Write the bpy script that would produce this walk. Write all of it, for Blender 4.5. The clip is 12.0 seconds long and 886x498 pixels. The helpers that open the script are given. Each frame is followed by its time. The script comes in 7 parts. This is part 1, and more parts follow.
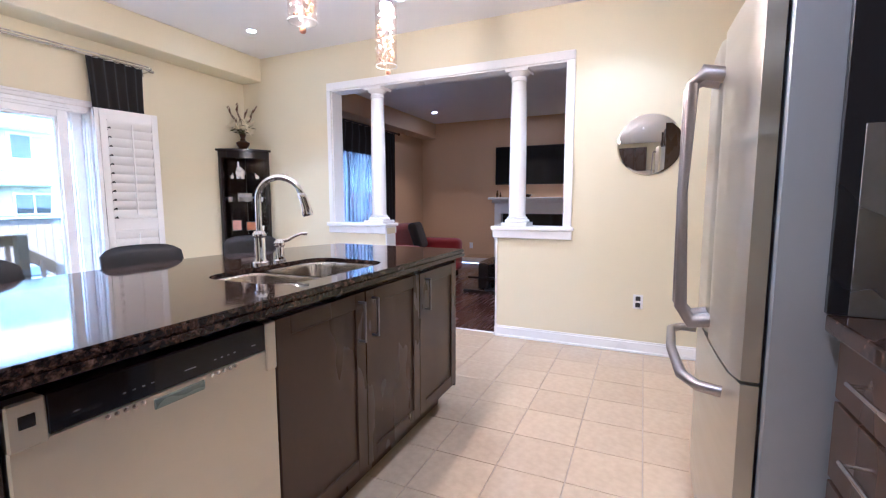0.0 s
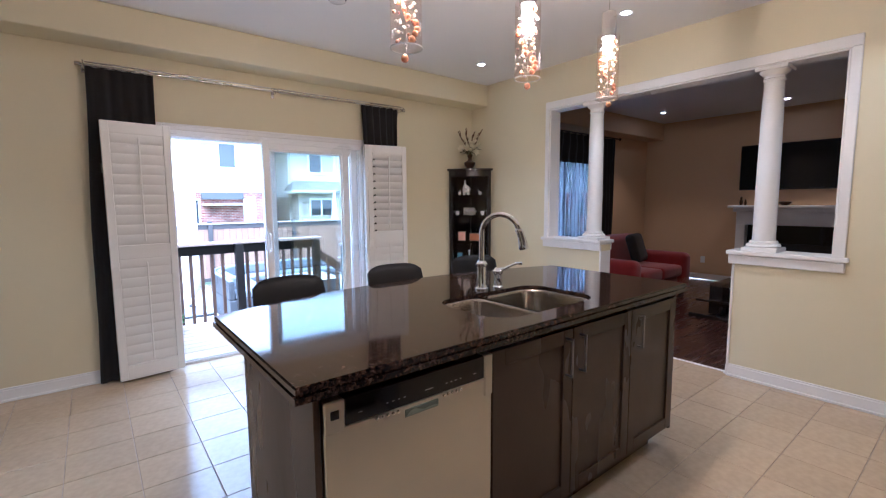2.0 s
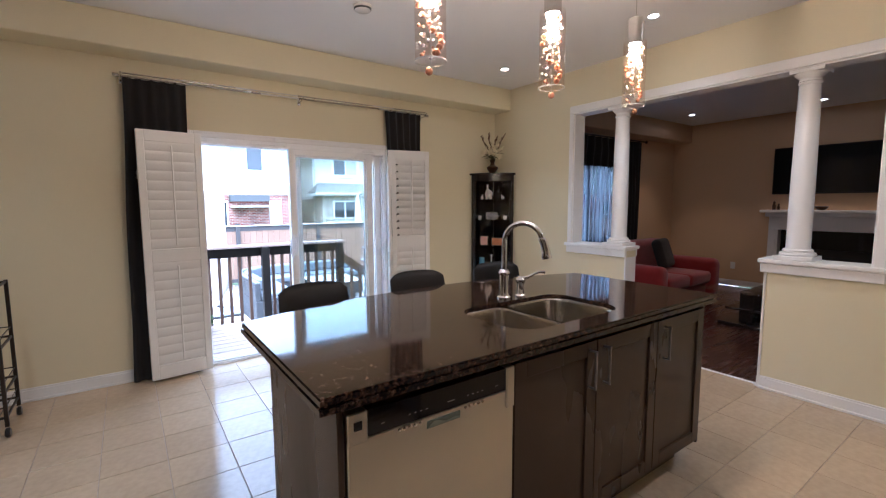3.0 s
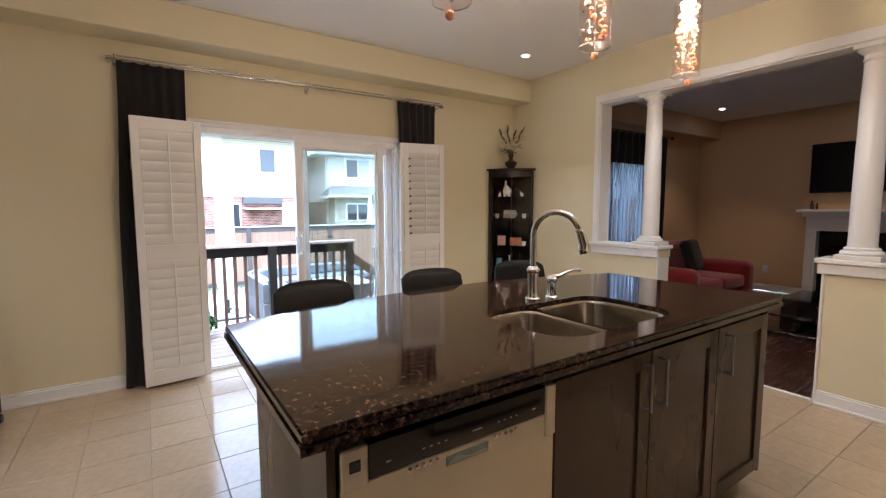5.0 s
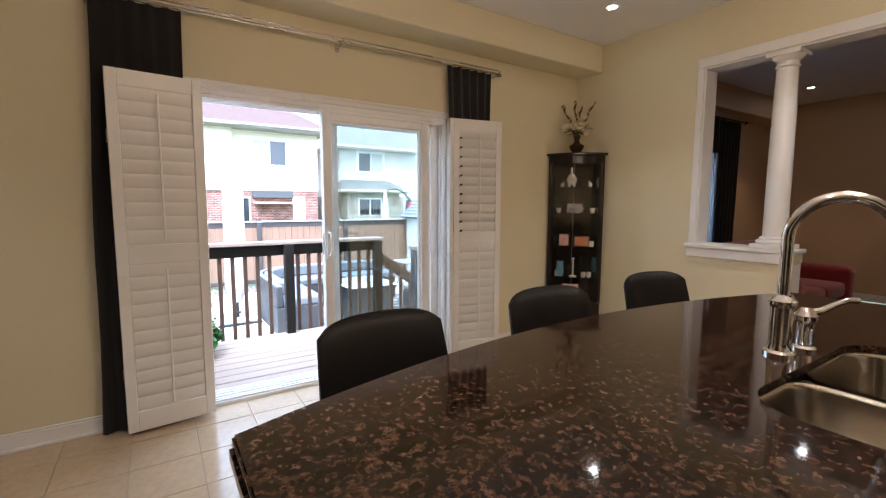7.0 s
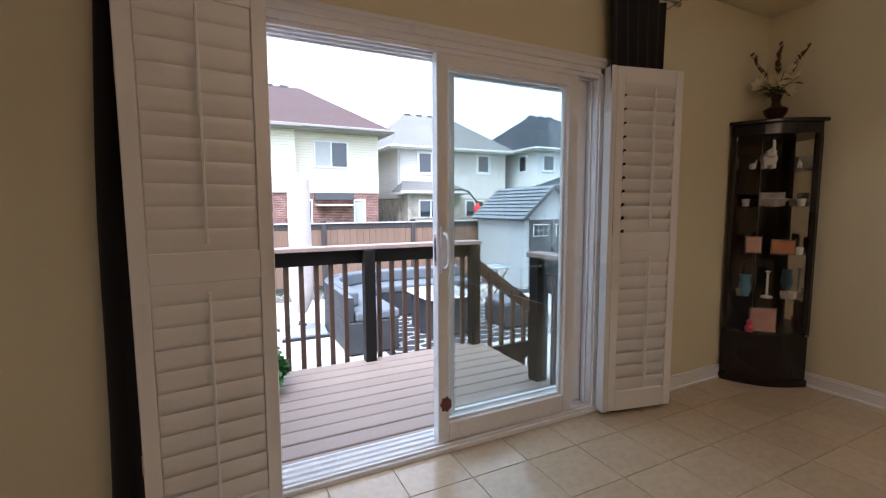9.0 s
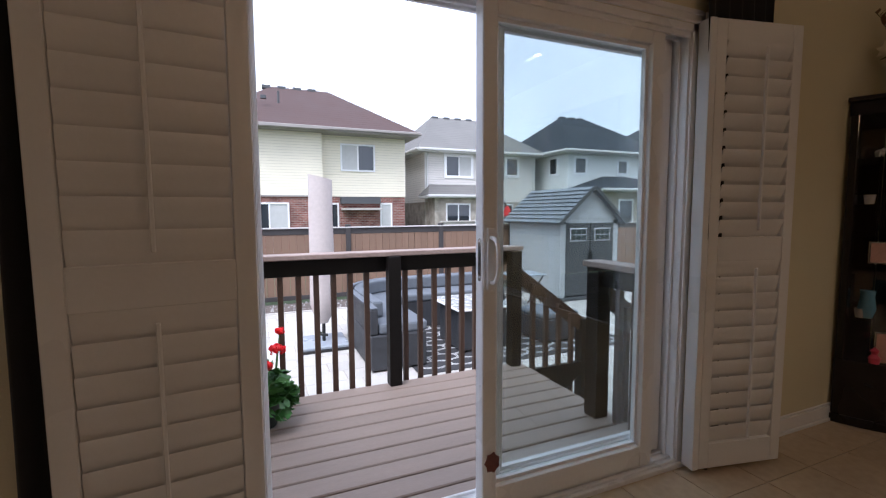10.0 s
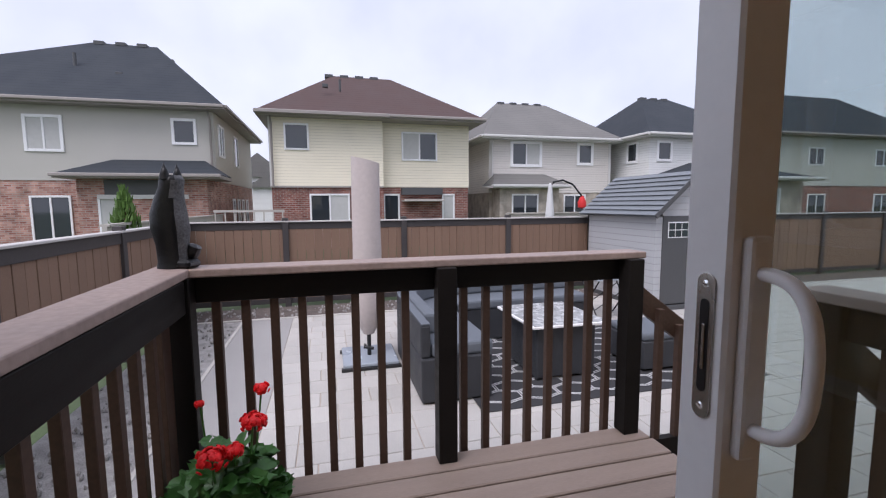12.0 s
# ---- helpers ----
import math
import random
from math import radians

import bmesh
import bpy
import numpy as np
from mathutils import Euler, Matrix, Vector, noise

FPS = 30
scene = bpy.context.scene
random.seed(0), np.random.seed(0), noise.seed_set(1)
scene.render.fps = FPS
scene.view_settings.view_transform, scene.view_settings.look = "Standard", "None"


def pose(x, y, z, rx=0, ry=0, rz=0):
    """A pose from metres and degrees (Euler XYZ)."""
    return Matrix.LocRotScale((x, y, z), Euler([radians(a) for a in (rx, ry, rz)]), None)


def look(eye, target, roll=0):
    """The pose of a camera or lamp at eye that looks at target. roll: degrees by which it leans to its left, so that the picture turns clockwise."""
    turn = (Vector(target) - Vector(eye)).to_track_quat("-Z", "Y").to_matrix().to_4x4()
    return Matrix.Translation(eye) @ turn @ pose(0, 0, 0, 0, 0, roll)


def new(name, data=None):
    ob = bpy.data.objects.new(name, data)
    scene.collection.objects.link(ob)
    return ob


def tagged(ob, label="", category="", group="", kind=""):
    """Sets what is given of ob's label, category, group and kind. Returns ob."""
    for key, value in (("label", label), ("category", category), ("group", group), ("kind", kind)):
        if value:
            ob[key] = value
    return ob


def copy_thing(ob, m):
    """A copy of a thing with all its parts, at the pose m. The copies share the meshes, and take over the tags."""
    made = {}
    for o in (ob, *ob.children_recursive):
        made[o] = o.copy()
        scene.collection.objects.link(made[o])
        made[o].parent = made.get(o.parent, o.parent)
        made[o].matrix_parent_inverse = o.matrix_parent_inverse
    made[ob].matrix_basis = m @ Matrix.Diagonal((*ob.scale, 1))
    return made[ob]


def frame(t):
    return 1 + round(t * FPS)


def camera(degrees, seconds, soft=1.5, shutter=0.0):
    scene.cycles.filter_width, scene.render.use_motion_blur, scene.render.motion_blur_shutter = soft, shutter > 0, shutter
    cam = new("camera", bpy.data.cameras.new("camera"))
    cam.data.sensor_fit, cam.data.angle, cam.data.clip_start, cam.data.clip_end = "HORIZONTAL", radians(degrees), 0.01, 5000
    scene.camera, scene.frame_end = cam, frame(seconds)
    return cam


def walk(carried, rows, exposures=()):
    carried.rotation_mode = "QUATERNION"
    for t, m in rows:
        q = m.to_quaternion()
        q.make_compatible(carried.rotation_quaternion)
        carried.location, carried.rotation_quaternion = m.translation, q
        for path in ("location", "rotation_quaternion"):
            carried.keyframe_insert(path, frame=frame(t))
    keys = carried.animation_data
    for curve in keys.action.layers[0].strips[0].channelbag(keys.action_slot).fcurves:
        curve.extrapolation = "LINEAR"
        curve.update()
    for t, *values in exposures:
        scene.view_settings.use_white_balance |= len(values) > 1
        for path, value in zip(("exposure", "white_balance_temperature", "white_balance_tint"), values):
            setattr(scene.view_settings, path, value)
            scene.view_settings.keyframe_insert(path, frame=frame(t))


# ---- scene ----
cam = camera(90.2, 12.0, soft=1.2)
METRES, EYE, TILT, LEAN, TURN = 4.0, 1.22, 0.0, 0.0, 23.1
EXPOSURES = [(0.0, 3.7, 4100, 14), (1.0, 3.2, 4200, 13), (2.0, 2.68, 4380, 12), (3.0, 2.5, 4620, 11), (5.0, 2.53, 5000, 9), (7.0, 2.3, 5220, 9), (8.5, 1.6, 5400, 12),
             (9.5, 1.0, 5450, 14), (10.5, 0.05, 5900, 18), (11.0, -0.2, 6000, 19), (12.0, -0.3, 6000, 20)]
PATH = [
    (0, (-0.062, 1.09, 1.217), (-0.881, 2.902, 1.006), -0.1),
    (0.5, (-0.046, 1.047, 1.266), (-1.23, 2.644, 1.045), -0.3),
    (1, (-0.018, 1.015, 1.317), (-1.392, 2.451, 1.094), -0.6),
    (1.5, (-0.002, 1.007, 1.36), (-1.489, 2.326, 1.144), -0.5),
    (2, (0.009, 0.999, 1.392), (-1.548, 2.236, 1.18), -0.4),
    (2.5, (0.011, 0.989, 1.42), (-1.583, 2.179, 1.209), -0.4),
    (3, (0.009, 0.995, 1.426), (-1.608, 2.154, 1.222), -0.3),
    (5, (-0.251, 1.145, 1.347), (-1.902, 2.259, 1.162), -0.2),
    (5.5, (-0.451, 1.168, 1.333), (-2.095, 2.291, 1.145), -0.0),
    (6, (-0.649, 1.238, 1.324), (-2.295, 2.357, 1.13), -0.0),
    (6.5, (-0.89, 1.279, 1.312), (-2.539, 2.395, 1.127), 0.0),
    (7, (-1.193, 1.275, 1.308), (-2.861, 2.361, 1.106), 0.2),
    (7.5, (-1.487, 1.276, 1.272), (-3.181, 2.323, 1.087), 0.1),
    (7.7, (-1.603, 1.267, 1.292), (-3.299, 2.309, 1.091), 0.3),
    (9.5, (-2.651, 1.445, 1.206), (-4.468, 2.265, 1.036), -0.4),
    (10, (-2.89, 1.534, 1.197), (-4.727, 2.309, 1.03), -0.3),
    (10.5, (-3.195, 1.656, 1.187), (-5.059, 2.359, 1.013), -0.4),
    (11, (-3.446, 1.727, 1.184), (-5.331, 2.372, 1.003), -0.3),
    (11.5, (-3.731, 1.827, 1.183), (-5.635, 2.408, 0.993), -0.6),
    (12, (-3.957, 1.901, 1.174), (-5.882, 2.405, 0.972), -0.4),
]
walk(cam, [(t, look(eye, target, roll)) for t, eye, target, roll in PATH],
     EXPOSURES)

# ---- light ----
world = bpy.data.worlds.new("overcast_sky")
scene.world = world
world.use_nodes = True
wn = world.node_tree.nodes
wn.clear()
sky = wn.new("ShaderNodeTexSky")
sky.sky_type, sky.sun_disc = "NISHITA", False
sky.sun_elevation, sky.sun_rotation = radians(57), radians(139)
sky.air_density, sky.dust_density, sky.ozone_density = 1.0, 6.0, 1.0
cloudy = wn.new("ShaderNodeMixRGB")
cloudy.inputs["Fac"].default_value = 0.8
cloud_xyz = wn.new("ShaderNodeTexCoord")
cloud_noise = wn.new("ShaderNodeTexNoise")
cloud_noise.inputs["Scale"].default_value = 2.2
cloud_noise.inputs["Detail"].default_value = 6
cloud_ramp = wn.new("ShaderNodeValToRGB")
cloud_ramp.color_ramp.elements[0].position, cloud_ramp.color_ramp.elements[0].color = 0.3, (6.6, 7.0, 7.7, 1)
cloud_ramp.color_ramp.elements[1].position, cloud_ramp.color_ramp.elements[1].color = 0.75, (10.5, 10.8, 11.3, 1)
back = wn.new("ShaderNodeBackground")
back.inputs["Strength"].default_value = 0.15
wout = wn.new("ShaderNodeOutputWorld")
wl = world.node_tree.links
wl.new(cloud_xyz.outputs["Generated"], cloud_noise.inputs["Vector"])
wl.new(cloud_noise.outputs["Fac"], cloud_ramp.inputs["Fac"])
wl.new(sky.outputs["Color"], cloudy.inputs[1])
wl.new(cloud_ramp.outputs["Color"], cloudy.inputs[2])
wl.new(cloudy.outputs["Color"], back.inputs["Color"])
wl.new(back.outputs["Background"], wout.inputs["Surface"])

sun = new("sun", bpy.data.lights.new("sun", "SUN"))
sun.data.energy, sun.data.angle, sun.data.color = 2.9, radians(35), (1.0, 0.97, 0.93)
sun.matrix_world = look((6, -7, 14), (0, 0, 0))


WARM = (1.0, 0.85, 0.68)


def spot(x, y, z, watts, angle=125, color=WARM):
    lamp = new("downlight_lamp", bpy.data.lights.new("downlight_lamp", "SPOT"))
    lamp.data.energy, lamp.data.color = watts, color
    lamp.data.spot_size, lamp.data.spot_blend, lamp.data.shadow_soft_size = radians(angle), 0.6, 0.05
    lamp.location = (x, y, z)
    return lamp


CEIL = 2.80
# (-3.44, 0.2) is an added lamp, out of view, to brighten the left side
POTS = [(-3.44, 0.2), (-3.44, 4.26), (-1.86, 4.26), (-0.3, 4.26), (-0.3, 1.6), (-1.9, 0.2), (-0.3, -1.2), (-1.9, -1.6)]
LIVING_POTS = [(-3.5, 8.35), (-1.97, 8.74), (-0.2, 8.5), (-0.4, 6.2), (-2.6, 6.1)]
for px, py in POTS:
    spot(px, py, CEIL - 0.03, (4 if px < -3 and py > 3 else 2.6 if px < -3 else 3.2 if px > -1 and py > 3 else 7), (68 if py > 3 else 84) if px < -3 else 125)
for px, py in LIVING_POTS:
    spot(px, py, CEIL - 0.03, 5.5, 84, color=(1.0, 0.66, 0.38))

# ---- materials ----


def material(name, color=(0.5, 0.5, 0.5), rough=0.5, metal=0.0, vary=0.08, scale=6.0, bump=0.0, bscale=60.0, spec=0.5,
             coat=0.0, emit=None, power=0.0, sheen=0.0, alpha=1.0, transmission=0.0, stretch=(1, 1, 1), random_by=0.0, rvary=0.08):
    """A principled material with two scales of variation in colour and gloss, and fine relief."""
    m = bpy.data.materials.new(name)
    m.use_nodes = True
    nt = m.node_tree
    b = nt.nodes["Principled BSDF"]
    b.inputs["Roughness"].default_value, b.inputs["Metallic"].default_value = rough, metal
    b.inputs["Specular IOR Level"].default_value = spec
    b.inputs["Coat Weight"].default_value, b.inputs["Coat Roughness"].default_value = coat, 0.05
    b.inputs["Sheen Weight"].default_value = sheen
    b.inputs["Transmission Weight"].default_value, b.inputs["Alpha"].default_value = transmission, alpha
    b.inputs["Base Color"].default_value = (*color, 1)
    if emit:
        b.inputs["Emission Color"].default_value, b.inputs["Emission Strength"].default_value = (*emit, 1), power
    m["base"] = color
    if vary or bump or random_by:
        xyz = nt.nodes.new("ShaderNodeTexCoord")
        mp = nt.nodes.new("ShaderNodeMapping")
        mp.inputs["Scale"].default_value = stretch
        nt.links.new(xyz.outputs["Object"], mp.inputs["Vector"])
        big = nt.nodes.new("ShaderNodeTexNoise")
        big.inputs["Scale"].default_value, big.inputs["Detail"].default_value = scale * 0.3, 3
        fine = nt.nodes.new("ShaderNodeTexNoise")
        fine.inputs["Scale"].default_value, fine.inputs["Detail"].default_value = bscale, 4
        for n in (big, fine):
            nt.links.new(mp.outputs["Vector"], n.inputs["Vector"])
        add = nt.nodes.new("ShaderNodeMath")
        add.operation = "ADD"
        nt.links.new(big.outputs["Fac"], add.inputs[0])
        nt.links.new(fine.outputs["Fac"], add.inputs[1])
        total = add
        if random_by:
            info = nt.nodes.new("ShaderNodeObjectInfo")
            rnd = nt.nodes.new("ShaderNodeMath")
            rnd.operation, rnd.inputs[1].default_value = "MULTIPLY_ADD", random_by
            nt.links.new(info.outputs["Random"], rnd.inputs[0])
            nt.links.new(add.outputs[0], rnd.inputs[2])
            total = rnd
        span = nt.nodes.new("ShaderNodeMapRange")
        span.inputs["From Min"].default_value, span.inputs["From Max"].default_value = 0.6, 1.4 + random_by
        span.inputs["To Min"].default_value, span.inputs["To Max"].default_value = 1 - vary, 1 + vary
        nt.links.new(total.outputs[0], span.inputs["Value"])
        mul = nt.nodes.new("ShaderNodeMixRGB")
        mul.blend_type, mul.inputs["Fac"].default_value = "MULTIPLY", 1
        mul.inputs[1].default_value = (*color, 1)
        nt.links.new(span.outputs["Result"], mul.inputs[2])
        nt.links.new(mul.outputs["Color"], b.inputs["Base Color"])
        rspan = nt.nodes.new("ShaderNodeMapRange")
        rspan.inputs["From Min"].default_value, rspan.inputs["From Max"].default_value = 0.3, 0.7
        rspan.inputs["To Min"].default_value, rspan.inputs["To Max"].default_value = max(rough - rvary, 0.02), min(rough + rvary, 1)
        nt.links.new(big.outputs["Fac"], rspan.inputs["Value"])
        nt.links.new(rspan.outputs["Result"], b.inputs["Roughness"])
        if bump:
            bp = nt.nodes.new("ShaderNodeBump")
            bp.inputs["Strength"].default_value, bp.inputs["Distance"].default_value = 1.0, bump
            nt.links.new(fine.outputs["Fac"], bp.inputs["Height"])
            nt.links.new(bp.outputs["Normal"], b.inputs["Normal"])
    return m


def granite():
    m = material("brown_granite", (0.05, 0.03, 0.025), 0.07, vary=0)
    nt, b = m.node_tree, m.node_tree.nodes["Principled BSDF"]
    xyz = nt.nodes.new("ShaderNodeTexCoord")
    warp = nt.nodes.new("ShaderNodeTexNoise")
    warp.inputs["Scale"].default_value, warp.inputs["Detail"].default_value = 60, 4
    mixv = nt.nodes.new("ShaderNodeMixRGB")
    mixv.inputs["Fac"].default_value = 0.012
    nt.links.new(xyz.outputs["Object"], warp.inputs["Vector"])
    nt.links.new(xyz.outputs["Object"], mixv.inputs[1])
    nt.links.new(warp.outputs["Color"], mixv.inputs[2])
    cells = nt.nodes.new("ShaderNodeTexVoronoi")
    cells.feature = "SMOOTH_F1"
    cells.inputs["Smoothness"].default_value = 0.5
    cells.inputs["Scale"].default_value = 112
    nt.links.new(mixv.outputs["Color"], cells.inputs["Vector"])
    bw = nt.nodes.new("ShaderNodeSeparateColor")
    nt.links.new(cells.outputs["Color"], bw.inputs["Color"])
    big = nt.nodes.new("ShaderNodeTexNoise")
    big.inputs["Scale"].default_value, big.inputs["Detail"].default_value = 52, 5
    big.inputs["Roughness"].default_value = 0.7
    nt.links.new(xyz.outputs["Object"], big.inputs["Vector"])
    s = nt.nodes.new("ShaderNodeMath")
    s.operation, s.inputs[1].default_value = "MULTIPLY_ADD", 0.32
    nt.links.new(bw.outputs["Red"], s.inputs[0])
    nt.links.new(big.outputs["Fac"], s.inputs[2])
    ramp = nt.nodes.new("ShaderNodeValToRGB")
    e = ramp.color_ramp.elements
    e[0].position, e[0].color = 0.50, (0.008, 0.006, 0.005, 1)
    e[1].position, e[1].color = 0.95, (0.14, 0.080, 0.050, 1)
    for p, c in ((0.58, (0.014, 0.009, 0.007, 1)), (0.67, (0.034, 0.020, 0.014, 1)), (0.78, (0.066, 0.037, 0.024, 1))):
        n = e.new(p)
        n.color = c
    half = nt.nodes.new("ShaderNodeMath")
    half.operation, half.inputs[1].default_value = "MULTIPLY", 1.0
    nt.links.new(s.outputs[0], half.inputs[0])
    nt.links.new(half.outputs[0], ramp.inputs["Fac"])
    fleck = nt.nodes.new("ShaderNodeTexNoise")
    fleck.inputs["Scale"].default_value, fleck.inputs["Detail"].default_value = 260, 2
    nt.links.new(xyz.outputs["Object"], fleck.inputs["Vector"])
    fm = nt.nodes.new("ShaderNodeMapRange")
    fm.inputs["From Min"].default_value, fm.inputs["From Max"].default_value = 0.35, 0.65
    fm.inputs["To Min"].default_value, fm.inputs["To Max"].default_value = 0.55, 1.4
    nt.links.new(fleck.outputs["Fac"], fm.inputs["Value"])
    mul = nt.nodes.new("ShaderNodeMixRGB")
    mul.blend_type, mul.inputs["Fac"].default_value = "MULTIPLY", 1
    nt.links.new(ramp.outputs["Color"], mul.inputs[1])
    nt.links.new(fm.outputs["Result"], mul.inputs[2])
    nt.links.new(mul.outputs["Color"], b.inputs["Base Color"])
    b.inputs["Roughness"].default_value = 0.06
    b.inputs["Specular IOR Level"].default_value = 0.5
    return m


def glass(name, tint=(1, 1, 1), gloss=0.08, rough=0.0):
    """A thin pane: clear, with a mirror reflection that grows at a slant."""
    m = bpy.data.materials.new(name)
    m.use_nodes = True
    nt = m.node_tree
    nt.nodes.clear()
    out = nt.nodes.new("ShaderNodeOutputMaterial")
    clear = nt.nodes.new("ShaderNodeBsdfTransparent")
    clear.inputs["Color"].default_value = (*tint, 1)
    shine = nt.nodes.new("ShaderNodeBsdfGlossy")
    shine.inputs["Roughness"].default_value = rough
    face = nt.nodes.new("ShaderNodeLayerWeight")
    face.inputs["Blend"].default_value = 0.5
    fres = nt.nodes.new("ShaderNodeMath")
    fres.operation, fres.inputs[1].default_value = "POWER", 4.0
    nt.links.new(face.outputs["Facing"], fres.inputs[0])
    scale = nt.nodes.new("ShaderNodeMath")
    scale.operation, scale.inputs[1].default_value = "MULTIPLY_ADD", 0.25
    scale.inputs[2].default_value = gloss
    scale.use_clamp = True
    mix = nt.nodes.new("ShaderNodeMixShader")
    nt.links.new(fres.outputs[0], scale.inputs[0])
    nt.links.new(scale.outputs[0], mix.inputs["Fac"])
    nt.links.new(clear.outputs[0], mix.inputs[1])
    nt.links.new(shine.outputs[0], mix.inputs[2])
    nt.links.new(mix.outputs[0], out.inputs["Surface"])
    return m


def sheer_cloth():
    """Thin white voile: part see-through, part glowing with the light behind it."""
    m = bpy.data.materials.new("white_sheer_voile")
    m.use_nodes = True
    nt = m.node_tree
    nt.nodes.clear()
    out, mix = nt.nodes.new("ShaderNodeOutputMaterial"), nt.nodes.new("ShaderNodeMixShader")
    clear, cloth = nt.nodes.new("ShaderNodeBsdfTransparent"), nt.nodes.new("ShaderNodeBsdfTranslucent")
    clear.inputs["Color"].default_value, cloth.inputs["Color"].default_value = (0.38, 0.40, 0.45, 1), (0.36, 0.37, 0.40, 1)
    xyz, wave = nt.nodes.new("ShaderNodeTexCoord"), nt.nodes.new("ShaderNodeTexWave")
    wave.bands_direction = "Y"
    wave.inputs["Scale"].default_value, wave.inputs["Distortion"].default_value, wave.inputs["Detail Scale"].default_value = 3.2, 1.5, 0.3
    nt.links.new(xyz.outputs["Object"], wave.inputs["Vector"])
    nt.links.new(wave.outputs["Fac"], mix.inputs["Fac"])
    nt.links.new(clear.outputs[0], mix.inputs[1])
    nt.links.new(cloth.outputs[0], mix.inputs[2])
    nt.links.new(mix.outputs[0], out.inputs["Surface"])
    return m


M = {}
M["wall"] = material("cream_wall_paint", (0.73, 0.665, 0.46), 0.6, vary=0.03, scale=2, bump=0.0006, bscale=180)
M["wall_living"] = material("tan_wall_paint", (0.60, 0.41, 0.245), 0.6, vary=0.03, scale=2, bump=0.0006, bscale=180)
M["ceiling"] = material("white_ceiling_paint", (0.82, 0.81, 0.79), 0.8, vary=0.02, scale=3, bump=0.001, bscale=220)
M["trim"] = material("white_trim_paint", (0.82, 0.81, 0.80), 0.35, vary=0.02, bump=0.0002, bscale=90)
M["shutter"] = material("white_shutter_paint", (0.83, 0.82, 0.80), 0.32, vary=0.02, bump=0.0002, bscale=90)
M["tile"] = material("beige_ceramic_tile", (0.54, 0.425, 0.29), 0.18, vary=0.16, scale=5, bump=0.0003, bscale=30, random_by=0.25, rvary=0.05)
M["grout"] = material("brown_grout", (0.42, 0.35, 0.28), 0.9, vary=0.15, bump=0.0005, bscale=300)
M["hardwood"] = material("dark_hardwood", (0.055, 0.022, 0.016), 0.25, vary=0.3, scale=6, bscale=30, stretch=(12, 1, 1), random_by=0.3)
M["granite"] = granite()
M["cabinet"] = material("espresso_cabinet", (0.054, 0.031, 0.019), 0.3, vary=0.07, scale=5, bscale=25, stretch=(3, 3, 1), spec=0.35)
M["steel"] = material("brushed_steel", (0.62, 0.59, 0.50), 0.4, 1.0, vary=0.02, scale=3, bscale=90, stretch=(1, 1, 25), bump=0.0001)
M["steel_side"] = material("grey_fridge_side", (0.50, 0.51, 0.525), 0.36, 0.6, vary=0.06, bump=0.0004, bscale=400)
M["sinksteel"] = material("satin_sink_steel", (0.80, 0.73, 0.63), 0.2, 1.0, vary=0.03, scale=3, bscale=120, rvary=0.04)
M["handlemetal"] = material("satin_handle_metal", (0.33, 0.30, 0.29), 0.42, 1.0, vary=0.03)
M["backsteel"] = material("stainless_backsplash", (0.55, 0.55, 0.55), 0.3, 1.0, vary=0.06)
M["chrome"] = material("chrome", (0.85, 0.85, 0.86), 0.06, 1.0, vary=0)
M["nickel"] = material("brushed_nickel", (0.6, 0.58, 0.55), 0.25, 1.0, vary=0.03)
M["black"] = material("black_plastic", (0.012, 0.012, 0.013), 0.3, vary=0.1)
M["blackgloss"] = material("black_gloss", (0.008, 0.008, 0.009), 0.06, vary=0)
M["leather"] = material("black_leather", (0.0045, 0.004, 0.004), 0.5, spec=0.2, vary=0.15, bump=0.0006, bscale=220)
M["curtain"] = material("black_curtain_cloth", (0.012, 0.011, 0.011), 0.9, vary=0.2, bump=0.0006, bscale=300, sheen=0.1)
M["vinyl"] = material("white_vinyl_frame", (0.88, 0.88, 0.88), 0.3, vary=0.03)
M["glass"] = glass("window_glass", (0.89, 0.925, 0.92))
M["clearglass"] = glass("clear_glass", (0.97, 0.97, 0.97), 0.02)
M["shade"] = glass("lamp_glass", (0.95, 0.9, 0.86), 0.06)
M["rail"] = material("dark_stained_rail", (0.011, 0.009, 0.008), 0.55, spec=0.2, vary=0.3, scale=8, bscale=60, stretch=(1, 1, 6), bump=0.0006)
M["railbrown"] = material("weathered_brown_stain", (0.075, 0.042, 0.028), 0.6, vary=0.3, scale=8, bscale=60, bump=0.0006)
M["railcap"] = material("worn_rail_cap", (0.32, 0.24, 0.21), 0.55, vary=0.25, scale=8, bscale=40, bump=0.0006)
M["deck"] = material("brown_deck_board", (0.31, 0.24, 0.20), 0.6, vary=0.22, scale=6, bscale=30, stretch=(10, 1, 1), bump=0.0006, random_by=0.3)
M["paver"] = material("light_concrete_paver", (0.46, 0.44, 0.41), 0.8, vary=0.2, scale=6, bscale=120, bump=0.001, random_by=0.3)
M["pathgrey"] = material("grey_path_concrete", (0.31, 0.30, 0.29), 0.8, vary=0.12, scale=4, bscale=150, bump=0.001)
M["gravel"] = material("grey_gravel", (0.3, 0.29, 0.28), 0.9, vary=0.5, scale=30, bscale=90, bump=0.01)
M["soil"] = material("dark_garden_soil", (0.115, 0.095, 0.085), 0.95, vary=0.5, scale=20, bscale=60, bump=0.01)
M["grass"] = material("far_lawn", (0.07, 0.10, 0.045), 0.95, vary=0.3, scale=2, bscale=60)
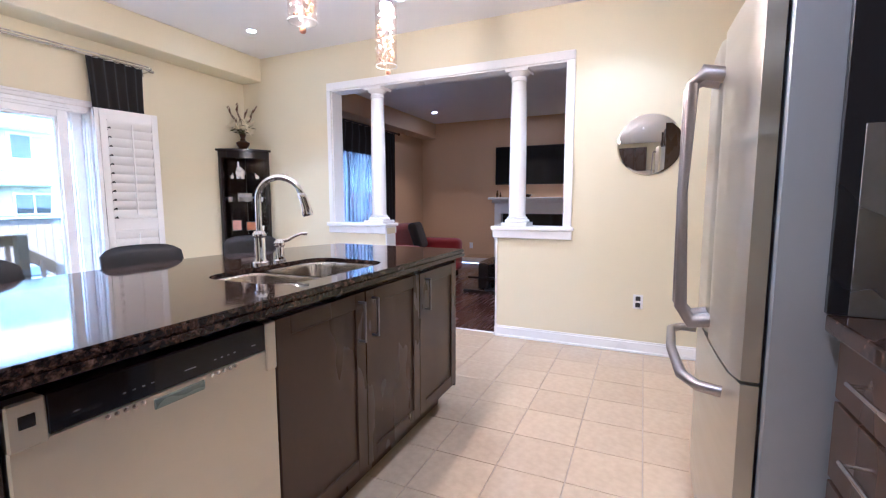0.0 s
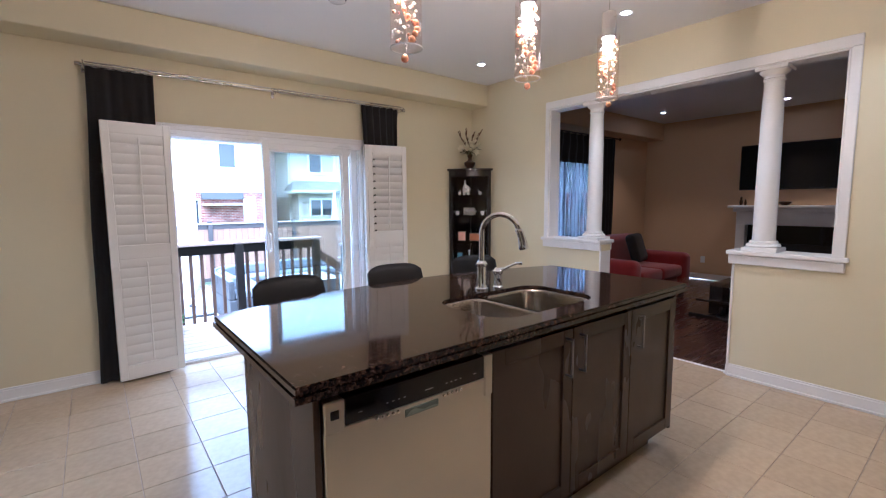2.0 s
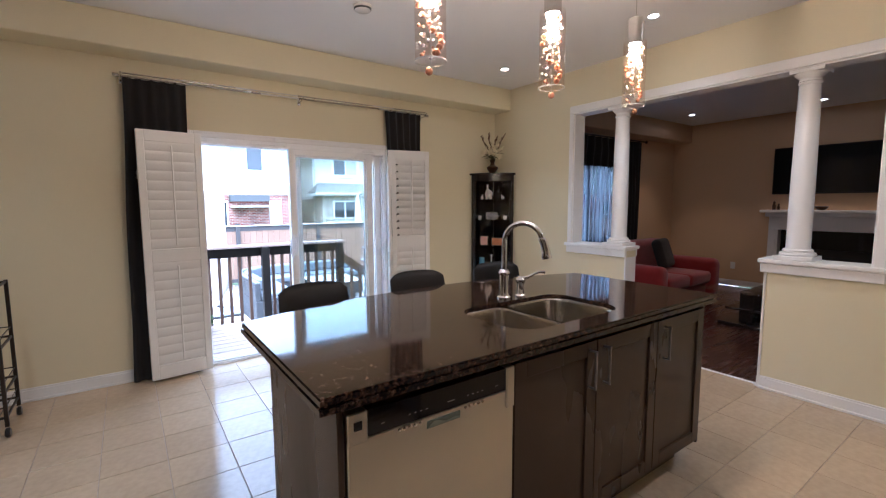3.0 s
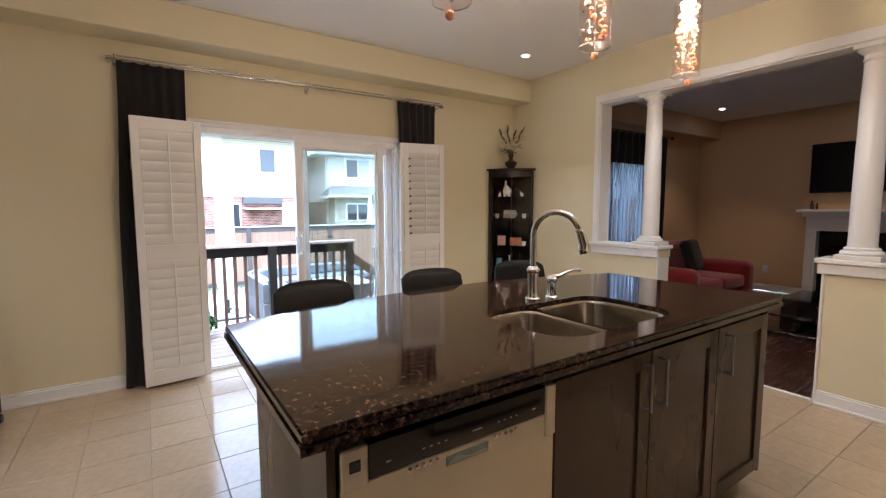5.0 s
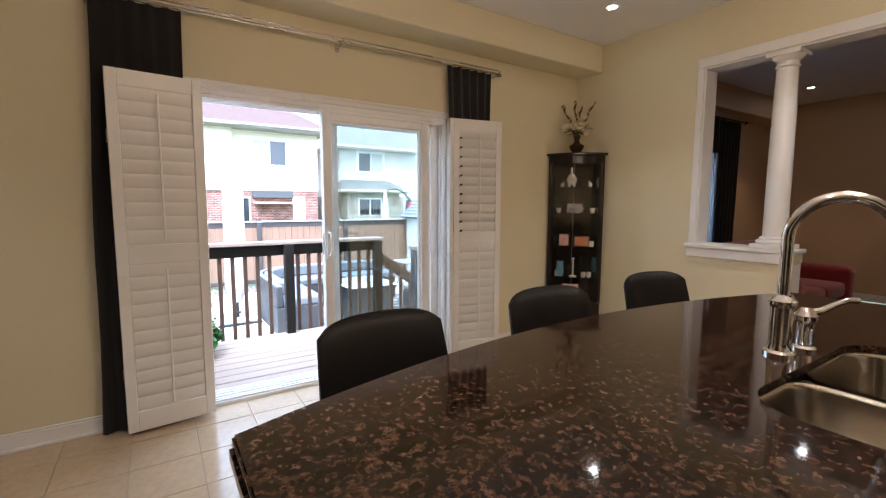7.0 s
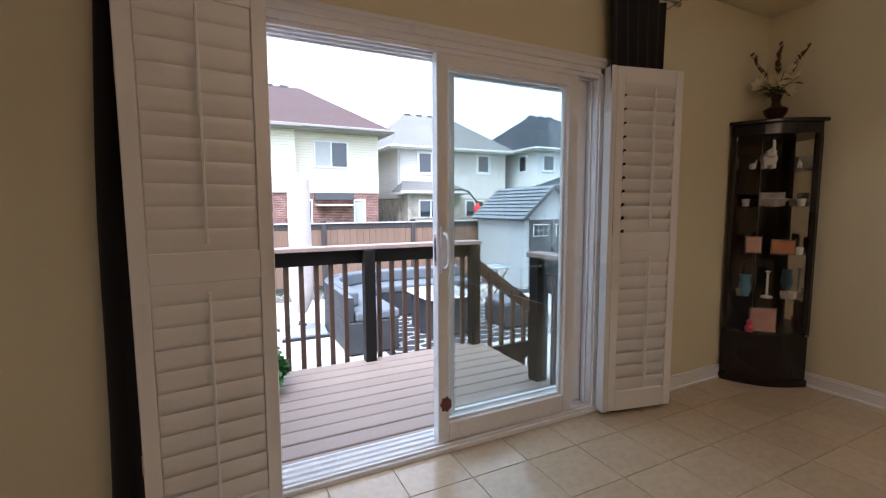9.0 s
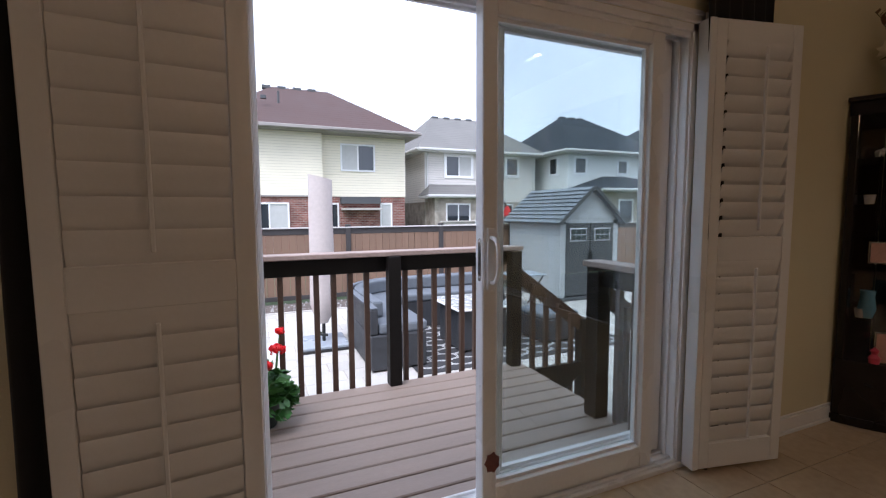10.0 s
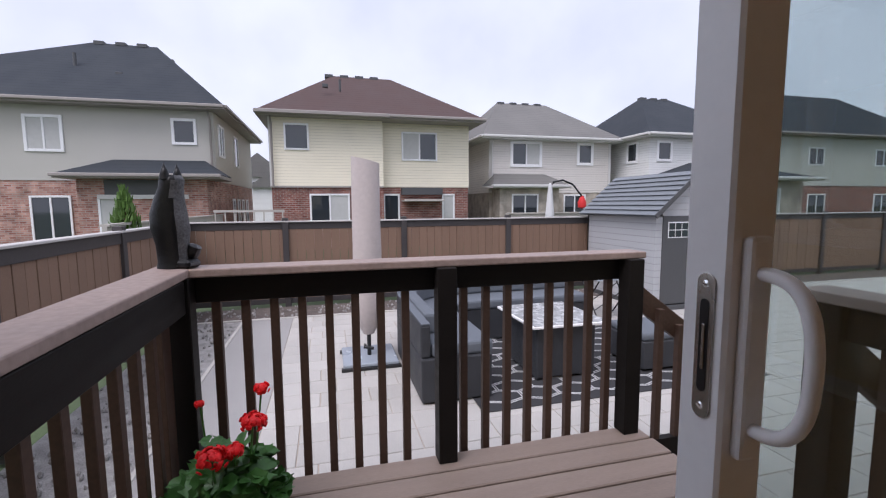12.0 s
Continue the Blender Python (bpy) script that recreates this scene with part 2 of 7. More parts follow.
M["fence"] = material("brown_fence_board", (0.215, 0.135, 0.092), 0.7, vary=0.2, scale=6, bscale=40, stretch=(6, 6, 1), bump=0.0006, random_by=0.3)
M["fencedark"] = material("dark_fence_trim", (0.05, 0.045, 0.045), 0.6, vary=0.2, bump=0.0005)

M["wood_black"] = material("black_lacquered_wood", (0.012, 0.009, 0.009), 0.22, vary=0.15)
M["amber"] = material("amber_crystal", (0.75, 0.38, 0.22), 0.05, vary=0, spec=0.9, transmission=0.5)
M["crystal"] = material("clear_crystal", (0.95, 0.92, 0.9), 0.04, vary=0, spec=0.9, transmission=0.6)
M["glow"] = material("warm_led", (1, 1, 1), 0.5, vary=0, emit=(1.0, 0.86, 0.68), power=14)
M["potglow"] = material("downlight_bulb", (1, 1, 1), 0.5, vary=0, emit=(1.0, 0.88, 0.72), power=12)
M["red"] = material("red_upholstery", (0.24, 0.008, 0.010), 0.75, vary=0.12, bump=0.001, bscale=250, sheen=0.3)
M["tvblack"] = material("dark_screen", (0.006, 0.007, 0.009), 0.12, vary=0)
M["mirror"] = material("mirror_silver", (0.9, 0.9, 0.9), 0.01, 1.0, vary=0)
# one cabinet mirror twice: weaker reflections put into the colour, the second darker
M["darkmirror"] = material("dimmed_mirror", (0.5, 0.48, 0.45), 0.03, 1.0, vary=0)
M["dimmirror"] = material("shaded_mirror", (0.26, 0.25, 0.24), 0.05, 1.0, vary=0)
M["porcelain"] = material("white_porcelain", (0.8, 0.79, 0.76), 0.15, vary=0.03)
M["goldvase"] = material("dark_gold_vase", (0.06, 0.03, 0.015), 0.35, 0.5, vary=0.2)
M["petal"] = material("cream_silk_petal", (0.80, 0.72, 0.50), 0.7, vary=0.15)
M["greenleaf"] = material("green_leaf", (0.05, 0.155, 0.03), 0.45, vary=0.3, scale=10, random_by=0.4)
M["dryleaf"] = material("dull_green_silk_leaf", (0.09, 0.09, 0.03), 0.6, vary=0.25)
M["twig"] = material("brown_twig", (0.12, 0.06, 0.03), 0.7, vary=0.2)
M["redpetal"] = material("red_geranium_petal", (0.78, 0.003, 0.005), 0.5, vary=0.2)
M["iron"] = material("dark_bronze_iron", (0.05, 0.04, 0.035), 0.4, 0.7, vary=0.2)
M["paper_pink"] = material("pink_printed_card", (0.6, 0.36, 0.3), 0.5, vary=0.25, scale=40, bscale=200)
M["paper_orange"] = material("orange_printed_card", (0.5, 0.2, 0.08), 0.5, vary=0.35, scale=60, bscale=200)
M["photo"] = material("grey_photo_print", (0.3, 0.29, 0.28), 0.4, vary=0.4, scale=60, bscale=200)
M["pink"] = material("pink_plastic", (0.6, 0.06, 0.12), 0.4, vary=0.1)
M["blue"] = material("pale_blue_glass", (0.15, 0.35, 0.5), 0.1, vary=0.1)
M["sheer"] = sheer_cloth()
M["crest"] = material("brown_wooden_leaf_sticker", (0.18, 0.06, 0.05), 0.5, vary=0.2)
M["recess_shade"] = material("greenish_recess_shade", (0.22, 0.26, 0.22), 0.25, 0.5, vary=0.1)
M["blackbrick"] = material("black_firebox", (0.01, 0.01, 0.01), 0.6, vary=0.2)


def banded(name, color, rough, period, depth, vary=0.06, axis="Z"):
    """Lap siding: a saw-tooth relief that repeats up the wall."""
    m = material(name, color, rough, vary=vary, scale=3, bscale=60)
    nt, b = m.node_tree, m.node_tree.nodes["Principled BSDF"]
    xyz = nt.nodes.new("ShaderNodeTexCoord")
    sep = nt.nodes.new("ShaderNodeSeparateXYZ")
    nt.links.new(xyz.outputs["Object"], sep.inputs[0])
    div = nt.nodes.new("ShaderNodeMath")
    div.operation, div.inputs[1].default_value = "DIVIDE", period
    nt.links.new(sep.outputs[axis], div.inputs[0])
    fr = nt.nodes.new("ShaderNodeMath")
    fr.operation = "FRACT"
    nt.links.new(div.outputs[0], fr.inputs[0])
    bp = nt.nodes.new("ShaderNodeBump")
    bp.inputs["Strength"].default_value, bp.inputs["Distance"].default_value = 1.0, depth
    bp.invert = True
    nt.links.new(fr.outputs[0], bp.inputs["Height"])
    nt.links.new(bp.outputs["Normal"], b.inputs["Normal"])
    # the laps' shade put into the colour: each course darkens at its lower edge
    lap_shade = nt.nodes.new("ShaderNodeMapRange")
    lap_shade.inputs["From Min"].default_value, lap_shade.inputs["From Max"].default_value = 0.0, 0.14
    lap_shade.inputs["To Min"].default_value = 0.6
    nt.links.new(fr.outputs[0], lap_shade.inputs["Value"])
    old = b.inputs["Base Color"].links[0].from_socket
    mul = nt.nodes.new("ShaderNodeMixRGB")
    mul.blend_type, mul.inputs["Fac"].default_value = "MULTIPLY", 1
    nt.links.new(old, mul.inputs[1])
    nt.links.new(lap_shade.outputs["Result"], mul.inputs[2])
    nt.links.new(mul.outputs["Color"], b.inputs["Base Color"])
    return m


def brickwork(name, c1, c2, mortar, w=0.22, h=0.075, gap=0.011):
    m = material(name, c1, 0.85, vary=0)
    nt, b = m.node_tree, m.node_tree.nodes["Principled BSDF"]
    xyz = nt.nodes.new("ShaderNodeTexCoord")
    sep = nt.nodes.new("ShaderNodeSeparateXYZ")
    nt.links.new(xyz.outputs["Object"], sep.inputs[0])
    add = nt.nodes.new("ShaderNodeMath")
    nt.links.new(sep.outputs["X"], add.inputs[0])
    nt.links.new(sep.outputs["Y"], add.inputs[1])
    comb = nt.nodes.new("ShaderNodeCombineXYZ")
    nt.links.new(add.outputs[0], comb.inputs["X"])
    nt.links.new(sep.outputs["Z"], comb.inputs["Y"])
    br = nt.nodes.new("ShaderNodeTexBrick")
    br.inputs["Scale"].default_value = 1.0
    br.inputs["Brick Width"].default_value, br.inputs["Row Height"].default_value = w, h
    br.inputs["Mortar Size"].default_value = gap
    br.inputs["Color1"].default_value, br.inputs["Color2"].default_value, br.inputs["Mortar"].default_value = (*c1, 1), (*c2, 1), (*mortar, 1)
    nt.links.new(comb.outputs[0], br.inputs["Vector"])
    ns = nt.nodes.new("ShaderNodeTexNoise")
    ns.inputs["Scale"].default_value, ns.inputs["Detail"].default_value = 2.5, 5
    nt.links.new(xyz.outputs["Object"], ns.inputs["Vector"])
    mr = nt.nodes.new("ShaderNodeMapRange")
    mr.inputs["From Min"].default_value, mr.inputs["From Max"].default_value = 0.3, 0.7
    mr.inputs["To Min"].default_value, mr.inputs["To Max"].default_value = 0.7, 1.35
    nt.links.new(ns.outputs["Fac"], mr.inputs["Value"])
    mul = nt.nodes.new("ShaderNodeMixRGB")
    mul.blend_type, mul.inputs["Fac"].default_value = "MULTIPLY", 1
    nt.links.new(br.outputs["Color"], mul.inputs[1])
    nt.links.new(mr.outputs["Result"], mul.inputs[2])
    nt.links.new(mul.outputs["Color"], b.inputs["Base Color"])
    return m


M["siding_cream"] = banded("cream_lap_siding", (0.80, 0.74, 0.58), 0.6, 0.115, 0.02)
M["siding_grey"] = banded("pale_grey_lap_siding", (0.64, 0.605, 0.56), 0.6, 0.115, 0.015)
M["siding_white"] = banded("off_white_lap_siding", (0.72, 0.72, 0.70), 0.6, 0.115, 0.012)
M["stucco_grey"] = material("greige_stucco", (0.49, 0.475, 0.43), 0.85, vary=0.06, scale=2, bump=0.003, bscale=60)
M["brick_red"] = brickwork("red_brick", (0.15, 0.036, 0.026), (0.26, 0.10, 0.075), (0.30, 0.25, 0.22))
M["brick_mixed"] = brickwork("red_and_buff_brick", (0.25, 0.09, 0.065), (0.46, 0.27, 0.21), (0.36, 0.3, 0.27))
M["brick_tan"] = brickwork("buff_brick", (0.38, 0.335, 0.28), (0.42, 0.37, 0.31), (0.38, 0.34, 0.29))
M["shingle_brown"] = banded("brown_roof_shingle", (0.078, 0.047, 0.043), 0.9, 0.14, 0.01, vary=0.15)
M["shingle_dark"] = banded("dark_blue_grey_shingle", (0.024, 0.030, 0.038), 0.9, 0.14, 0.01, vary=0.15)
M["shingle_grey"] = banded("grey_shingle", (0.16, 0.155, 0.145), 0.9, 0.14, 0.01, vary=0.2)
M["gutter"] = material("taupe_gutter", (0.30, 0.27, 0.25), 0.5, vary=0.05)
M["gutter_white"] = material("pale_gutter", (0.6, 0.59, 0.57), 0.5, vary=0.05)
M["whiteframe"] = material("white_window_frame", (0.84, 0.84, 0.84), 0.4, vary=0.03)
M["housepane"] = material("dark_window_pane", (0.03, 0.037, 0.045), 0.04, vary=0, spec=1.0)
M["blind"] = material("pale_window_blind", (0.5, 0.5, 0.48), 0.6, vary=0.08, scale=20)
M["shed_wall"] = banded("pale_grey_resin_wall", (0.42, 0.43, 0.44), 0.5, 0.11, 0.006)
M["shed_door"] = material("charcoal_resin_door", (0.07, 0.072, 0.075), 0.5, vary=0.08)
M["shed_roof"] = material("blue_grey_resin_roof", (0.16, 0.175, 0.19), 0.5, vary=0.1)
M["wicker"] = material("charcoal_wicker", (0.035, 0.037, 0.042), 0.55, vary=0.25, scale=20, bscale=180, bump=0.003)
M["cushion"] = material("slate_grey_cushion", (0.12, 0.135, 0.155), 0.85, vary=0.08, bump=0.001, bscale=200)
M["mosaic"] = material("grey_mosaic_tabletop", (0.36, 0.37, 0.37), 0.25, vary=0.5, scale=40, bscale=45)
M["rug"] = material("charcoal_outdoor_rug", (0.035, 0.035, 0.038), 0.95, vary=0.2, bscale=200)
M["rugline"] = material("white_rug_line", (0.6, 0.6, 0.6), 0.9, vary=0.1, bscale=200)
M["cover"] = material("pinkish_beige_cover_cloth", (0.52, 0.46, 0.44), 0.8, vary=0.08, scale=5, bump=0.002, bscale=25)
M["basegrey"] = material("glossy_grey_base", (0.33, 0.37, 0.42), 0.25, vary=0.05)
M["decoy"] = material("black_painted_decoy", (0.004, 0.004, 0.005), 0.4, spec=0.3, vary=0.5, scale=14, bscale=60, bump=0.002)
M["decoy_chest"] = material("mottled_grey_decoy_paint", (0.07, 0.07, 0.075), 0.5, vary=0.95, scale=30, bscale=90, bump=0.002)
M["paleboard"] = material("pale_weathered_wood", (0.45, 0.42, 0.38), 0.7, vary=0.15)
M["redcloth"] = material("red_folded_canopy", (0.55, 0.02, 0.02), 0.7, vary=0.1)
M["whitecloth"] = material("white_folded_canopy", (0.6, 0.6, 0.6), 0.8, vary=0.08)
M["fencecap"] = material("pale_fence_cap", (0.5, 0.48, 0.46), 0.6, vary=0.1)
M["pot"] = material("dark_green_plant_pot", (0.02, 0.028, 0.022), 0.45, vary=0.2)
M["cedar"] = material("bright_cedar_foliage", (0.07, 0.14, 0.02), 0.7, vary=0.5, scale=20, bscale=60)

# ---- shapes ----


def part(name, bm, mat, parent, label=""):
    me = bpy.data.meshes.new(name)
    bm.normal_update()
    bm.to_mesh(me)
    bm.free()
    me.materials.append(M[mat] if isinstance(mat, str) else mat)
    ob = new(name, me)
    ob.parent = parent
    if label:
        ob["label"] = label
    return ob


def thing(name, m, label, category, group="", kind=""):
    ob = new(name)
    ob.empty_display_size = 0.1
    ob.matrix_world = m
    return tagged(ob, label, category, group, kind)


def whole(name, bm, mat, label="", category="", group="", kind="", m=None):
    ob = part(name, bm, mat, None)
    if m is not None:
        ob.matrix_world = m
    return tagged(ob, label, category, group, kind)


def box(x0, x1, y0, y1, z0, z1, bevel=0.0, bm=None, seg=1, m=None):
    own = bmesh.new()
    bmesh.ops.create_cube(own, size=1)
    bmesh.ops.scale(own, vec=(abs(x1 - x0), abs(y1 - y0), abs(z1 - z0)), verts=own.verts)
    bmesh.ops.translate(own, vec=((x0 + x1) / 2, (y0 + y1) / 2, (z0 + z1) / 2), verts=own.verts)
    if bevel:
        bmesh.ops.bevel(own, geom=own.edges[:], offset=bevel, segments=seg, affect="EDGES", profile=0.5)
    if m is not None:
        own.transform(m)
    return own if bm is None else merge(bm, own)


def merge(bm, other):
    me = bpy.data.meshes.new("scratch")
    other.to_mesh(me)
    other.free()
    bm.from_mesh(me)
    bpy.data.meshes.remove(me)
    return bm


def smooth(bm, angle=0.6):
    bm.normal_update()
    for f in bm.faces:
        f.smooth = True
    for e in bm.edges:
        if len(e.link_faces) == 2 and e.calc_face_angle(0) > angle:
            e.smooth = False
    return bm


def lathe(profile, seg=24, bm=None, m=None):
    """Turns a profile of (radius, height) about the z axis."""
    own = bmesh.new()
    rings = []
    for r, z in profile:
        if r < 1e-5:
            rings.append([own.verts.new((0, 0, z))])
        else:
            rings.append([own.verts.new((r * math.cos(2 * math.pi * i / seg), r * math.sin(2 * math.pi * i / seg), z)) for i in range(seg)])
    for a, b in zip(rings, rings[1:]):
        for i in range(seg):
            j = (i + 1) % seg
            if len(a) == 1 and len(b) > 1:
                own.faces.new((a[0], b[j], b[i]))
            elif len(b) == 1 and len(a) > 1:
                own.faces.new((a[i], a[j], b[0]))
            elif len(a) > 1:
                own.faces.new((a[i], a[j], b[j], b[i]))
    if m is not None:
        own.transform(m)
    bmesh.ops.recalc_face_normals(own, faces=own.faces)
    smooth(own)
    return own if bm is None else merge(bm, own)


def tube(points, r, seg=10, bm=None, radii=None):
    own = bmesh.new()
    pts = [Vector(p) for p in points]
    rings = []
    up = Vector((0.123, 0.31, 0.94)).normalized()
    for i, p in enumerate(pts):
        d = (pts[min(i + 1, len(pts) - 1)] - pts[max(i - 1, 0)]).normalized()
        a = d.cross(up)
        if a.length < 0.05:
            a = d.cross(Vector((1, 0, 0)))
        a.normalize()
        b = d.cross(a)
        rr = radii[i] if radii else r
        rings.append([own.verts.new(p + rr * (math.cos(2 * math.pi * k / seg) * a + math.sin(2 * math.pi * k / seg) * b)) for k in range(seg)])
    for a, b in zip(rings, rings[1:]):
        for k in range(seg):
            j = (k + 1) % seg
            own.faces.new((a[k], a[j], b[j], b[k]))
    own.faces.new(rings[0])
    own.faces.new(rings[-1][::-1])
    bmesh.ops.recalc_face_normals(own, faces=own.faces)
    smooth(own, 1.0)
    return own if bm is None else merge(bm, own)


def prism(poly, z0, z1, bevel=0.0, bm=None, m=None):
    """A flat outline of (x, y), raised from z0 to z1."""
    own = bmesh.new()
    lo = [own.verts.new((x, y, z0)) for x, y in poly]
    hi = [own.verts.new((x, y, z1)) for x, y in poly]
    n = len(poly)
    own.faces.new(lo[::-1])
    own.faces.new(hi)
    for i in range(n):
        j = (i + 1) % n
        own.faces.new((lo[i], lo[j], hi[j], hi[i]))
    bmesh.ops.recalc_face_normals(own, faces=own.faces)
    if bevel:
        bmesh.ops.bevel(own, geom=own.edges[:], offset=bevel, segments=2, affect="EDGES", profile=0.5)
    if m is not None:
        own.transform(m)
    return own if bm is None else merge(bm, own)


def rounded(x0, x1, y0, y1, radii, n=7):
    """Corners in the order (x0,y0), (x1,y0), (x1,y1), (x0,y1)."""
    pts = []
    for (cx, cy, sx, sy), r, a0 in zip(((x0, y0, 1, 1), (x1, y0, -1, 1), (x1, y1, -1, -1), (x0, y1, 1, -1)), radii, (180, 270, 0, 90)):
        for k in range(n):
            a = radians(a0 + 90 * k / (n - 1))
            pts.append((cx + sx * r + r * math.cos(a), cy + sy * r + r * math.sin(a)))
    return pts


def structure(name, bm, mat, label="", parent=None):
    ob = part(name, bm, mat, parent, label)
    if parent is None:
        ob["kind"] = "structure"
    return ob


def share(name, me, parent, loc, rz=0.0):
    """A piece that shares the mesh me with its fellows."""
    ob = new(name, me)
    ob.parent = parent
    ob.location = loc
    if rz:
        ob.rotation_euler = (0, 0, rz)
    return ob


def mesh_of(name, bm, mat):
    me = bpy.data.meshes.new(name)
    bm.normal_update()
    bm.to_mesh(me)
    bm.free()
    me.materials.append(M[mat])
    return me

# ---- the house shell ----
WX, WY = -4.29, 4.90          # inner faces of the patio wall and of the column wall
XE, YS, YN = 1.02, -3.4, 9.42  # inner faces of the east, south and north walls
T = 0.16
D0, D1, DH = 1.50, 3.335, 2.0  # the patio door's opening
L0, L1, LZ0, LZ1 = 6.2, 7.75, 0.8, 2.1  # the living room's window
OX0, OX1, OZ0, OZ1 = -3.05, -0.665, 0.96, 2.36  # the opening in the column wall

wall = structure("wall_west", box(WX - T, WX, YS - T, D0, 0, CEIL), "wall", "cream painted wall with the patio door")
bm = box(WX - T, WX, D1, WY, 0, CEIL)
box(WX - T, WX, D0, D1, DH, CEIL, bm=bm)
structure("wall_west_end", bm, "wall", "cream painted wall beside the patio door")
bm = box(WX - T, WX, WY + T, L0, 0, CEIL)
box(WX - T, WX, L1, YN + T, 0, CEIL, bm=bm)
box(WX - T, WX, L0, L1, 0, LZ0, bm=bm)
box(WX - T, WX, L0, L1, LZ1, CEIL, bm=bm)
structure("wall_living_west", bm, "wall_living", "tan painted living room wall with a window")
bm = box(WX - T, OX0, WY, WY + T, 0, CEIL)
box(OX1, XE + T, WY, WY + T, 0, CEIL, bm=bm)
box(OX0, OX1, WY, WY + T, OZ1, CEIL, bm=bm)
box(OX0, -2.40, WY, WY + T, 0, OZ0, bm=bm)
box(-1.26, OX1, WY, WY + T, 0, OZ0, bm=bm)
structure("wall_column", bm, "wall", "cream wall with a wide columned opening")
structure("wall_north", box(WX, XE + T, YN, YN + T, 0, CEIL), "wall_living", "tan painted living room end wall")
structure("wall_east", box(XE, XE + T, YS - T, YN, 0, CEIL), "wall", "cream painted kitchen side wall")
structure("wall_south", box(WX, XE, YS - T, YS, 0, CEIL), "wall", "cream painted kitchen end wall")
structure("ceiling", box(WX - T, XE + T, YS - T, YN + T, CEIL, CEIL + 0.2), "ceiling", "flat white painted ceiling")
structure("bulkhead", box(WX, -4.0, YS, WY, 2.55, CEIL, 0.012, seg=3), "wall", "cream boxed bulkhead along the patio wall")
structure("bulkhead_living", box(WX, -3.98, WY + T, YN, 2.5, CEIL, 0.012, seg=3), "wall_living", "tan boxed bulkhead over the living room window")
floor = structure("floor", box(WX, XE, YS, 4.955, -0.2, -0.004), "grout", "grout bed under beige ceramic tiles")
structure("floor_living", box(WX, XE, 4.955, YN, -0.2, -0.012), "hardwood", "dark stained hardwood floor")
structure("threshold_strip", box(-2.40, -1.26, 4.94, 4.97, -0.01, 0.006, 0.003), "trim", "pale strip between tile and hardwood")


def baseboard(x0, y0, x1, y1, nx, ny):
    """Runs from one point to the other; (nx, ny) points into the room."""
    bm = bmesh.new()
    for h0, h1, d in ((0, 0.085, 0.014), (0.085, 0.1, 0.009), (0.0, 0.018, 0.024)):
        box(min(x0, x1, x0 + nx * d, x1 + nx * d), max(x0, x1, x0 + nx * d, x1 + nx * d),
            min(y0, y1, y0 + ny * d, y1 + ny * d), max(y0, y1, y0 + ny * d, y1 + ny * d), h0, h1, 0.003, bm=bm)
    return structure("baseboard", bm, "trim", "white painted baseboard")


baseboard(WX, YS, WX, D0 - 0.09, 1, 0)
baseboard(WX, D1 + 0.09, WX, WY, 1, 0)
baseboard(WX, WY, -2.415, WY, 0, -1)
baseboard(-1.245, WY, XE, WY, 0, -1)
baseboard(WX, WY + T, WX, YN, 1, 0)
baseboard(WX, YN, -2.66, YN, 0, -1)
baseboard(-1.255, WY, -1.255, WY + T, -1, 0)

# casing, sills and pedestals of the columned opening
bm = box(OX0 - 0.05, OX1 + 0.06, WY - 0.018, WY + 0.002, OZ1, OZ1 + 0.075, 0.005)
box(OX0 - 0.05, OX0, WY - 0.018, WY + 0.002, OZ0, OZ1, 0.005, bm=bm)
box(OX1, OX1 + 0.06, WY - 0.018, WY + 0.002, OZ0, OZ1, 0.005, bm=bm)
box(OX0, OX1, WY, WY + T, OZ1 - 0.012, OZ1 + 0.001, bm=bm)
box(OX0 - 0.001, OX0 + 0.012, WY, WY + T, OZ0, OZ1 - 0.012, bm=bm)
box(OX1 - 0.012, OX1 + 0.001, WY, WY + T, OZ0, OZ1 - 0.012, bm=bm)
structure("trim_opening", bm, "trim", "white casing round the columned opening")
for x0, x1 in ((OX0 - 0.07, -2.385), (-1.30, OX1 + 0.08)):
    bm = box(x0, x1, WY - 0.045, WY + T + 0.045, OZ0 + 0.012, OZ0 + 0.045, 0.008, seg=2)
    box(x0 + 0.015, x1 - 0.015, WY - 0.028, WY + T + 0.028, OZ0 - 0.06, OZ0 + 0.012, 0.006, bm=bm)
    structure("trim_sill", bm, "trim", "white moulded sill on the half wall")
for x0, x1 in ((-2.415, -2.398), (-1.262, -1.245)):
    structure("trim_pier", box(x0, x1, WY - 0.012, WY + T + 0.002, 0.0, OZ0 - 0.06, 0.003), "trim", "white pier corner trim")


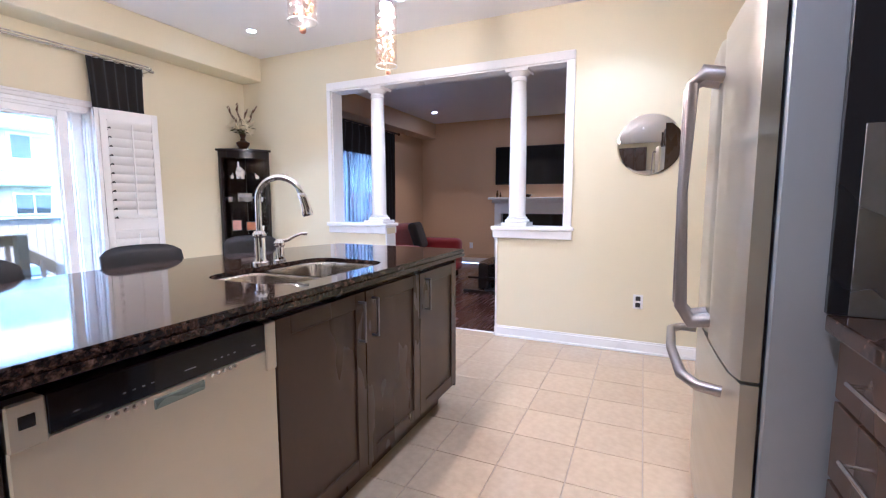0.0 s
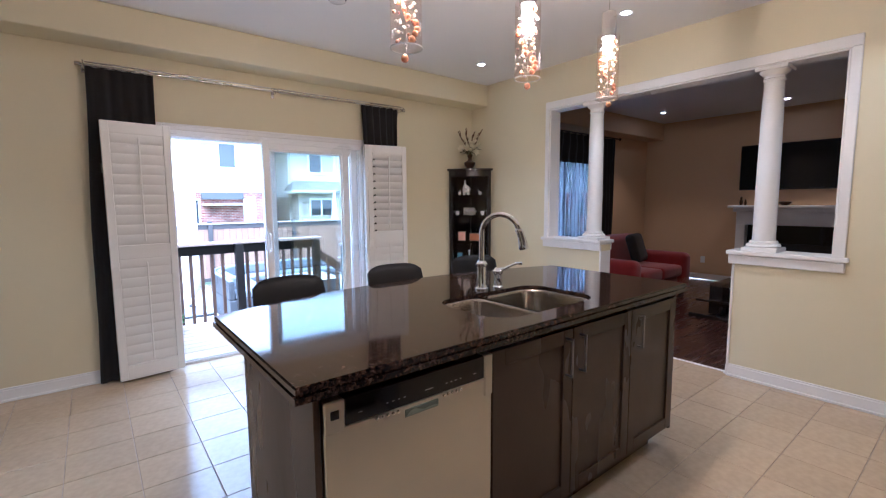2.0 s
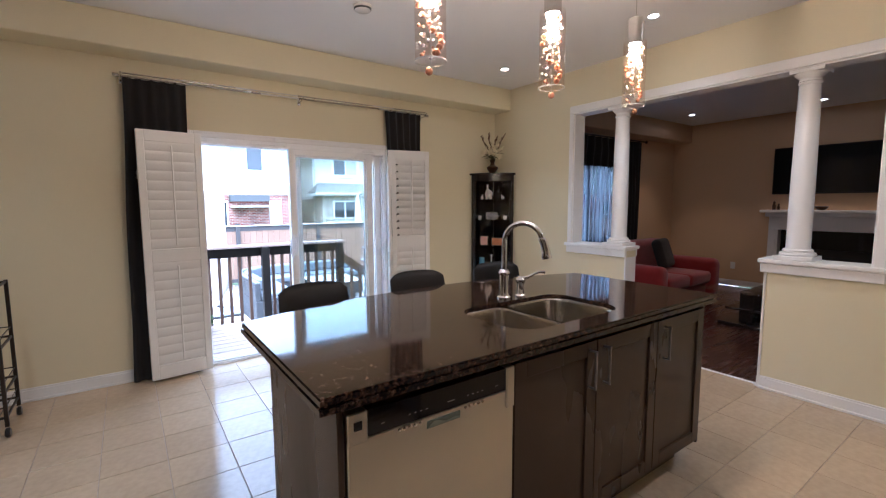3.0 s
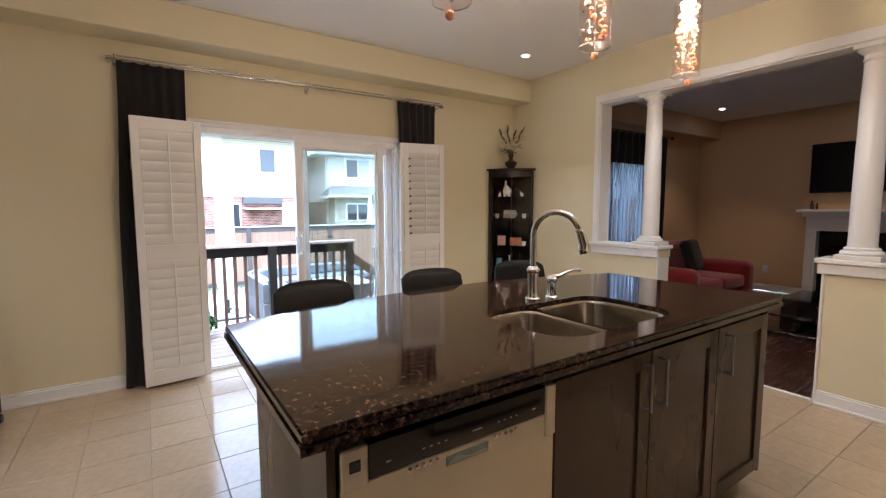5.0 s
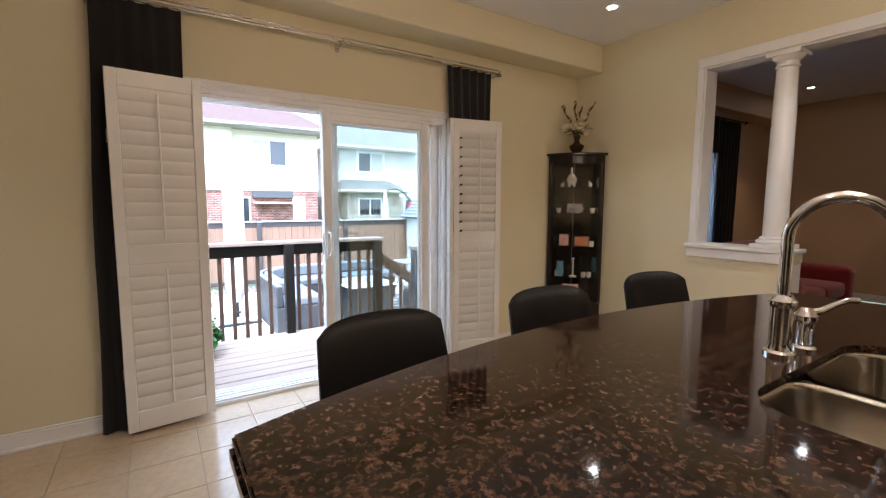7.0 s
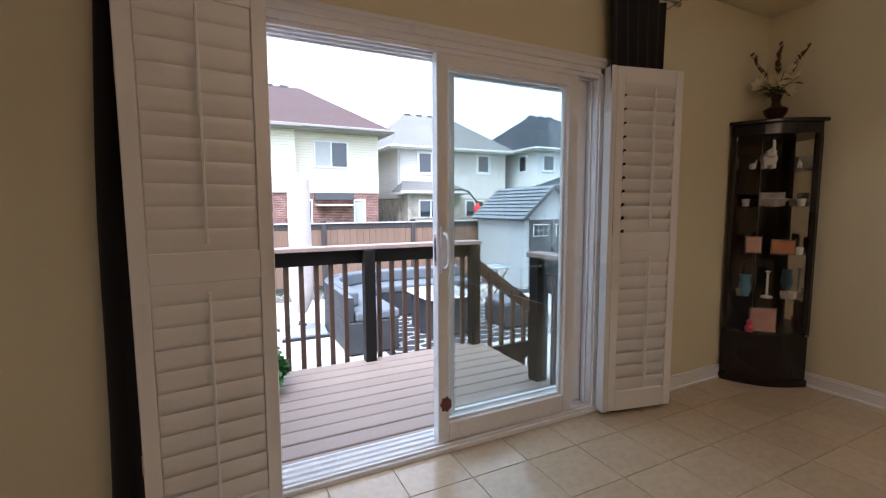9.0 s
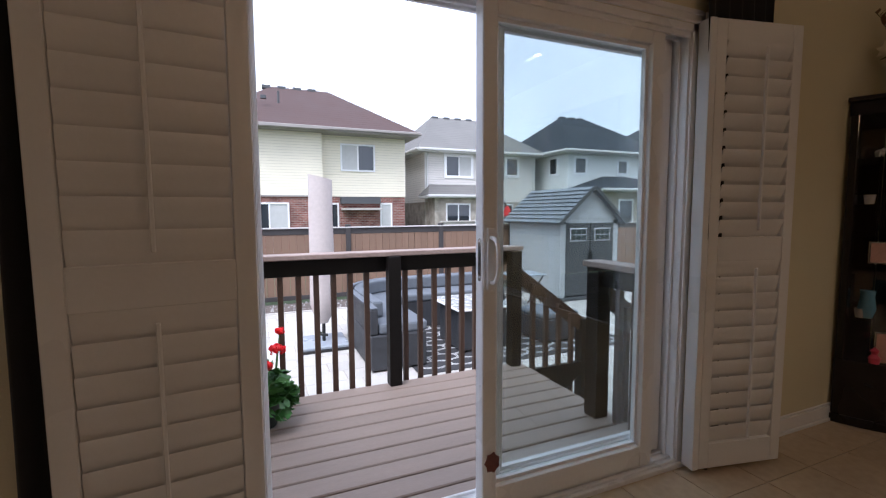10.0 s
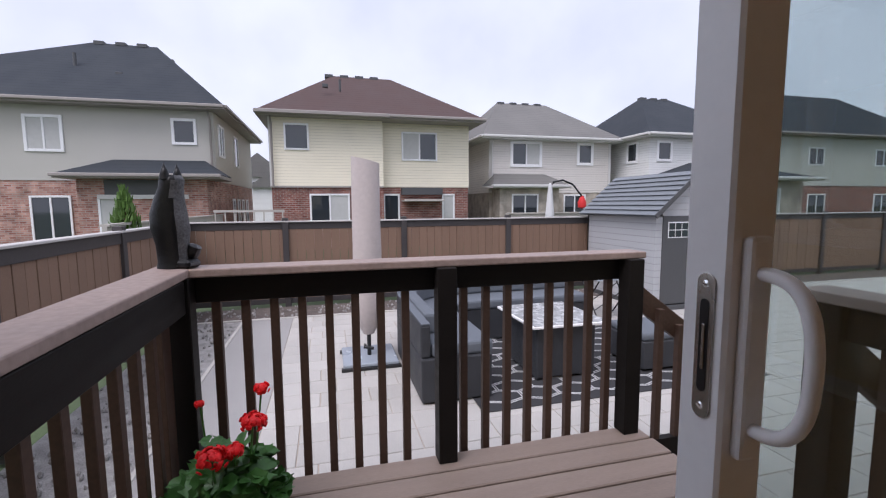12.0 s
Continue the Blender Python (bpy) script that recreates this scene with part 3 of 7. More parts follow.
def column():
    c = new("column")
    z0, z1 = OZ0 + 0.045, OZ1 - 0.012
    bm = box(-0.115, 0.115, -0.115, 0.115, 0, 0.03, 0.004)
    lathe([(0.0, 0.03), (0.105, 0.03), (0.112, 0.042), (0.105, 0.056), (0.09, 0.06), (0.093, 0.072), (0.084, 0.08), (0.0, 0.08)], 32, bm)
    part("base", bm, "trim", c)
    h = z1 - z0
    part("shaft", lathe([(0.076, 0.078), (0.074, 0.1), (0.073, 0.4 * h), (0.068, 0.75 * h), (0.062, h - 0.1)], 32), "trim", c)
    bm = lathe([(0.062, h - 0.102), (0.07, h - 0.096), (0.07, h - 0.086), (0.064, h - 0.08), (0.064, h - 0.06), (0.09, h - 0.035), (0.095, h - 0.026), (0.0, h - 0.026)], 32)
    box(-0.1, 0.1, -0.1, 0.1, h - 0.027, h, 0.003, bm=bm)
    part("capital", bm, "trim", c)
    return tagged(c, "white painted round column on a half wall sill", "column", "columns of the opening")


col = column()
col.matrix_world = pose(-2.54, WY + 0.08, OZ0 + 0.045)
copy_thing(col, pose(-1.09, WY + 0.08, OZ0 + 0.045))

# ---- patio door ----
door = thing("door_1", pose(WX, 0, 0), "white vinyl sliding patio door, its panel slid to one end", "sliding door", kind="structure")
JX0, JX1 = -0.2, 0.0
bm = box(JX0, JX1, D0, D0 + 0.03, 0, DH)
box(JX0, JX1, D1 - 0.03, D1, 0, DH, bm=bm)
box(JX0, JX1, D0, D1, DH - 0.03, DH, bm=bm)
for k, dx in enumerate((-0.155, -0.115, -0.065, -0.02)):
    box(dx - 0.008, dx + 0.008, D0 + 0.03, D0 + 0.05 - 0.004 * k, 0.03, DH - 0.03, 0.002, bm=bm)
    box(dx - 0.008, dx + 0.008, D1 - 0.05 + 0.004 * k, D1 - 0.03, 0.03, DH - 0.03, 0.002, bm=bm)
    box(dx - 0.008, dx + 0.008, D0 + 0.03, D1 - 0.03, DH - 0.052, DH - 0.03, 0.002, bm=bm)
part("frame", bm, "vinyl", door)
bm = box(-0.2, 0.012, D0, D1, -0.005, 0.022, 0.003)
for dx in (-0.175, -0.13, -0.085, -0.04, -0.008):
    box(dx - 0.006, dx + 0.006, D0 + 0.03, D1 - 0.03, 0.022, 0.036, 0.002, bm=bm)
part("sill_track", bm, "vinyl", door)
for y0, y1, z0, z1 in ((D0 - 0.075, D0, 0, DH + 0.05), (D1, D1 + 0.075, 0, DH + 0.05), (D0, D1, DH, DH + 0.05)):
    bm = box(0.0, 0.016, y0, y1, z0, z1, 0.003)
    box(0.012, 0.024, y0 + (0.0 if z0 == 0 and y0 < D0 else 0.02 if z0 == 0 else 0), y1 - (0.02 if z0 == 0 and y0 < D0 else 0), z0 + (0.03 if z0 else 0), z1, 0.003, bm=bm)
    part("casing", bm, "trim", door)


def door_panel(name, y0, y1, x, lead, inner):
    """lead: width of the meeting stile; inner: how far the stiles stand into the room."""
    p = part(name, bmesh.new(), "vinyl", door)
    z0, z1, s, b, t = 0.04, DH - 0.035, 0.07, 0.095, 0.07
    bm = box(x - 0.022, x + inner, y0, y0 + lead, z0, z1, 0.004)
    box(x - 0.022, x + inner, y1 - s, y1, z0, z1, 0.004, bm=bm)
    box(x - 0.021, x + inner - 0.002, y0 + lead, y1 - s, z0, z0 + b, 0.003, bm=bm)
    box(x - 0.021, x + inner - 0.002, y0 + lead, y1 - s, z1 - t, z1, 0.003, bm=bm)
    bm.to_mesh(p.data)
    bm.free()
    bm = box(x - 0.012, x + 0.016, y0 + lead, y0 + lead + 0.012, z0 + b, z1 - t)
    box(x - 0.012, x + 0.012, y1 - s - 0.014, y1 - s, z0 + b, z1 - t, bm=bm)
    box(x - 0.012, x + 0.012, y0 + lead + 0.012, y1 - s - 0.014, z0 + b, z0 + b + 0.014, bm=bm)
    box(x - 0.012, x + 0.012, y0 + lead + 0.012, y1 - s - 0.014, z1 - t - 0.014, z1 - t, bm=bm)
    part("glazing_bead", bm, "vinyl", p)
    g = part("pane", box(x - 0.004, x + 0.004, y0 + lead + 0.010, y1 - s - 0.012, z0 + b + 0.012, z1 - t - 0.012), "glass", p, "clear door glass")
    g.visible_shadow = False
    return p


slider = door_panel("sliding_panel", 2.290, 3.165, -0.055, 0.060, 0.036)
fixed = door_panel("fixed_panel", 2.362, D1 - 0.035, -0.12, 0.052, 0.022)
hy = 2.319
hx = -0.019
pts = []
for k in range(25):
    a = math.pi * k / 24
    pts.append((hx + 0.066 * math.sin(a) ** 0.55, hy, 1.021 - 0.082 * math.copysign(abs(math.cos(a)) ** 0.8, math.cos(a))))
part("handle", tube(pts, 0.0075, 12), "vinyl", slider, "white D-shaped pull handle")
part("handle_plate", box(hx - 0.002, hx + 0.012, hy - 0.015, hy + 0.015, 0.905, 1.14, 0.005, seg=2), "vinyl", slider)
edge_on = Matrix(((1, 0, 0, -0.0435), (0, 0, -1, 2.2905), (0, 1, 0, 1.02), (0, 0, 0, 1)))
latch = part("latch_plate", prism(rounded(-0.0115, 0.0115, -0.08, 0.08, (0.0112,) * 4), 0.0, 0.0025, 0.0006, m=edge_on), "nickel", slider, "steel mortise latch plate")
part("latch_slot", prism(rounded(-0.0055, 0.0055, -0.05, 0.052, (0.0054,) * 4), 0.0026, 0.0031, m=edge_on), "black", latch)
part("hook", box(-0.045, -0.041, 2.286, 2.2878, 0.995, 1.045, 0.0005), "nickel", latch)
for zz in (-0.066, 0.068):
    part("screw", lathe([(0.0, 0.0038), (0.003, 0.0034), (0.0042, 0.0026), (0.0, 0.0026)], 12, m=edge_on @ Matrix.Translation((0, zz, 0))), "chrome", latch)

# ---- kitchen island ----


def slab(outline, holes, z0, z1, bm=None):
    """A flat plate with openings."""
    own = bmesh.new()
    for loop in [outline, *holes]:
        vs = [own.verts.new((x, y, z0)) for x, y in loop]
        for a, b in zip(vs, vs[1:] + vs[:1]):
            own.edges.new((a, b))
    bmesh.ops.triangle_fill(own, use_beauty=True, edges=own.edges[:])
    up = bmesh.ops.extrude_face_region(own, geom=own.faces[:])
    bmesh.ops.translate(own, vec=(0, 0, z1 - z0), verts=[v for v in up["geom"] if isinstance(v, bmesh.types.BMVert)])
    bmesh.ops.recalc_face_normals(own, faces=own.faces)
    return own if bm is None else merge(bm, own)


def bar_outline(d):
    """The island top's outline, drawn in by d: straight front and ends, arched bar side."""
    x1, y0, y1 = -1.025 - d, 1.355 + d, 3.535 - d
    pts = [(x1, y0), (x1, y1)]
    n = 28
    for i in range(n + 1):
        u = i / n
        y = y1 + (y0 - y1) * u
        pts.append((-1.945 + d - 0.19 * (1 - (2 * u - 1) ** 2), y))
    return pts


IX, IY = -1.4, 2.45
island = thing("kitchen_island", pose(IX, IY, 0), "espresso shaker kitchen island cabinets on beige floor tiles", "kitchen island")


def at_island(bm):
    bm.transform(Matrix.Translation((-IX, -IY, 0)))
    return bm


bm = box(-1.715, -1.085, 2.07, 3.475, 0.105, 0.68)
box(-1.105, -1.085, 2.07, 3.475, 0.68, 0.865, bm=bm)
part("carcass", at_island(bm), "cabinet", island)
bm = box(-1.66, -1.15, 1.5, 3.42, 0, 0.105)
part("toe_kick", at_island(bm), "cabinet", island)
bm = box(-1.735, -1.065, 1.415, 1.435, 0, 0.895, 0.002)
box(-1.735, -1.715, 1.435, 3.475, 0.0, 0.895, 0.002, bm=bm)
box(-1.735, -1.065, 3.475, 3.495, 0.105, 0.895, 0.002, bm=bm)
part("end_panel", at_island(bm), "cabinet", island)
bm = box(-1.715, -1.6, 1.435, 3.475, 0.868, 0.894)
box(-1.105, -1.09, 2.07, 3.475, 0.868, 0.894, bm=bm)
box(-1.6, -1.105, 1.435, 2.1, 0.868, 0.894, bm=bm)
box(-1.6, -1.105, 2.9, 3.475, 0.868, 0.894, bm=bm)
part("top_rail", at_island(bm), "cabinet", island)


def shaker(parent, y0, y1, z0, z1, x, handle_y, mat="cabinet", t=0.02, out=1):
    s = 0.062
    d = part("cabinet_door", bmesh.new(), mat, parent)
    bm = box(x, x + out * t, y0, y0 + s, z0, z1, 0.0015)
    box(x, x + out * t, y1 - s, y1, z0, z1, 0.0015, bm=bm)
    box(x, x + out * t, y0 + s, y1 - s, z0, z0 + s, 0.0015, bm=bm)
    box(x, x + out * t, y0 + s, y1 - s, z1 - s, z1, 0.0015, bm=bm)
    box(x, x + out * (t - 0.009), y0 + s - 0.002, y1 - s + 0.002, z0 + s - 0.002, z1 - s + 0.002, bm=bm)
    bm.to_mesh(d.data)
    bm.free()
    xo = x + out * t
    if handle_y is not None:
        zt = z1 - 0.035
        pts = [(xo, handle_y, zt), (xo + out * 0.03, handle_y, zt)]
        bm = tube(pts, 0.0045, 8)
        tube([(xo, handle_y, zt - 0.155), (xo + out * 0.03, handle_y, zt - 0.155)], 0.0045, 8, bm)
        tube([(xo + out * 0.03, handle_y, zt + 0.004), (xo + out * 0.03, handle_y, zt - 0.159)], 0.0055, 8, bm)
        part("handle", bm, "handlemetal", d, "slim satin bar handle")
    return d


for y0, y1, hy_ in ((2.075, 2.548, 2.503), (2.553, 3.022, 2.597), (3.027, 3.492, 3.085)):
    shaker(island, y0 - IY, y1 - IY, 0.118, 0.862, -1.085 - IX, hy_ - IY)

# ---- granite top with sink ----
TX, TY = -1.5, 2.45
counter = thing("granite_countertop", pose(TX, TY, 0.9), "polished brown speckled granite top on the island", "countertop")
HOLE = rounded(-1.565, -1.135, 2.185, 2.865, (0.11, 0.13, 0.12, 0.10))
HOLE = HOLE[::-1]
WIDE_HOLE = rounded(-1.592, -1.108, 2.158, 2.892, (0.13, 0.15, 0.14, 0.12))[::-1]
for pname, d, z0, z1 in (("slab", 0.0, 0.896, 0.914), ("edge_groove", 0.011, 0.914, 0.920), ("edge_band", 0.004, 0.920, 0.934), ("polished_face", 0.008, 0.934, 0.94)):
    bm = slab(bar_outline(d), [WIDE_HOLE if z1 < 0.921 else HOLE], z0, z1)
    bm.transform(Matrix.Translation((-TX, -TY, -0.9)))
    part(pname, bm, "granite", counter)

sink = thing("kitchen_sink", pose(-1.35, 2.52, 0.9185), "stainless double bowl undermount sink under the granite", "sink")


def bowl(y0, y1, radii):
    own = bmesh.new()
    loops = []
    for inset, z in ((-0.009, 0.0), (0.0, 0.0), (0.003, -0.004), (0.006, -0.012), (0.016, -0.15), (0.035, -0.185), (0.08, -0.195)):
        ring = rounded(-0.215 + inset, 0.215 - inset, y0 + inset, y1 - inset, [max(r - inset * 0.6, 0.02) for r in radii])
        loops.append([own.verts.new((x, y, z)) for x, y in ring])
    for a, b in zip(loops, loops[1:]):
        for i in range(len(a)):
            j = (i + 1) % len(a)
            own.faces.new((a[i], b[i], b[j], a[j]))
    own.faces.new(loops[-1][::-1])
    bmesh.ops.solidify(own, geom=own.faces[:], thickness=-0.0015)
    bmesh.ops.recalc_face_normals(own, faces=own.faces)
    return smooth(own, 0.9)


for y0, y1, rr in ((-0.335, -0.05, (0.1, 0.12, 0.07, 0.06)), (-0.03, 0.345, (0.06, 0.07, 0.12, 0.1))):
    b = part("bowl", bowl(y0, y1, rr), "sinksteel", sink)
    part("drain", lathe([(0.0, 0.002), (0.02, 0.003), (0.04, 0.006), (0.043, 0.0), (0.0, -0.002)], 20, m=pose(0, (y0 + y1) / 2, -0.195)), "chrome", b, "chrome strainer ring")

part("divider", box(-0.205, 0.205, -0.0455, -0.0345, -0.012, -0.003, 0.001), "sinksteel", sink)

# ---- faucet ----
tap = thing("kitchen_faucet", pose(-1.63, 2.555, 0.94), "tall chrome gooseneck pull-down faucet on the granite", "faucet")
part("base", lathe([(0.0, 0), (0.034, 0), (0.034, 0.008), (0.027, 0.014), (0.0235, 0.03), (0.0235, 0.12), (0.03, 0.128), (0.03, 0.136), (0.024, 0.142), (0.02, 0.152), (0.0, 0.152)], 28), "chrome", tap)
arc = [(0, 0, 0.15), (0, 0, 0.28)]
dx, dy = 0.9, 0.436
R = 0.098
for k in range(15):
    a = math.pi - k * (math.pi * 0.93) / 14
    arc.append((dx * (R + R * math.cos(a)), dy * (R + R * math.cos(a)), 0.29 + R * math.sin(a)))
part("spout", tube(arc, 0.0135, 14), "chrome", tap)
ex, ey, ez = arc[-1]
part("spray_head", tube([(ex, ey, ez + 0.008), (ex, ey, ez), (ex + 0.008, ey + 0.004, ez - 0.018), (ex + 0.018, ey + 0.009, ez - 0.06), (ex + 0.022, ey + 0.011, ez - 0.085), (ex + 0.024, ey + 0.012, ez - 0.095)],
                        0.015, 16, radii=[0.016, 0.0185, 0.0175, 0.021, 0.0245, 0.022]), "chrome", tap)
lever = thing("faucet_handle", pose(-1.612, 2.655, 0.94), "chrome side lever with curved arm beside the faucet", "faucet handle")
part("base", lathe([(0.0, 0), (0.027, 0), (0.027, 0.007), (0.02, 0.013), (0.018, 0.07), (0.025, 0.078), (0.025, 0.09), (0.018, 0.1), (0.013, 0.108), (0.0, 0.11)], 24), "chrome", lever)
part("arm", tube([(0, 0, 0.095), (0.02, 0.03, 0.1), (0.04, 0.06, 0.118), (0.055, 0.085, 0.128), (0.068, 0.11, 0.127)], 0.007, 12, radii=[0.011, 0.009, 0.007, 0.007, 0.009]), "chrome", lever)

# ---- dishwasher ----
dw = thing("dishwasher", pose(-1.35, 1.75, 0), "stainless steel built-in dishwasher with black control strip", "dishwasher")
part("tub", box(-0.28, 0.255, -0.305, 0.305, 0.11, 0.86), "black", dw)
bm = box(0.255, 0.292, -0.31, 0.312, 0.115, 0.785, 0.004)
box(0.255, 0.298, -0.31, -0.25, 0.775, 0.866, 0.004, bm=bm)
box(0.255, 0.298, 0.272, 0.312, 0.72, 0.866, 0.004, bm=bm)
part("door", bm, "steel", dw)
part("control_strip", box(0.252, 0.296, -0.25, 0.272, 0.786, 0.866, 0.003), "blackgloss", dw)
# flat plate on the door; the recess's shade is put into its colour
part("handle_recess", box(0.288, 0.294, -0.055, 0.075, 0.745, 0.772, 0.004, seg=2), "recess_shade", dw, "shaded grab recess")
part("badge", box(0.295, 0.2995, -0.293, -0.268, 0.815, 0.84, 0.001), "black", dw)
for k in range(5):
    for base in (-0.15, 0.095):
        part("button", lathe([(0.0, 0.0), (0.0055, 0.0), (0.0055, 0.003), (0.0, 0.0045)], 10, m=pose(0.2915, base + 0.018 * k, 0.774, 0, 90, 0)), "nickel", dw)
for k, (yy, ww) in enumerate(((-0.21, 0.012), (-0.12, 0.007), (-0.1, 0.007), (-0.08, 0.007), (-0.06, 0.007), (0.02, 0.03), (0.1, 0.007), (0.12, 0.007), (0.14, 0.007), (0.16, 0.007), (0.22, 0.014))):
    part("mark", box(0.296, 0.2964, yy, yy + ww, 0.812, 0.815), "nickel", dw)
part("kick_plate", box(0.17, 0.18, -0.305, 0.305, 0.0, 0.108), "black", dw)


# ---- stools ----
def stool():
    s = new("bar_stool")
    bm = box(-0.2, 0.2, -0.2, 0.2, 0.60, 0.67, 0.03, seg=3)
    part("seat", smooth(bm), "leather", s)
    # the back: a curved pad with rounded upper corners
    own = bmesh.new()
    n, h = 14, 12
    grid = {}
    for side in (0, 1):
        for i in range(n + 1):
            for j in range(h + 1):
                u, v = 2 * i / n - 1, j / h
                half = 0.208 - 0.022 * v
                y = u * half
                top = 0.378 - 0.03 * abs(u) ** 7 - 0.006 * u * u
                z = 0.63 + v * top
                x = -0.15 - 0.09 * v + 0.045 * u * u + (0.022 if side else -0.022) * (1 - 0.75 * max(abs(u), v) ** 8)
                grid[side, i, j] = own.verts.new((x, y, z))
    for i in range(n):
        for j in range(h):
            for side in (0, 1):
                q = [grid[side, i, j], grid[side, i + 1, j], grid[side, i + 1, j + 1], grid[side, i, j + 1]]
                own.faces.new(q if side else q[::-1])
    rim = [(i, 0) for i in range(n)] + [(n, j) for j in range(h)] + [(i, h) for i in range(n, 0, -1)] + [(0, j) for j in range(h, 0, -1)]
    for a, b in zip(rim, rim[1:] + rim[:1]):
        own.faces.new((grid[0, a[0], a[1]], grid[0, b[0], b[1]], grid[1, b[0], b[1]], grid[1, a[0], a[1]]))
    bmesh.ops.recalc_face_normals(own, faces=own.faces)
    back = part("backrest", smooth(own, 1.2), "leather", s)
    seam = []
    for i in range(n + 1):
        u = 2 * i / n - 1
        seam.append((-0.24 + 0.045 * u * u, u * 0.176, 0.63 + 0.378 - 0.03 * abs(u) ** 7 - 0.006 * u * u))
    part("piping", tube(seam, 0.004, 6), "leather", back)
    for sx in (-1, 1):
        for sy in (-1, 1):
            part("leg", tube([(sx * 0.16, sy * 0.16, 0.61), (sx * 0.2, sy * 0.19, 0.0)], 0.016, 8), "wood_black", s)
    bm = tube([(-0.185, -0.18, 0.22), (0.185, -0.18, 0.22)], 0.009, 8)
    tube([(-0.185, 0.18, 0.22), (0.185, 0.18, 0.22)], 0.009, 8, bm)
    tube([(0.19, -0.18, 0.2), (0.19, 0.18, 0.2)], 0.009, 8, bm)
    part("footrest", bm, "chrome", s)
    return tagged(s, "black leather bar stool with curved low back", "bar stool", "stools along the island")


first = stool()
first.matrix_world = pose(-2.065, 1.79, 0, 0, 0, 3)
copy_thing(first, pose(-2.085, 2.43, 0, 0, 0, -3))
copy_thing(first, pose(-2.095, 3.075, 0, 0, 0, -8))


# ---- shutters ----
def shutter_panel(parent, w, upper, lower, h=1.975, rod=True):
    """Hinged at x = 0, running along x; front towards -y."""
    p = part("shutter_panel", bmesh.new(), "shutter", parent)
    s, t = 0.052, 0.028
    zb, zm0, zm1, zt = 0.115, 0.95, 1.055, h - 0.085
    bm = box(s, w - s, -t / 2 + 0.001, t / 2 - 0.001, zm0, zm1, 0.002)
    bm.to_mesh(p.data)
    bm.free()
    for x0 in (0, w - s):
        part("stile", box(x0, x0 + s, -t / 2, t / 2, 0, h, 0.003), "shutter", p)
    for z0, z1 in ((0, zb), (zt, h)):
        part("rail", box(s, w - s, -t / 2 + 0.001, t / 2 - 0.001, z0, z1, 0.002), "shutter", p)
    blade = bmesh.new()
    ring = []
    n = 10
    for k in range(n):
        a = 2 * math.pi * k / n
        ring.append((0.0052 * math.sin(a), 0.043 * math.cos(a)))
    lo = [blade.verts.new((s + 0.002, y, z)) for y, z in ring]
    hi = [blade.verts.new((w - s - 0.002, y, z)) for y, z in ring]
    blade.faces.new(lo[::-1])
    blade.faces.new(hi)
    for k in range(n):
        j = (k + 1) % n
        blade.faces.new((lo[k], lo[j], hi[j], hi[k]))
    bmesh.ops.recalc_face_normals(blade, faces=blade.faces)
    me = mesh_of("louver", smooth(blade, 0.9), "shutter")
    for z0, z1 in ((zb, zm0), (zm1, zt)):
        count = round((z1 - z0) / 0.0775)
        for k in range(count):
            lv = new("louver", me)
            lv.parent = p
            lv.location = (0, 0, z0 + (k + 0.5) * (z1 - z0) / count)
            lv.rotation_euler = (radians(upper if z0 > 1 else lower), 0, 0)
        if rod:
            part("tilt_rod", box(w / 2 - 0.005, w / 2 + 0.005, -0.056, -0.044, z0 + 0.03, z1 - 0.03, 0.002), "shutter", p)
    return p


left = thing("plantation_shutter", look((0, 0, 0), (0, 0, -1)), "white louvred shutter folded beside the patio door, louvres closed", "shutter", "shutters of the patio door")
left.matrix_world = pose(-4.138, 1.085, 0.025, 0, 0, 96)
a = shutter_panel(left, 0.445, 8, 9)
a.matrix_basis = pose(0.0, -0.018, 0, 1.2, 0, 0) @ Matrix.Identity(4)
b = shutter_panel(left, 0.415, 12, 12, rod=False)
b.matrix_basis = pose(0.012, 0.026, 0, 0, 0, -3)
part("hinge", box(-0.004, 0.004, -0.02, 0.03, 0.3, 0.37), "nickel", left)
part("hinge", box(-0.004, 0.004, -0.02, 0.03, 1.6, 1.67), "nickel", left)
right = thing("plantation_shutter", pose(-4.238, 3.345, 0.025, 0, 0, 78.5), "white louvred shutter beside the corner cabinet, louvres half open", "shutter", "shutters of the patio door")
part("hinge_post", box(-0.034, -0.004, -0.038, 0.03, 0.0, 1.975, 0.002), "shutter", right)
a = shutter_panel(right, 0.44, 24, 13)
a.matrix_basis = pose(0.0, -0.02, 0)
b = shutter_panel(right, 0.44, 12, 12, rod=False)
b.matrix_basis = pose(0.005, 0.016, 0)
for zz in (0.3, 1.0, 1.6):
    part("hinge", box(-0.005, 0.003, -0.02, 0.02, zz, zz + 0.07), "nickel", right)


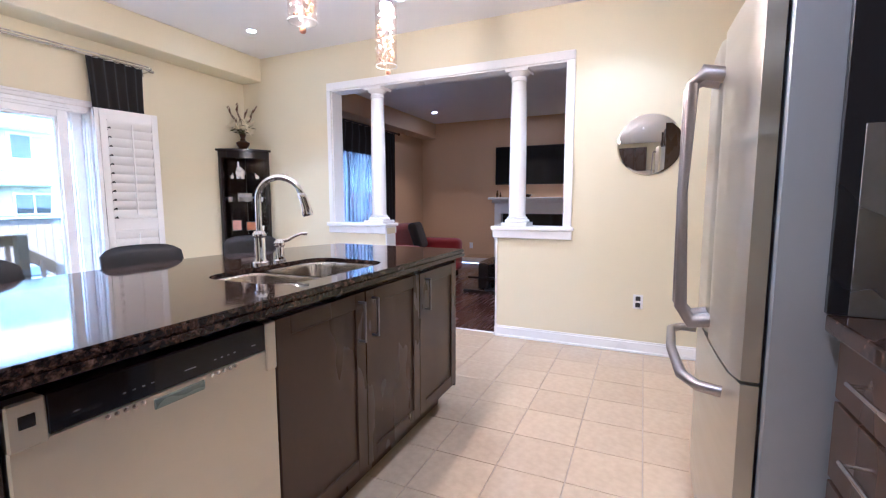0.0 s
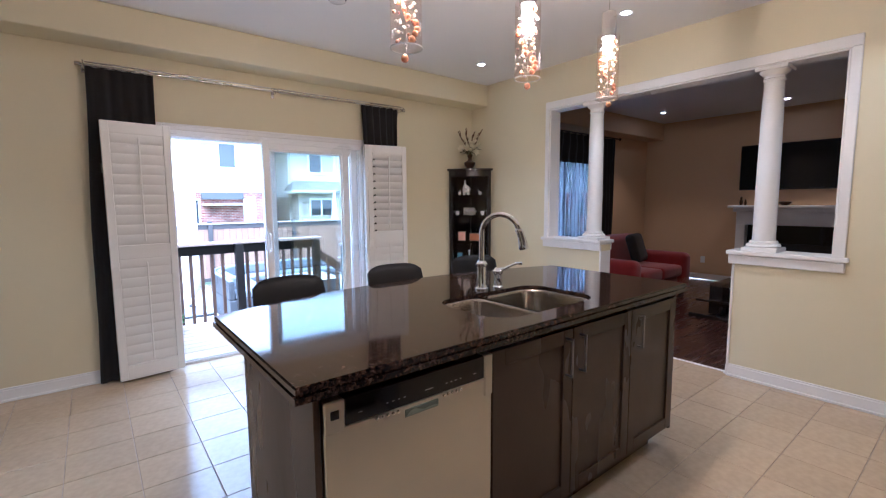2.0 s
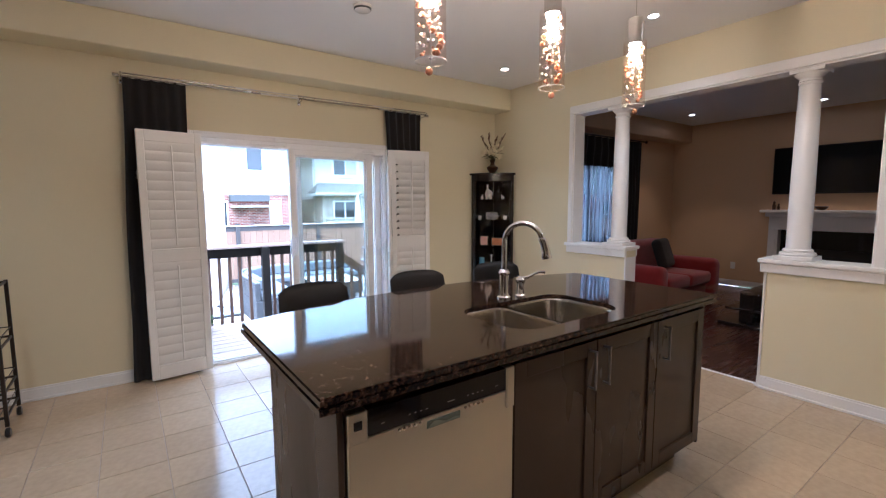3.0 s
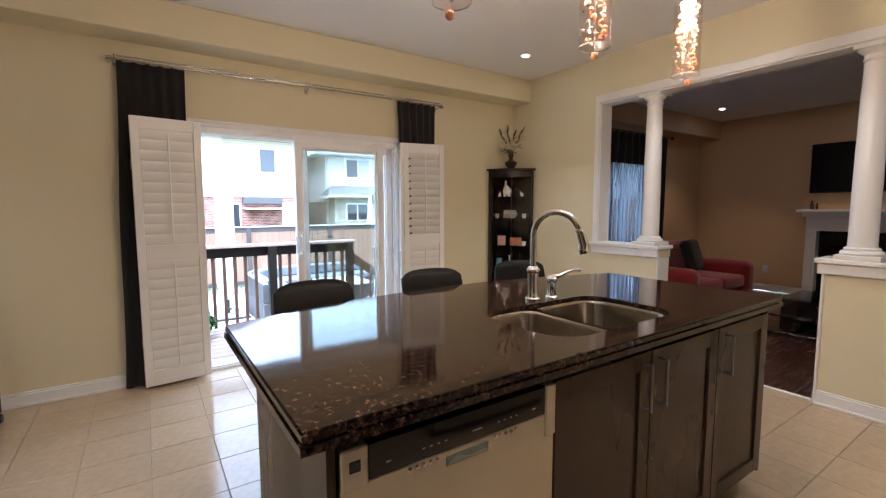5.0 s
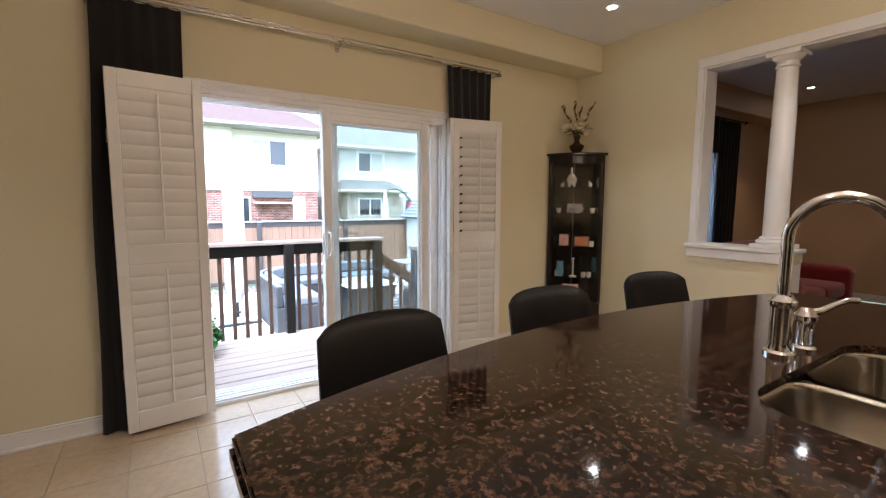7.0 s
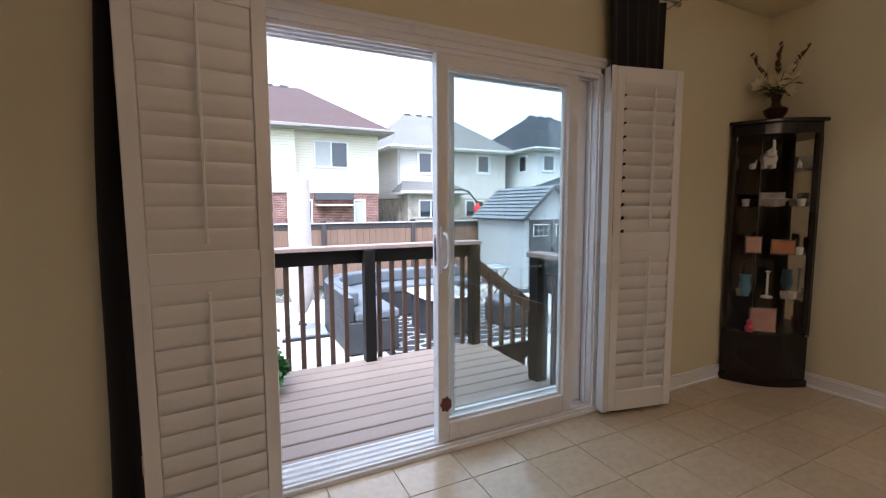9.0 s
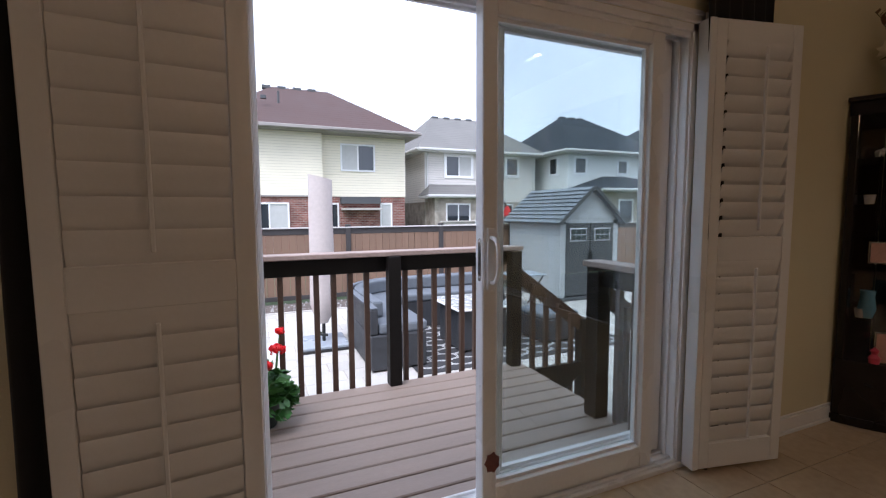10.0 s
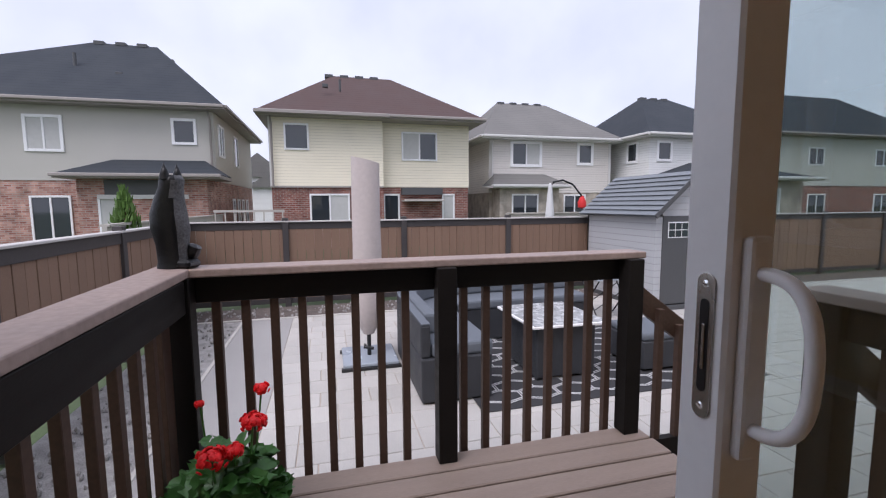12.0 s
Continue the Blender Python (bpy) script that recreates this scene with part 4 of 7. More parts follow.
# ---- curtains and rod ----
def curtain(name, x, y0, y1, z0, z1, folds, mat, depth=0.022, flare=0.0, label="", category="curtain", group="", drop=0.006):
    own = bmesh.new()
    n, h = folds * 8, 10
    front, rear = [], []
    for j in range(h + 1):
        v = j / h
        for side, rows in ((0, front), (1, rear)):
            row = []
            for i in range(n + 1):
                u = i / n
                wob = math.sin(u * folds * 2 * math.pi + 0.6 * math.sin(3 * v + u * 5)) * depth * (0.75 + 0.35 * (1 - v))
                y = y0 + (y1 - y0) * u - flare * (1 - v) * (1 - u) + 0.006 * math.sin(9 * v + 4 * u)
                row.append(own.verts.new((x + wob + side * 0.003, y, z0 + (z1 - z0) * v)))
            rows.append(row)
    for rows, flip in ((front, True), (rear, False)):
        for j in range(h):
            for i in range(n):
                q = [rows[j][i], rows[j][i + 1], rows[j + 1][i + 1], rows[j + 1][i]]
                own.faces.new(q[::-1] if flip else q)
    for i in range(n):
        own.faces.new((front[0][i], front[0][i + 1], rear[0][i + 1], rear[0][i]))
        own.faces.new((front[h][i + 1], front[h][i], rear[h][i], rear[h][i + 1]))
    for j in range(h):
        own.faces.new((front[j][0], front[j + 1][0], rear[j + 1][0], rear[j][0]))
        own.faces.new((front[j + 1][n], front[j][n], rear[j][n], rear[j + 1][n]))
    bmesh.ops.recalc_face_normals(own, faces=own.faces)
    ob = new(name)
    ob.location = (x, (y0 + y1) / 2, z0)
    own.transform(Matrix.Translation((-x, -(y0 + y1) / 2, -z0)))
    part("cloth", smooth(own, 1.2), mat, ob)
    return tagged(ob, label, category, group)


curtain("curtain", -4.215, 1.035, 1.455, 0.012, 2.392, 5, "curtain", depth=0.014, flare=0.07, label="black cloth curtain behind the closed white shutter", group="curtains of the patio door")
curtain("curtain", -4.225, 3.28, 3.72, 0.012, 2.405, 5, "curtain", depth=0.018, flare=-0.1, label="black cloth curtain hanging from the rod beside the corner cabinet", group="curtains of the patio door")
rod = thing("curtain_rod", pose(-4.2, 2.4, 2.4), "brushed nickel double curtain rod above the patio door", "curtain rod")
bm = tube([(0.0, -1.385, 0.0), (0.0, 1.38, 0.012)], 0.009, 12)
part("rod", bm, "nickel", rod)
part("rod", tube([(0.04, -1.36, 0.012), (0.04, 1.35, 0.024)], 0.006, 12), "nickel", rod)
for yy in (-1.37, 0.0, 1.365):
    bm = tube([(-0.088, yy, -0.015), (-0.02, yy, -0.012), (0.045, yy, 0.0), (0.048, yy, 0.02)], 0.005, 8)
    box(-0.09, -0.083, yy - 0.014, yy + 0.014, -0.04, 0.02, 0.003, bm=bm)
    part("bracket", bm, "nickel", rod)
for yy in (-1.4, 1.395):
    part("finial", lathe([(0.0, -0.02), (0.014, -0.018), (0.016, 0.0), (0.014, 0.018), (0.0, 0.02)], 16, m=pose(0, yy, 0.002, 90, 0, 0)), "nickel", rod)

# ---- downlights and smoke detector ----
for group, spots, mat in (("kitchen", POTS, "trim"), ("living", LIVING_POTS, "trim")):
    for px, py in spots:
        # the added lamp at (-3.44, 0.2) gets the same fitting, unseen
        dl = thing("downlight", pose(px, py, CEIL), "round white recessed downlight in the ceiling, lit", "downlight", "ceiling downlights")
        part("ring", lathe([(0.033, 0.0), (0.05, -0.001), (0.052, -0.004), (0.046, -0.007), (0.034, -0.004)], 24), "trim", dl)
        part("bulb", lathe([(0.0, -0.006), (0.033, -0.004), (0.034, 0.0), (0.0, 0.0)], 20), "potglow", dl)
sd = thing("smoke_detector", pose(-2.94, 2.43, CEIL), "white round smoke detector on the ceiling", "smoke detector")
part("body", lathe([(0.0, -0.04), (0.04, -0.04), (0.055, -0.032), (0.06, -0.012), (0.065, -0.01), (0.065, 0.0), (0.0, 0.0)], 28), "porcelain", sd)
part("vent", lathe([(0.057, -0.03), (0.061, -0.024), (0.061, -0.018), (0.057, -0.016)], 28), "shed_door", sd)

# ---- pendants ----
bead = {}
for mat_name in ("crystal", "amber"):
    g = bmesh.new()
    bmesh.ops.create_icosphere(g, subdivisions=2, radius=1)
    bead[mat_name] = mesh_of("bead", smooth(g, 3), mat_name)
r4 = random.Random(21)
for n, py in enumerate((1.885, 2.507, 3.125)):
    pend = thing("pendant_lamp", pose(-1.3, py, 0), "lit clear glass cylinder pendant with amber and crystal beads", "pendant lamp", "pendants over the island")
    part("canopy", lathe([(0.0, CEIL), (0.06, CEIL), (0.06, CEIL - 0.02), (0.05, CEIL - 0.03), (0.0, CEIL - 0.03)], 24), "nickel", pend)
    part("cable", tube([(0, 0, CEIL - 0.02), (0, 0, 2.33)], 0.0018, 6), "nickel", pend)
    part("cap", lathe([(0.0, 2.338), (0.034, 2.338), (0.036, 2.33), (0.036, 2.215), (0.0, 2.215)], 24), "nickel", pend)
    part("pin", tube([(-0.045, 0, 2.31), (0.045, 0, 2.31)], 0.002, 6), "nickel", pend)
    part("shade", lathe([(0.054, 1.915), (0.054, 2.225)], 32), "shade", pend, "clear glass cylinder")
    part("rim", lathe([(0.0525, 1.913), (0.056, 1.913), (0.056, 1.917), (0.0525, 1.917)], 32), "porcelain", pend)
    part("led", lathe([(0.0, 2.212), (0.026, 2.212), (0.026, 2.2), (0.022, 2.185), (0.0, 2.18)], 16), "glow", pend)
    strings = part("strings", tube([(0.0, 0.0, 2.21), (0.0, 0.0, 1.89)], 0.0012, 5), "nickel", pend)
    for k in range(58):
        a = 2.4 * k + r4.uniform(-0.2, 0.2)
        rad = 0.034 + 0.008 * math.sin(k)
        z = 2.19 - 0.265 * k / 58
        big = k % 5 == 0
        b = new("bead", bead["amber" if k % 3 == 0 or big else "crystal"])
        b.parent = strings
        s = r4.uniform(0.010, 0.014) if big else r4.uniform(0.004, 0.0075)
        b.matrix_basis = pose(rad * math.cos(a), rad * math.sin(a), z) @ Matrix.Diagonal((s, s, s, 1))
    b = new("bead", bead["amber"])
    b.parent = strings
    b.matrix_basis = pose(0.01 * (n - 1), 0.0, 1.885) @ Matrix.Diagonal((0.014, 0.014, 0.015, 1))
    lamp = new("pendant_light", bpy.data.lights.new("pendant_light", "POINT"))
    lamp.data.energy, lamp.data.color, lamp.data.shadow_soft_size = 6.5, (1.0, 0.66, 0.38), 0.03
    lamp.location = (-1.3, py, 2.165)

# ---- corner cabinet ----
CX, CY = WX + 0.015, WY - 0.028
cab = thing("corner_display_cabinet", pose(CX, CY, 0), "black wooden corner cabinet with curved glass, full of ornaments", "display cabinet")


def corner_shape(r, bulge=0.055, n=12):
    """From the left wall to the right wall round a bowed front; the corner is the origin, the room lies at +x, -y."""
    pts = [(0, 0), (0, -r)]
    for k in range(1, n):
        t = k / n
        x, y = r * t, -r * (1 - t)
        b = bulge * math.sin(math.pi * t)
        pts.append((x + b, y - b))
    pts.append((r, 0))
    return pts


part("plinth", prism(corner_shape(0.375), 0.0, 0.05, 0.005), "wood_black", cab)
part("base", prism(corner_shape(0.36), 0.05, 0.345), "wood_black", cab)
part("rail", prism(corner_shape(0.368), 0.345, 0.37, 0.004), "wood_black", cab)
part("crown", prism(corner_shape(0.365), 1.70, 1.77), "wood_black", cab)
part("top", prism(corner_shape(0.40), 1.77, 1.795, 0.006), "wood_black", cab)
# same mirror on both walls; the patio wall side is shaded by colour
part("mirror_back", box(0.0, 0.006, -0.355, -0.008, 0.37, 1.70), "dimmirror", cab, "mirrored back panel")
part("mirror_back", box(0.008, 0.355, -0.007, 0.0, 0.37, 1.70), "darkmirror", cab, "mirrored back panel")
for x0, x1, y0, y1 in ((0.006, 0.045, -0.372, -0.335), (0.335, 0.372, -0.045, -0.004)):
    part("stile", box(x0, x1, y0, y1, 0.37, 1.70, 0.004), "wood_black", cab)
own = bmesh.new()
arcp = corner_shape(0.362)[1:]
lo = [own.verts.new((x, y, 0.37)) for x, y in arcp]
hi = [own.verts.new((x, y, 1.70)) for x, y in arcp]
for k in range(len(arcp) - 1):
    own.faces.new((lo[k], lo[k + 1], hi[k + 1], hi[k]))
part("glass_door", smooth(own, 1.5), "clearglass", cab, "curved clear glass door")
for z in (0.60, 0.90, 1.22, 1.47):
    part("shelf", prism(corner_shape(0.345, 0.045), z, z + 0.006), "clearglass", cab, "glass shelf")
part("handle", lathe([(0.0, 0.0), (0.008, 0.004), (0.008, 0.014), (0.0, 0.018)], 10, m=pose(0.36, -0.03, 0.36, 90, 0, 45)), "nickel", cab)


def at_cab(x, y, z, rz=0):
    return pose(CX + x, CY - y, z, 0, 0, rz)


def ornament(name, m, label, category, pieces):
    o = thing(name, m, label, category)
    for pname, bm, mat in pieces:
        part(pname, bm, mat, o)
    return o


def elephant(m, s, label):
    own = lathe([(0.0, -0.05), (0.035, -0.04), (0.045, 0.0), (0.035, 0.04), (0.0, 0.05)], 14, m=pose(0, 0, 0.055, 90, 0, 0) @ Matrix.Identity(4))
    for sx in (-0.02, 0.02):
        for sy in (-0.025, 0.025):
            tube([(sx, sy, 0.05), (sx, sy, 0.0)], 0.012, 8, own)
    lathe([(0.0, -0.03), (0.024, -0.015), (0.026, 0.01), (0.0, 0.03)], 12, own, pose(0, -0.055, 0.085))
    tube([(0, -0.07, 0.085), (0, -0.095, 0.095), (0, -0.1, 0.125), (0, -0.09, 0.15)], 0.008, 8, own)
    own.transform(Matrix.Scale(s, 4))
    return whole("elephant_figurine", own, "porcelain", label, "figurine", m=m)


elephant(at_cab(0.17, 0.23, 1.477, 40), 1.15, "white porcelain elephant figurine on the top glass shelf")
elephant(at_cab(0.1, 0.28, 1.477, 60), 0.4, "small white porcelain elephant on the top glass shelf")
elephant(at_cab(0.3, 0.12, 1.477, 20), 0.4, "small white porcelain elephant on the top glass shelf")


def frame_photo(m, w, h, mat, label):
    o = thing("picture_frame", m, label, "picture frame")
    part("frame", box(-w / 2, w / 2, -0.006, 0.006, 0, h, 0.002), "nickel", o)
    part("print", box(-w / 2 + 0.008, w / 2 - 0.008, -0.008, -0.0062, 0.008, h - 0.008), mat, o)


frame_photo(at_cab(0.19, 0.2, 1.227, 42), 0.15, 0.095, "photo", "silver framed grey photo on a glass shelf")
frame_photo(at_cab(0.13, 0.27, 0.907, 42), 0.1, 0.12, "paper_pink", "framed pink print on a glass shelf")
frame_photo(at_cab(0.26, 0.17, 0.907, 42), 0.14, 0.1, "paper_orange", "framed orange print on a glass shelf")
frame_photo(at_cab(0.2, 0.24, 0.372, 42), 0.16, 0.17, "paper_pink", "framed pale print at the cabinet bottom")
cup = lathe([(0.0, 0.0), (0.018, 0.0), (0.02, 0.004), (0.026, 0.05), (0.024, 0.05), (0.018, 0.008), (0.0, 0.006)], 16)
for k, (x, y, z) in enumerate(((0.08, 0.3, 1.227), (0.31, 0.09, 1.227), (0.07, 0.29, 0.607), (0.3, 0.1, 0.607), (0.27, 0.14, 0.607), (0.32, 0.1, 0.907))):
    c2 = cup.copy()
    whole("glass_cup", c2, "porcelain" if k % 2 else "crystal", "small cup standing on a cabinet shelf", "cup", "cups in the display cabinet", m=at_cab(x, y, z))
cup.free()
whole("glass_bowl", lathe([(0.0, 0.0), (0.03, 0.0), (0.035, 0.01), (0.08, 0.05), (0.078, 0.053), (0.03, 0.014), (0.0, 0.01)], 24), "crystal", "cut crystal bowl on a glass shelf", "bowl", m=at_cab(0.2, 0.18, 1.226))
whole("trophy", lathe([(0.0, 0.0), (0.035, 0.0), (0.035, 0.012), (0.008, 0.02), (0.007, 0.17), (0.02, 0.18), (0.0, 0.19)], 16), "porcelain", "slender white candlestick on the lower shelf", "ornament", m=at_cab(0.2, 0.21, 0.607))
whole("vase", lathe([(0.0, 0.0), (0.025, 0.0), (0.04, 0.05), (0.03, 0.12), (0.035, 0.15), (0.0, 0.15)], 16), "blue", "pale blue glass vase on the lower shelf", "vase", m=at_cab(0.09, 0.27, 0.607))
whole("toy", lathe([(0.0, 0.0), (0.022, 0.0), (0.026, 0.03), (0.012, 0.05), (0.02, 0.07), (0.0, 0.09)], 12), "pink", "small pink figurine at the cabinet bottom", "figurine", m=at_cab(0.15, 0.3, 0.372))

vase = thing("flower_vase", at_cab(0.155, 0.16, 1.796), "dark gold vase with cream silk flowers on the corner cabinet", "vase of flowers")
part("vase", lathe([(0.0, 0.0), (0.035, 0.0), (0.04, 0.012), (0.065, 0.05), (0.07, 0.075), (0.03, 0.1), (0.022, 0.125), (0.035, 0.165), (0.03, 0.165), (0.018, 0.125), (0.0, 0.12)], 24), "goldvase", vase)
r5 = random.Random(8)
own = bmesh.new()
c = own.verts.new((0, 0, 0))
a1, a2, a3 = own.verts.new((0.5, 0.22, 0.12)), own.verts.new((1, 0, -0.05)), own.verts.new((0.5, -0.22, 0.12))
own.faces.new((c, a1, a2))
own.faces.new((c, a2, a3))
petal_me = mesh_of("petal", smooth(own, 2), "petal")
leaf2 = petal_me.copy()
leaf2.materials.clear()
leaf2.materials.append(M["dryleaf"])
dark2 = petal_me.copy()
dark2.materials.clear()
dark2.materials.append(M["twig"])
for k in range(22):
    a, ln, tilt = 2.4 * k, r5.uniform(0.05, 0.17), r5.uniform(0.2, 1.25)
    if k < 4:
        a, ln, tilt = 1.57 * k + 0.5, 0.33, 0.5
    ex, ey, ez = ln * math.sin(tilt) * math.cos(a), ln * math.sin(tilt) * math.sin(a), 0.17 + ln * math.cos(tilt)
    st = part("stem", tube([(0, 0, 0.13), (ex * 0.4, ey * 0.4, 0.15 + (ez - 0.15) * 0.55), (ex, ey, ez)], 0.002, 5), "dryleaf", vase)
    if k < 4:
        for j in range(10):
            b = new("bud", dark2)
            b.parent = st
            t = 0.45 + 0.55 * j / 10
            b.matrix_basis = pose(ex * t, ey * t, 0.15 + (ez - 0.15) * t, 0, -60, 50 * j) @ Matrix.Diagonal((0.045, 0.06, 0.03, 1))
    else:
        for j in range(7):
            b = new("petal", petal_me)
            b.parent = st
            b.matrix_basis = pose(ex, ey, ez, 35 * math.sin(2.4 * k), 65 * math.cos(1.7 * k)) @ pose(0, 0, 0, 0, -28, 51.4 * j) @ Matrix.Diagonal((0.06, 0.085, 0.055, 1))
        for j in range(2):
            b = new("leaf", leaf2)
            b.parent = st
            b.matrix_basis = pose(ex * 0.7, ey * 0.7, 0.15 + (ez - 0.15) * 0.7) @ pose(0, 0, 0, 0, 10, 120 * j + 40 * k) @ Matrix.Diagonal((0.07, 0.06, 0.05, 1))

# ---- wall mirror and outlets ----
mir = thing("wall_mirror", pose(-0.04, WY, 1.655, 90, 0, 0), "round frameless wall mirror on the cream wall", "mirror")
part("backing", lathe([(0.0, 0.0), (0.2, 0.0), (0.2, 0.008), (0.0, 0.008)], 48), "black", mir)
part("glass", lathe([(0.0, 0.014), (0.215, 0.014), (0.23, 0.010), (0.23, 0.008), (0.0, 0.008)], 64), "mirror", mir, "bevelled mirror glass")


def outlet(m, label, dark=True):
    o = thing("wall_outlet", m, label, "wall outlet")
    part("plate", box(-0.036, 0.036, -0.006, 0.0, -0.058, 0.058, 0.002), "trim", o)
    for z in (-0.026, 0.026):
        part("socket", box(-0.018, 0.018, -0.009, -0.005, z - 0.018, z + 0.018, 0.004), "black" if dark else "trim", o)


outlet(pose(-0.07, WY, 0.42), "wall outlet with dark sockets low on the cream wall")
outlet(pose(-3.2, YN, 0.35), "white wall outlet low on the living room wall", False)

# ---- refrigerator ----
fr = thing("refrigerator", pose(0.57, 2.925, 0), "stainless french door refrigerator with bottom freezer and grey sides", "refrigerator")
part("body", box(-0.32, 0.38, -0.455, 0.455, 0.02, 1.76, 0.006), "steel_side", fr)


def bowed_door(y0, y1, z0, z1):
    own = bmesh.new()
    n = 10
    lo, hi = [], []
    prof = [(-0.33, y0), (-0.33, y1)]
    for k in range(n + 1):
        t = k / n
        y = y1 + (y0 - y1) * t
        prof.append((-0.385 - 0.018 * (1 - (y / 0.455) ** 2) + (0.012 if k in (0, n) else 0.0), y))
    lo = [own.verts.new((x, y, z0)) for x, y in prof]
    hi = [own.verts.new((x, y, z1)) for x, y in prof]
    own.faces.new(lo)
    own.faces.new(hi[::-1])
    for k in range(len(prof)):
        j = (k + 1) % len(prof)
        own.faces.new((lo[k], lo[j], hi[j], hi[k]))
    bmesh.ops.recalc_face_normals(own, faces=own.faces)
    return smooth(own, 0.5)


doors = []
for y0, y1 in ((-0.455, -0.003), (0.003, 0.455)):
    doors.append(part("fridge_door", bowed_door(y0, y1, 0.735, 1.775), "steel", fr))
drawer = part("freezer_drawer", bowed_door(-0.455, 0.455, 0.06, 0.725), "steel", fr)
part("grille", box(-0.33, -0.30, -0.45, 0.45, 0.0, 0.055), "black", fr)
part("hinge_cover", box(-0.38, -0.25, -0.45, -0.36, 1.777, 1.80, 0.006), "black", fr)
for d, y in ((doors[0], -0.05), (doors[1], 0.05)):
    bm = tube([(-0.40, y, 1.64), (-0.46, y, 1.655), (-0.495, y, 1.62), (-0.505, y, 1.25), (-0.495, y, 0.84), (-0.46, y, 0.79), (-0.40, y, 0.80)], 0.017, 12, radii=[0.026, 0.027, 0.021, 0.014, 0.021, 0.027, 0.026])
    part("handle", bm, "handlemetal", d, "long brushed bar handle")
part("handle", tube([(-0.40, -0.36, 0.66), (-0.46, -0.35, 0.665), (-0.50, -0.28, 0.67), (-0.515, 0.0, 0.67), (-0.50, 0.28, 0.67), (-0.46, 0.35, 0.665), (-0.40, 0.36, 0.66)], 0.017, 12), "handlemetal", drawer, "long brushed bar handle")
for y0, z0 in ((3.385, 0.0),):
    gable = thing("fridge_gable", pose(0.66, 3.40, 0), "tall espresso panel beside the refrigerator", "cabinet panel")
    part("panel", box(-0.33, 0.35, -0.01, 0.01, 0, 2.35, 0.001), "cabinet", gable)


filler = thing("filler_panel", pose(0.7, 2.457, 0.942), "espresso panel with steel facing between worktop and refrigerator", "cabinet panel")
part("panel", box(-0.34, 0.31, -0.01, 0.009, 0, 1.41, 0.001), "black", filler)
part("steel_facing", box(-0.30, 0.305, -0.014, -0.0105, 0.0, 0.455, 0.001), "backsteel", filler, "brushed stainless facing")

# ---- kitchen run behind the camera ----
def base_unit(y0, y1, drawers, label):
    u = thing("base_cabinet", pose(0.7, (y0 + y1) / 2, 0), label, "kitchen cabinet", "base cabinets")
    w = (y1 - y0) / 2
    part("carcass", box(-0.29, 0.31, -w, w, 0.1, 0.895), "cabinet", u)
    part("toe_kick", box(-0.22, 0.31, -w, w, 0.0, 0.1), "cabinet", u)
    if drawers:
        for z0, z1 in ((0.735, 0.885), (0.53, 0.725), (0.325, 0.52), (0.115, 0.315)):
            d = part("drawer_front", box(-0.31, -0.291, -w + 0.003, w - 0.003, z0, z1, 0.002), "cabinet", u)
            zc = (z0 + z1) / 2 + 0.01
            bm = tube([(-0.31, -0.09, zc), (-0.34, -0.09, zc)], 0.0045, 8)
            tube([(-0.31, 0.09, zc), (-0.34, 0.09, zc)], 0.0045, 8, bm)
            tube([(-0.34, -0.1, zc), (-0.34, 0.1, zc)], 0.0055, 8, bm)
            part("handle", bm, "nickel", d)
    else:
        shaker(u, -w + 0.003, w - 0.003, 0.115, 0.885, -0.291, w - 0.05, out=-1)


for k, (y0, y1) in enumerate(((1.95, 2.45), (1.45, 1.95), (0.65, 1.05), (0.25, 0.65), (-0.2, 0.25))):
    base_unit(y0, y1, k in (0, 1), "espresso drawer unit with slim bar handles" if k < 2 else "espresso base cabinet with a slim bar handle")
for y0, y1 in ((1.05, 2.455), (-0.2, 1.05)):
    ct = thing("kitchen_worktop", pose(0.68, (y0 + y1) / 2, 0.9), "polished brown granite worktop on the base cabinets", "countertop")
    w = (y1 - y0) / 2
    part("slab", box(-0.32, 0.33, -w, w, -0.003, 0.04, 0.006, seg=2), "granite", ct)
    part("upstand", box(0.31, 0.33, -w, w, 0.041, 0.14, 0.003), "granite", ct)
for k, (y0, y1) in enumerate(((1.95, 2.45), (1.45, 1.95), (0.65, 1.05), (0.25, 0.65), (-0.2, 0.25))):
    u = thing("wall_cabinet", pose(0.85, (y0 + y1) / 2, 1.42), "espresso wall cabinet with a shaker door", "kitchen cabinet", "wall cabinets")
    w = (y1 - y0) / 2
    part("carcass", box(-0.16, 0.165, -w, w, 0, 0.93), "cabinet", u)
    shaker(u, -w + 0.003, w - 0.003, 0.003, 0.927, -0.161, -w + 0.05, out=-1)
u = thing("wall_cabinet", pose(0.72, 2.925, 1.86), "espresso cabinet above the refrigerator", "kitchen cabinet")
part("carcass", box(-0.29, 0.29, -0.455, 0.455, 0, 0.49), "cabinet", u)
for y0, y1, hy_ in ((-0.452, -0.002, -0.05), (0.002, 0.452, 0.05)):
    shaker(u, y0, y1, 0.003, 0.487, -0.291, hy_, out=-1)
bs = structure("backsplash", box(XE - 0.008, XE - 0.001, -0.2, 2.455, 1.045, 1.42), "backsteel", "stainless backsplash")
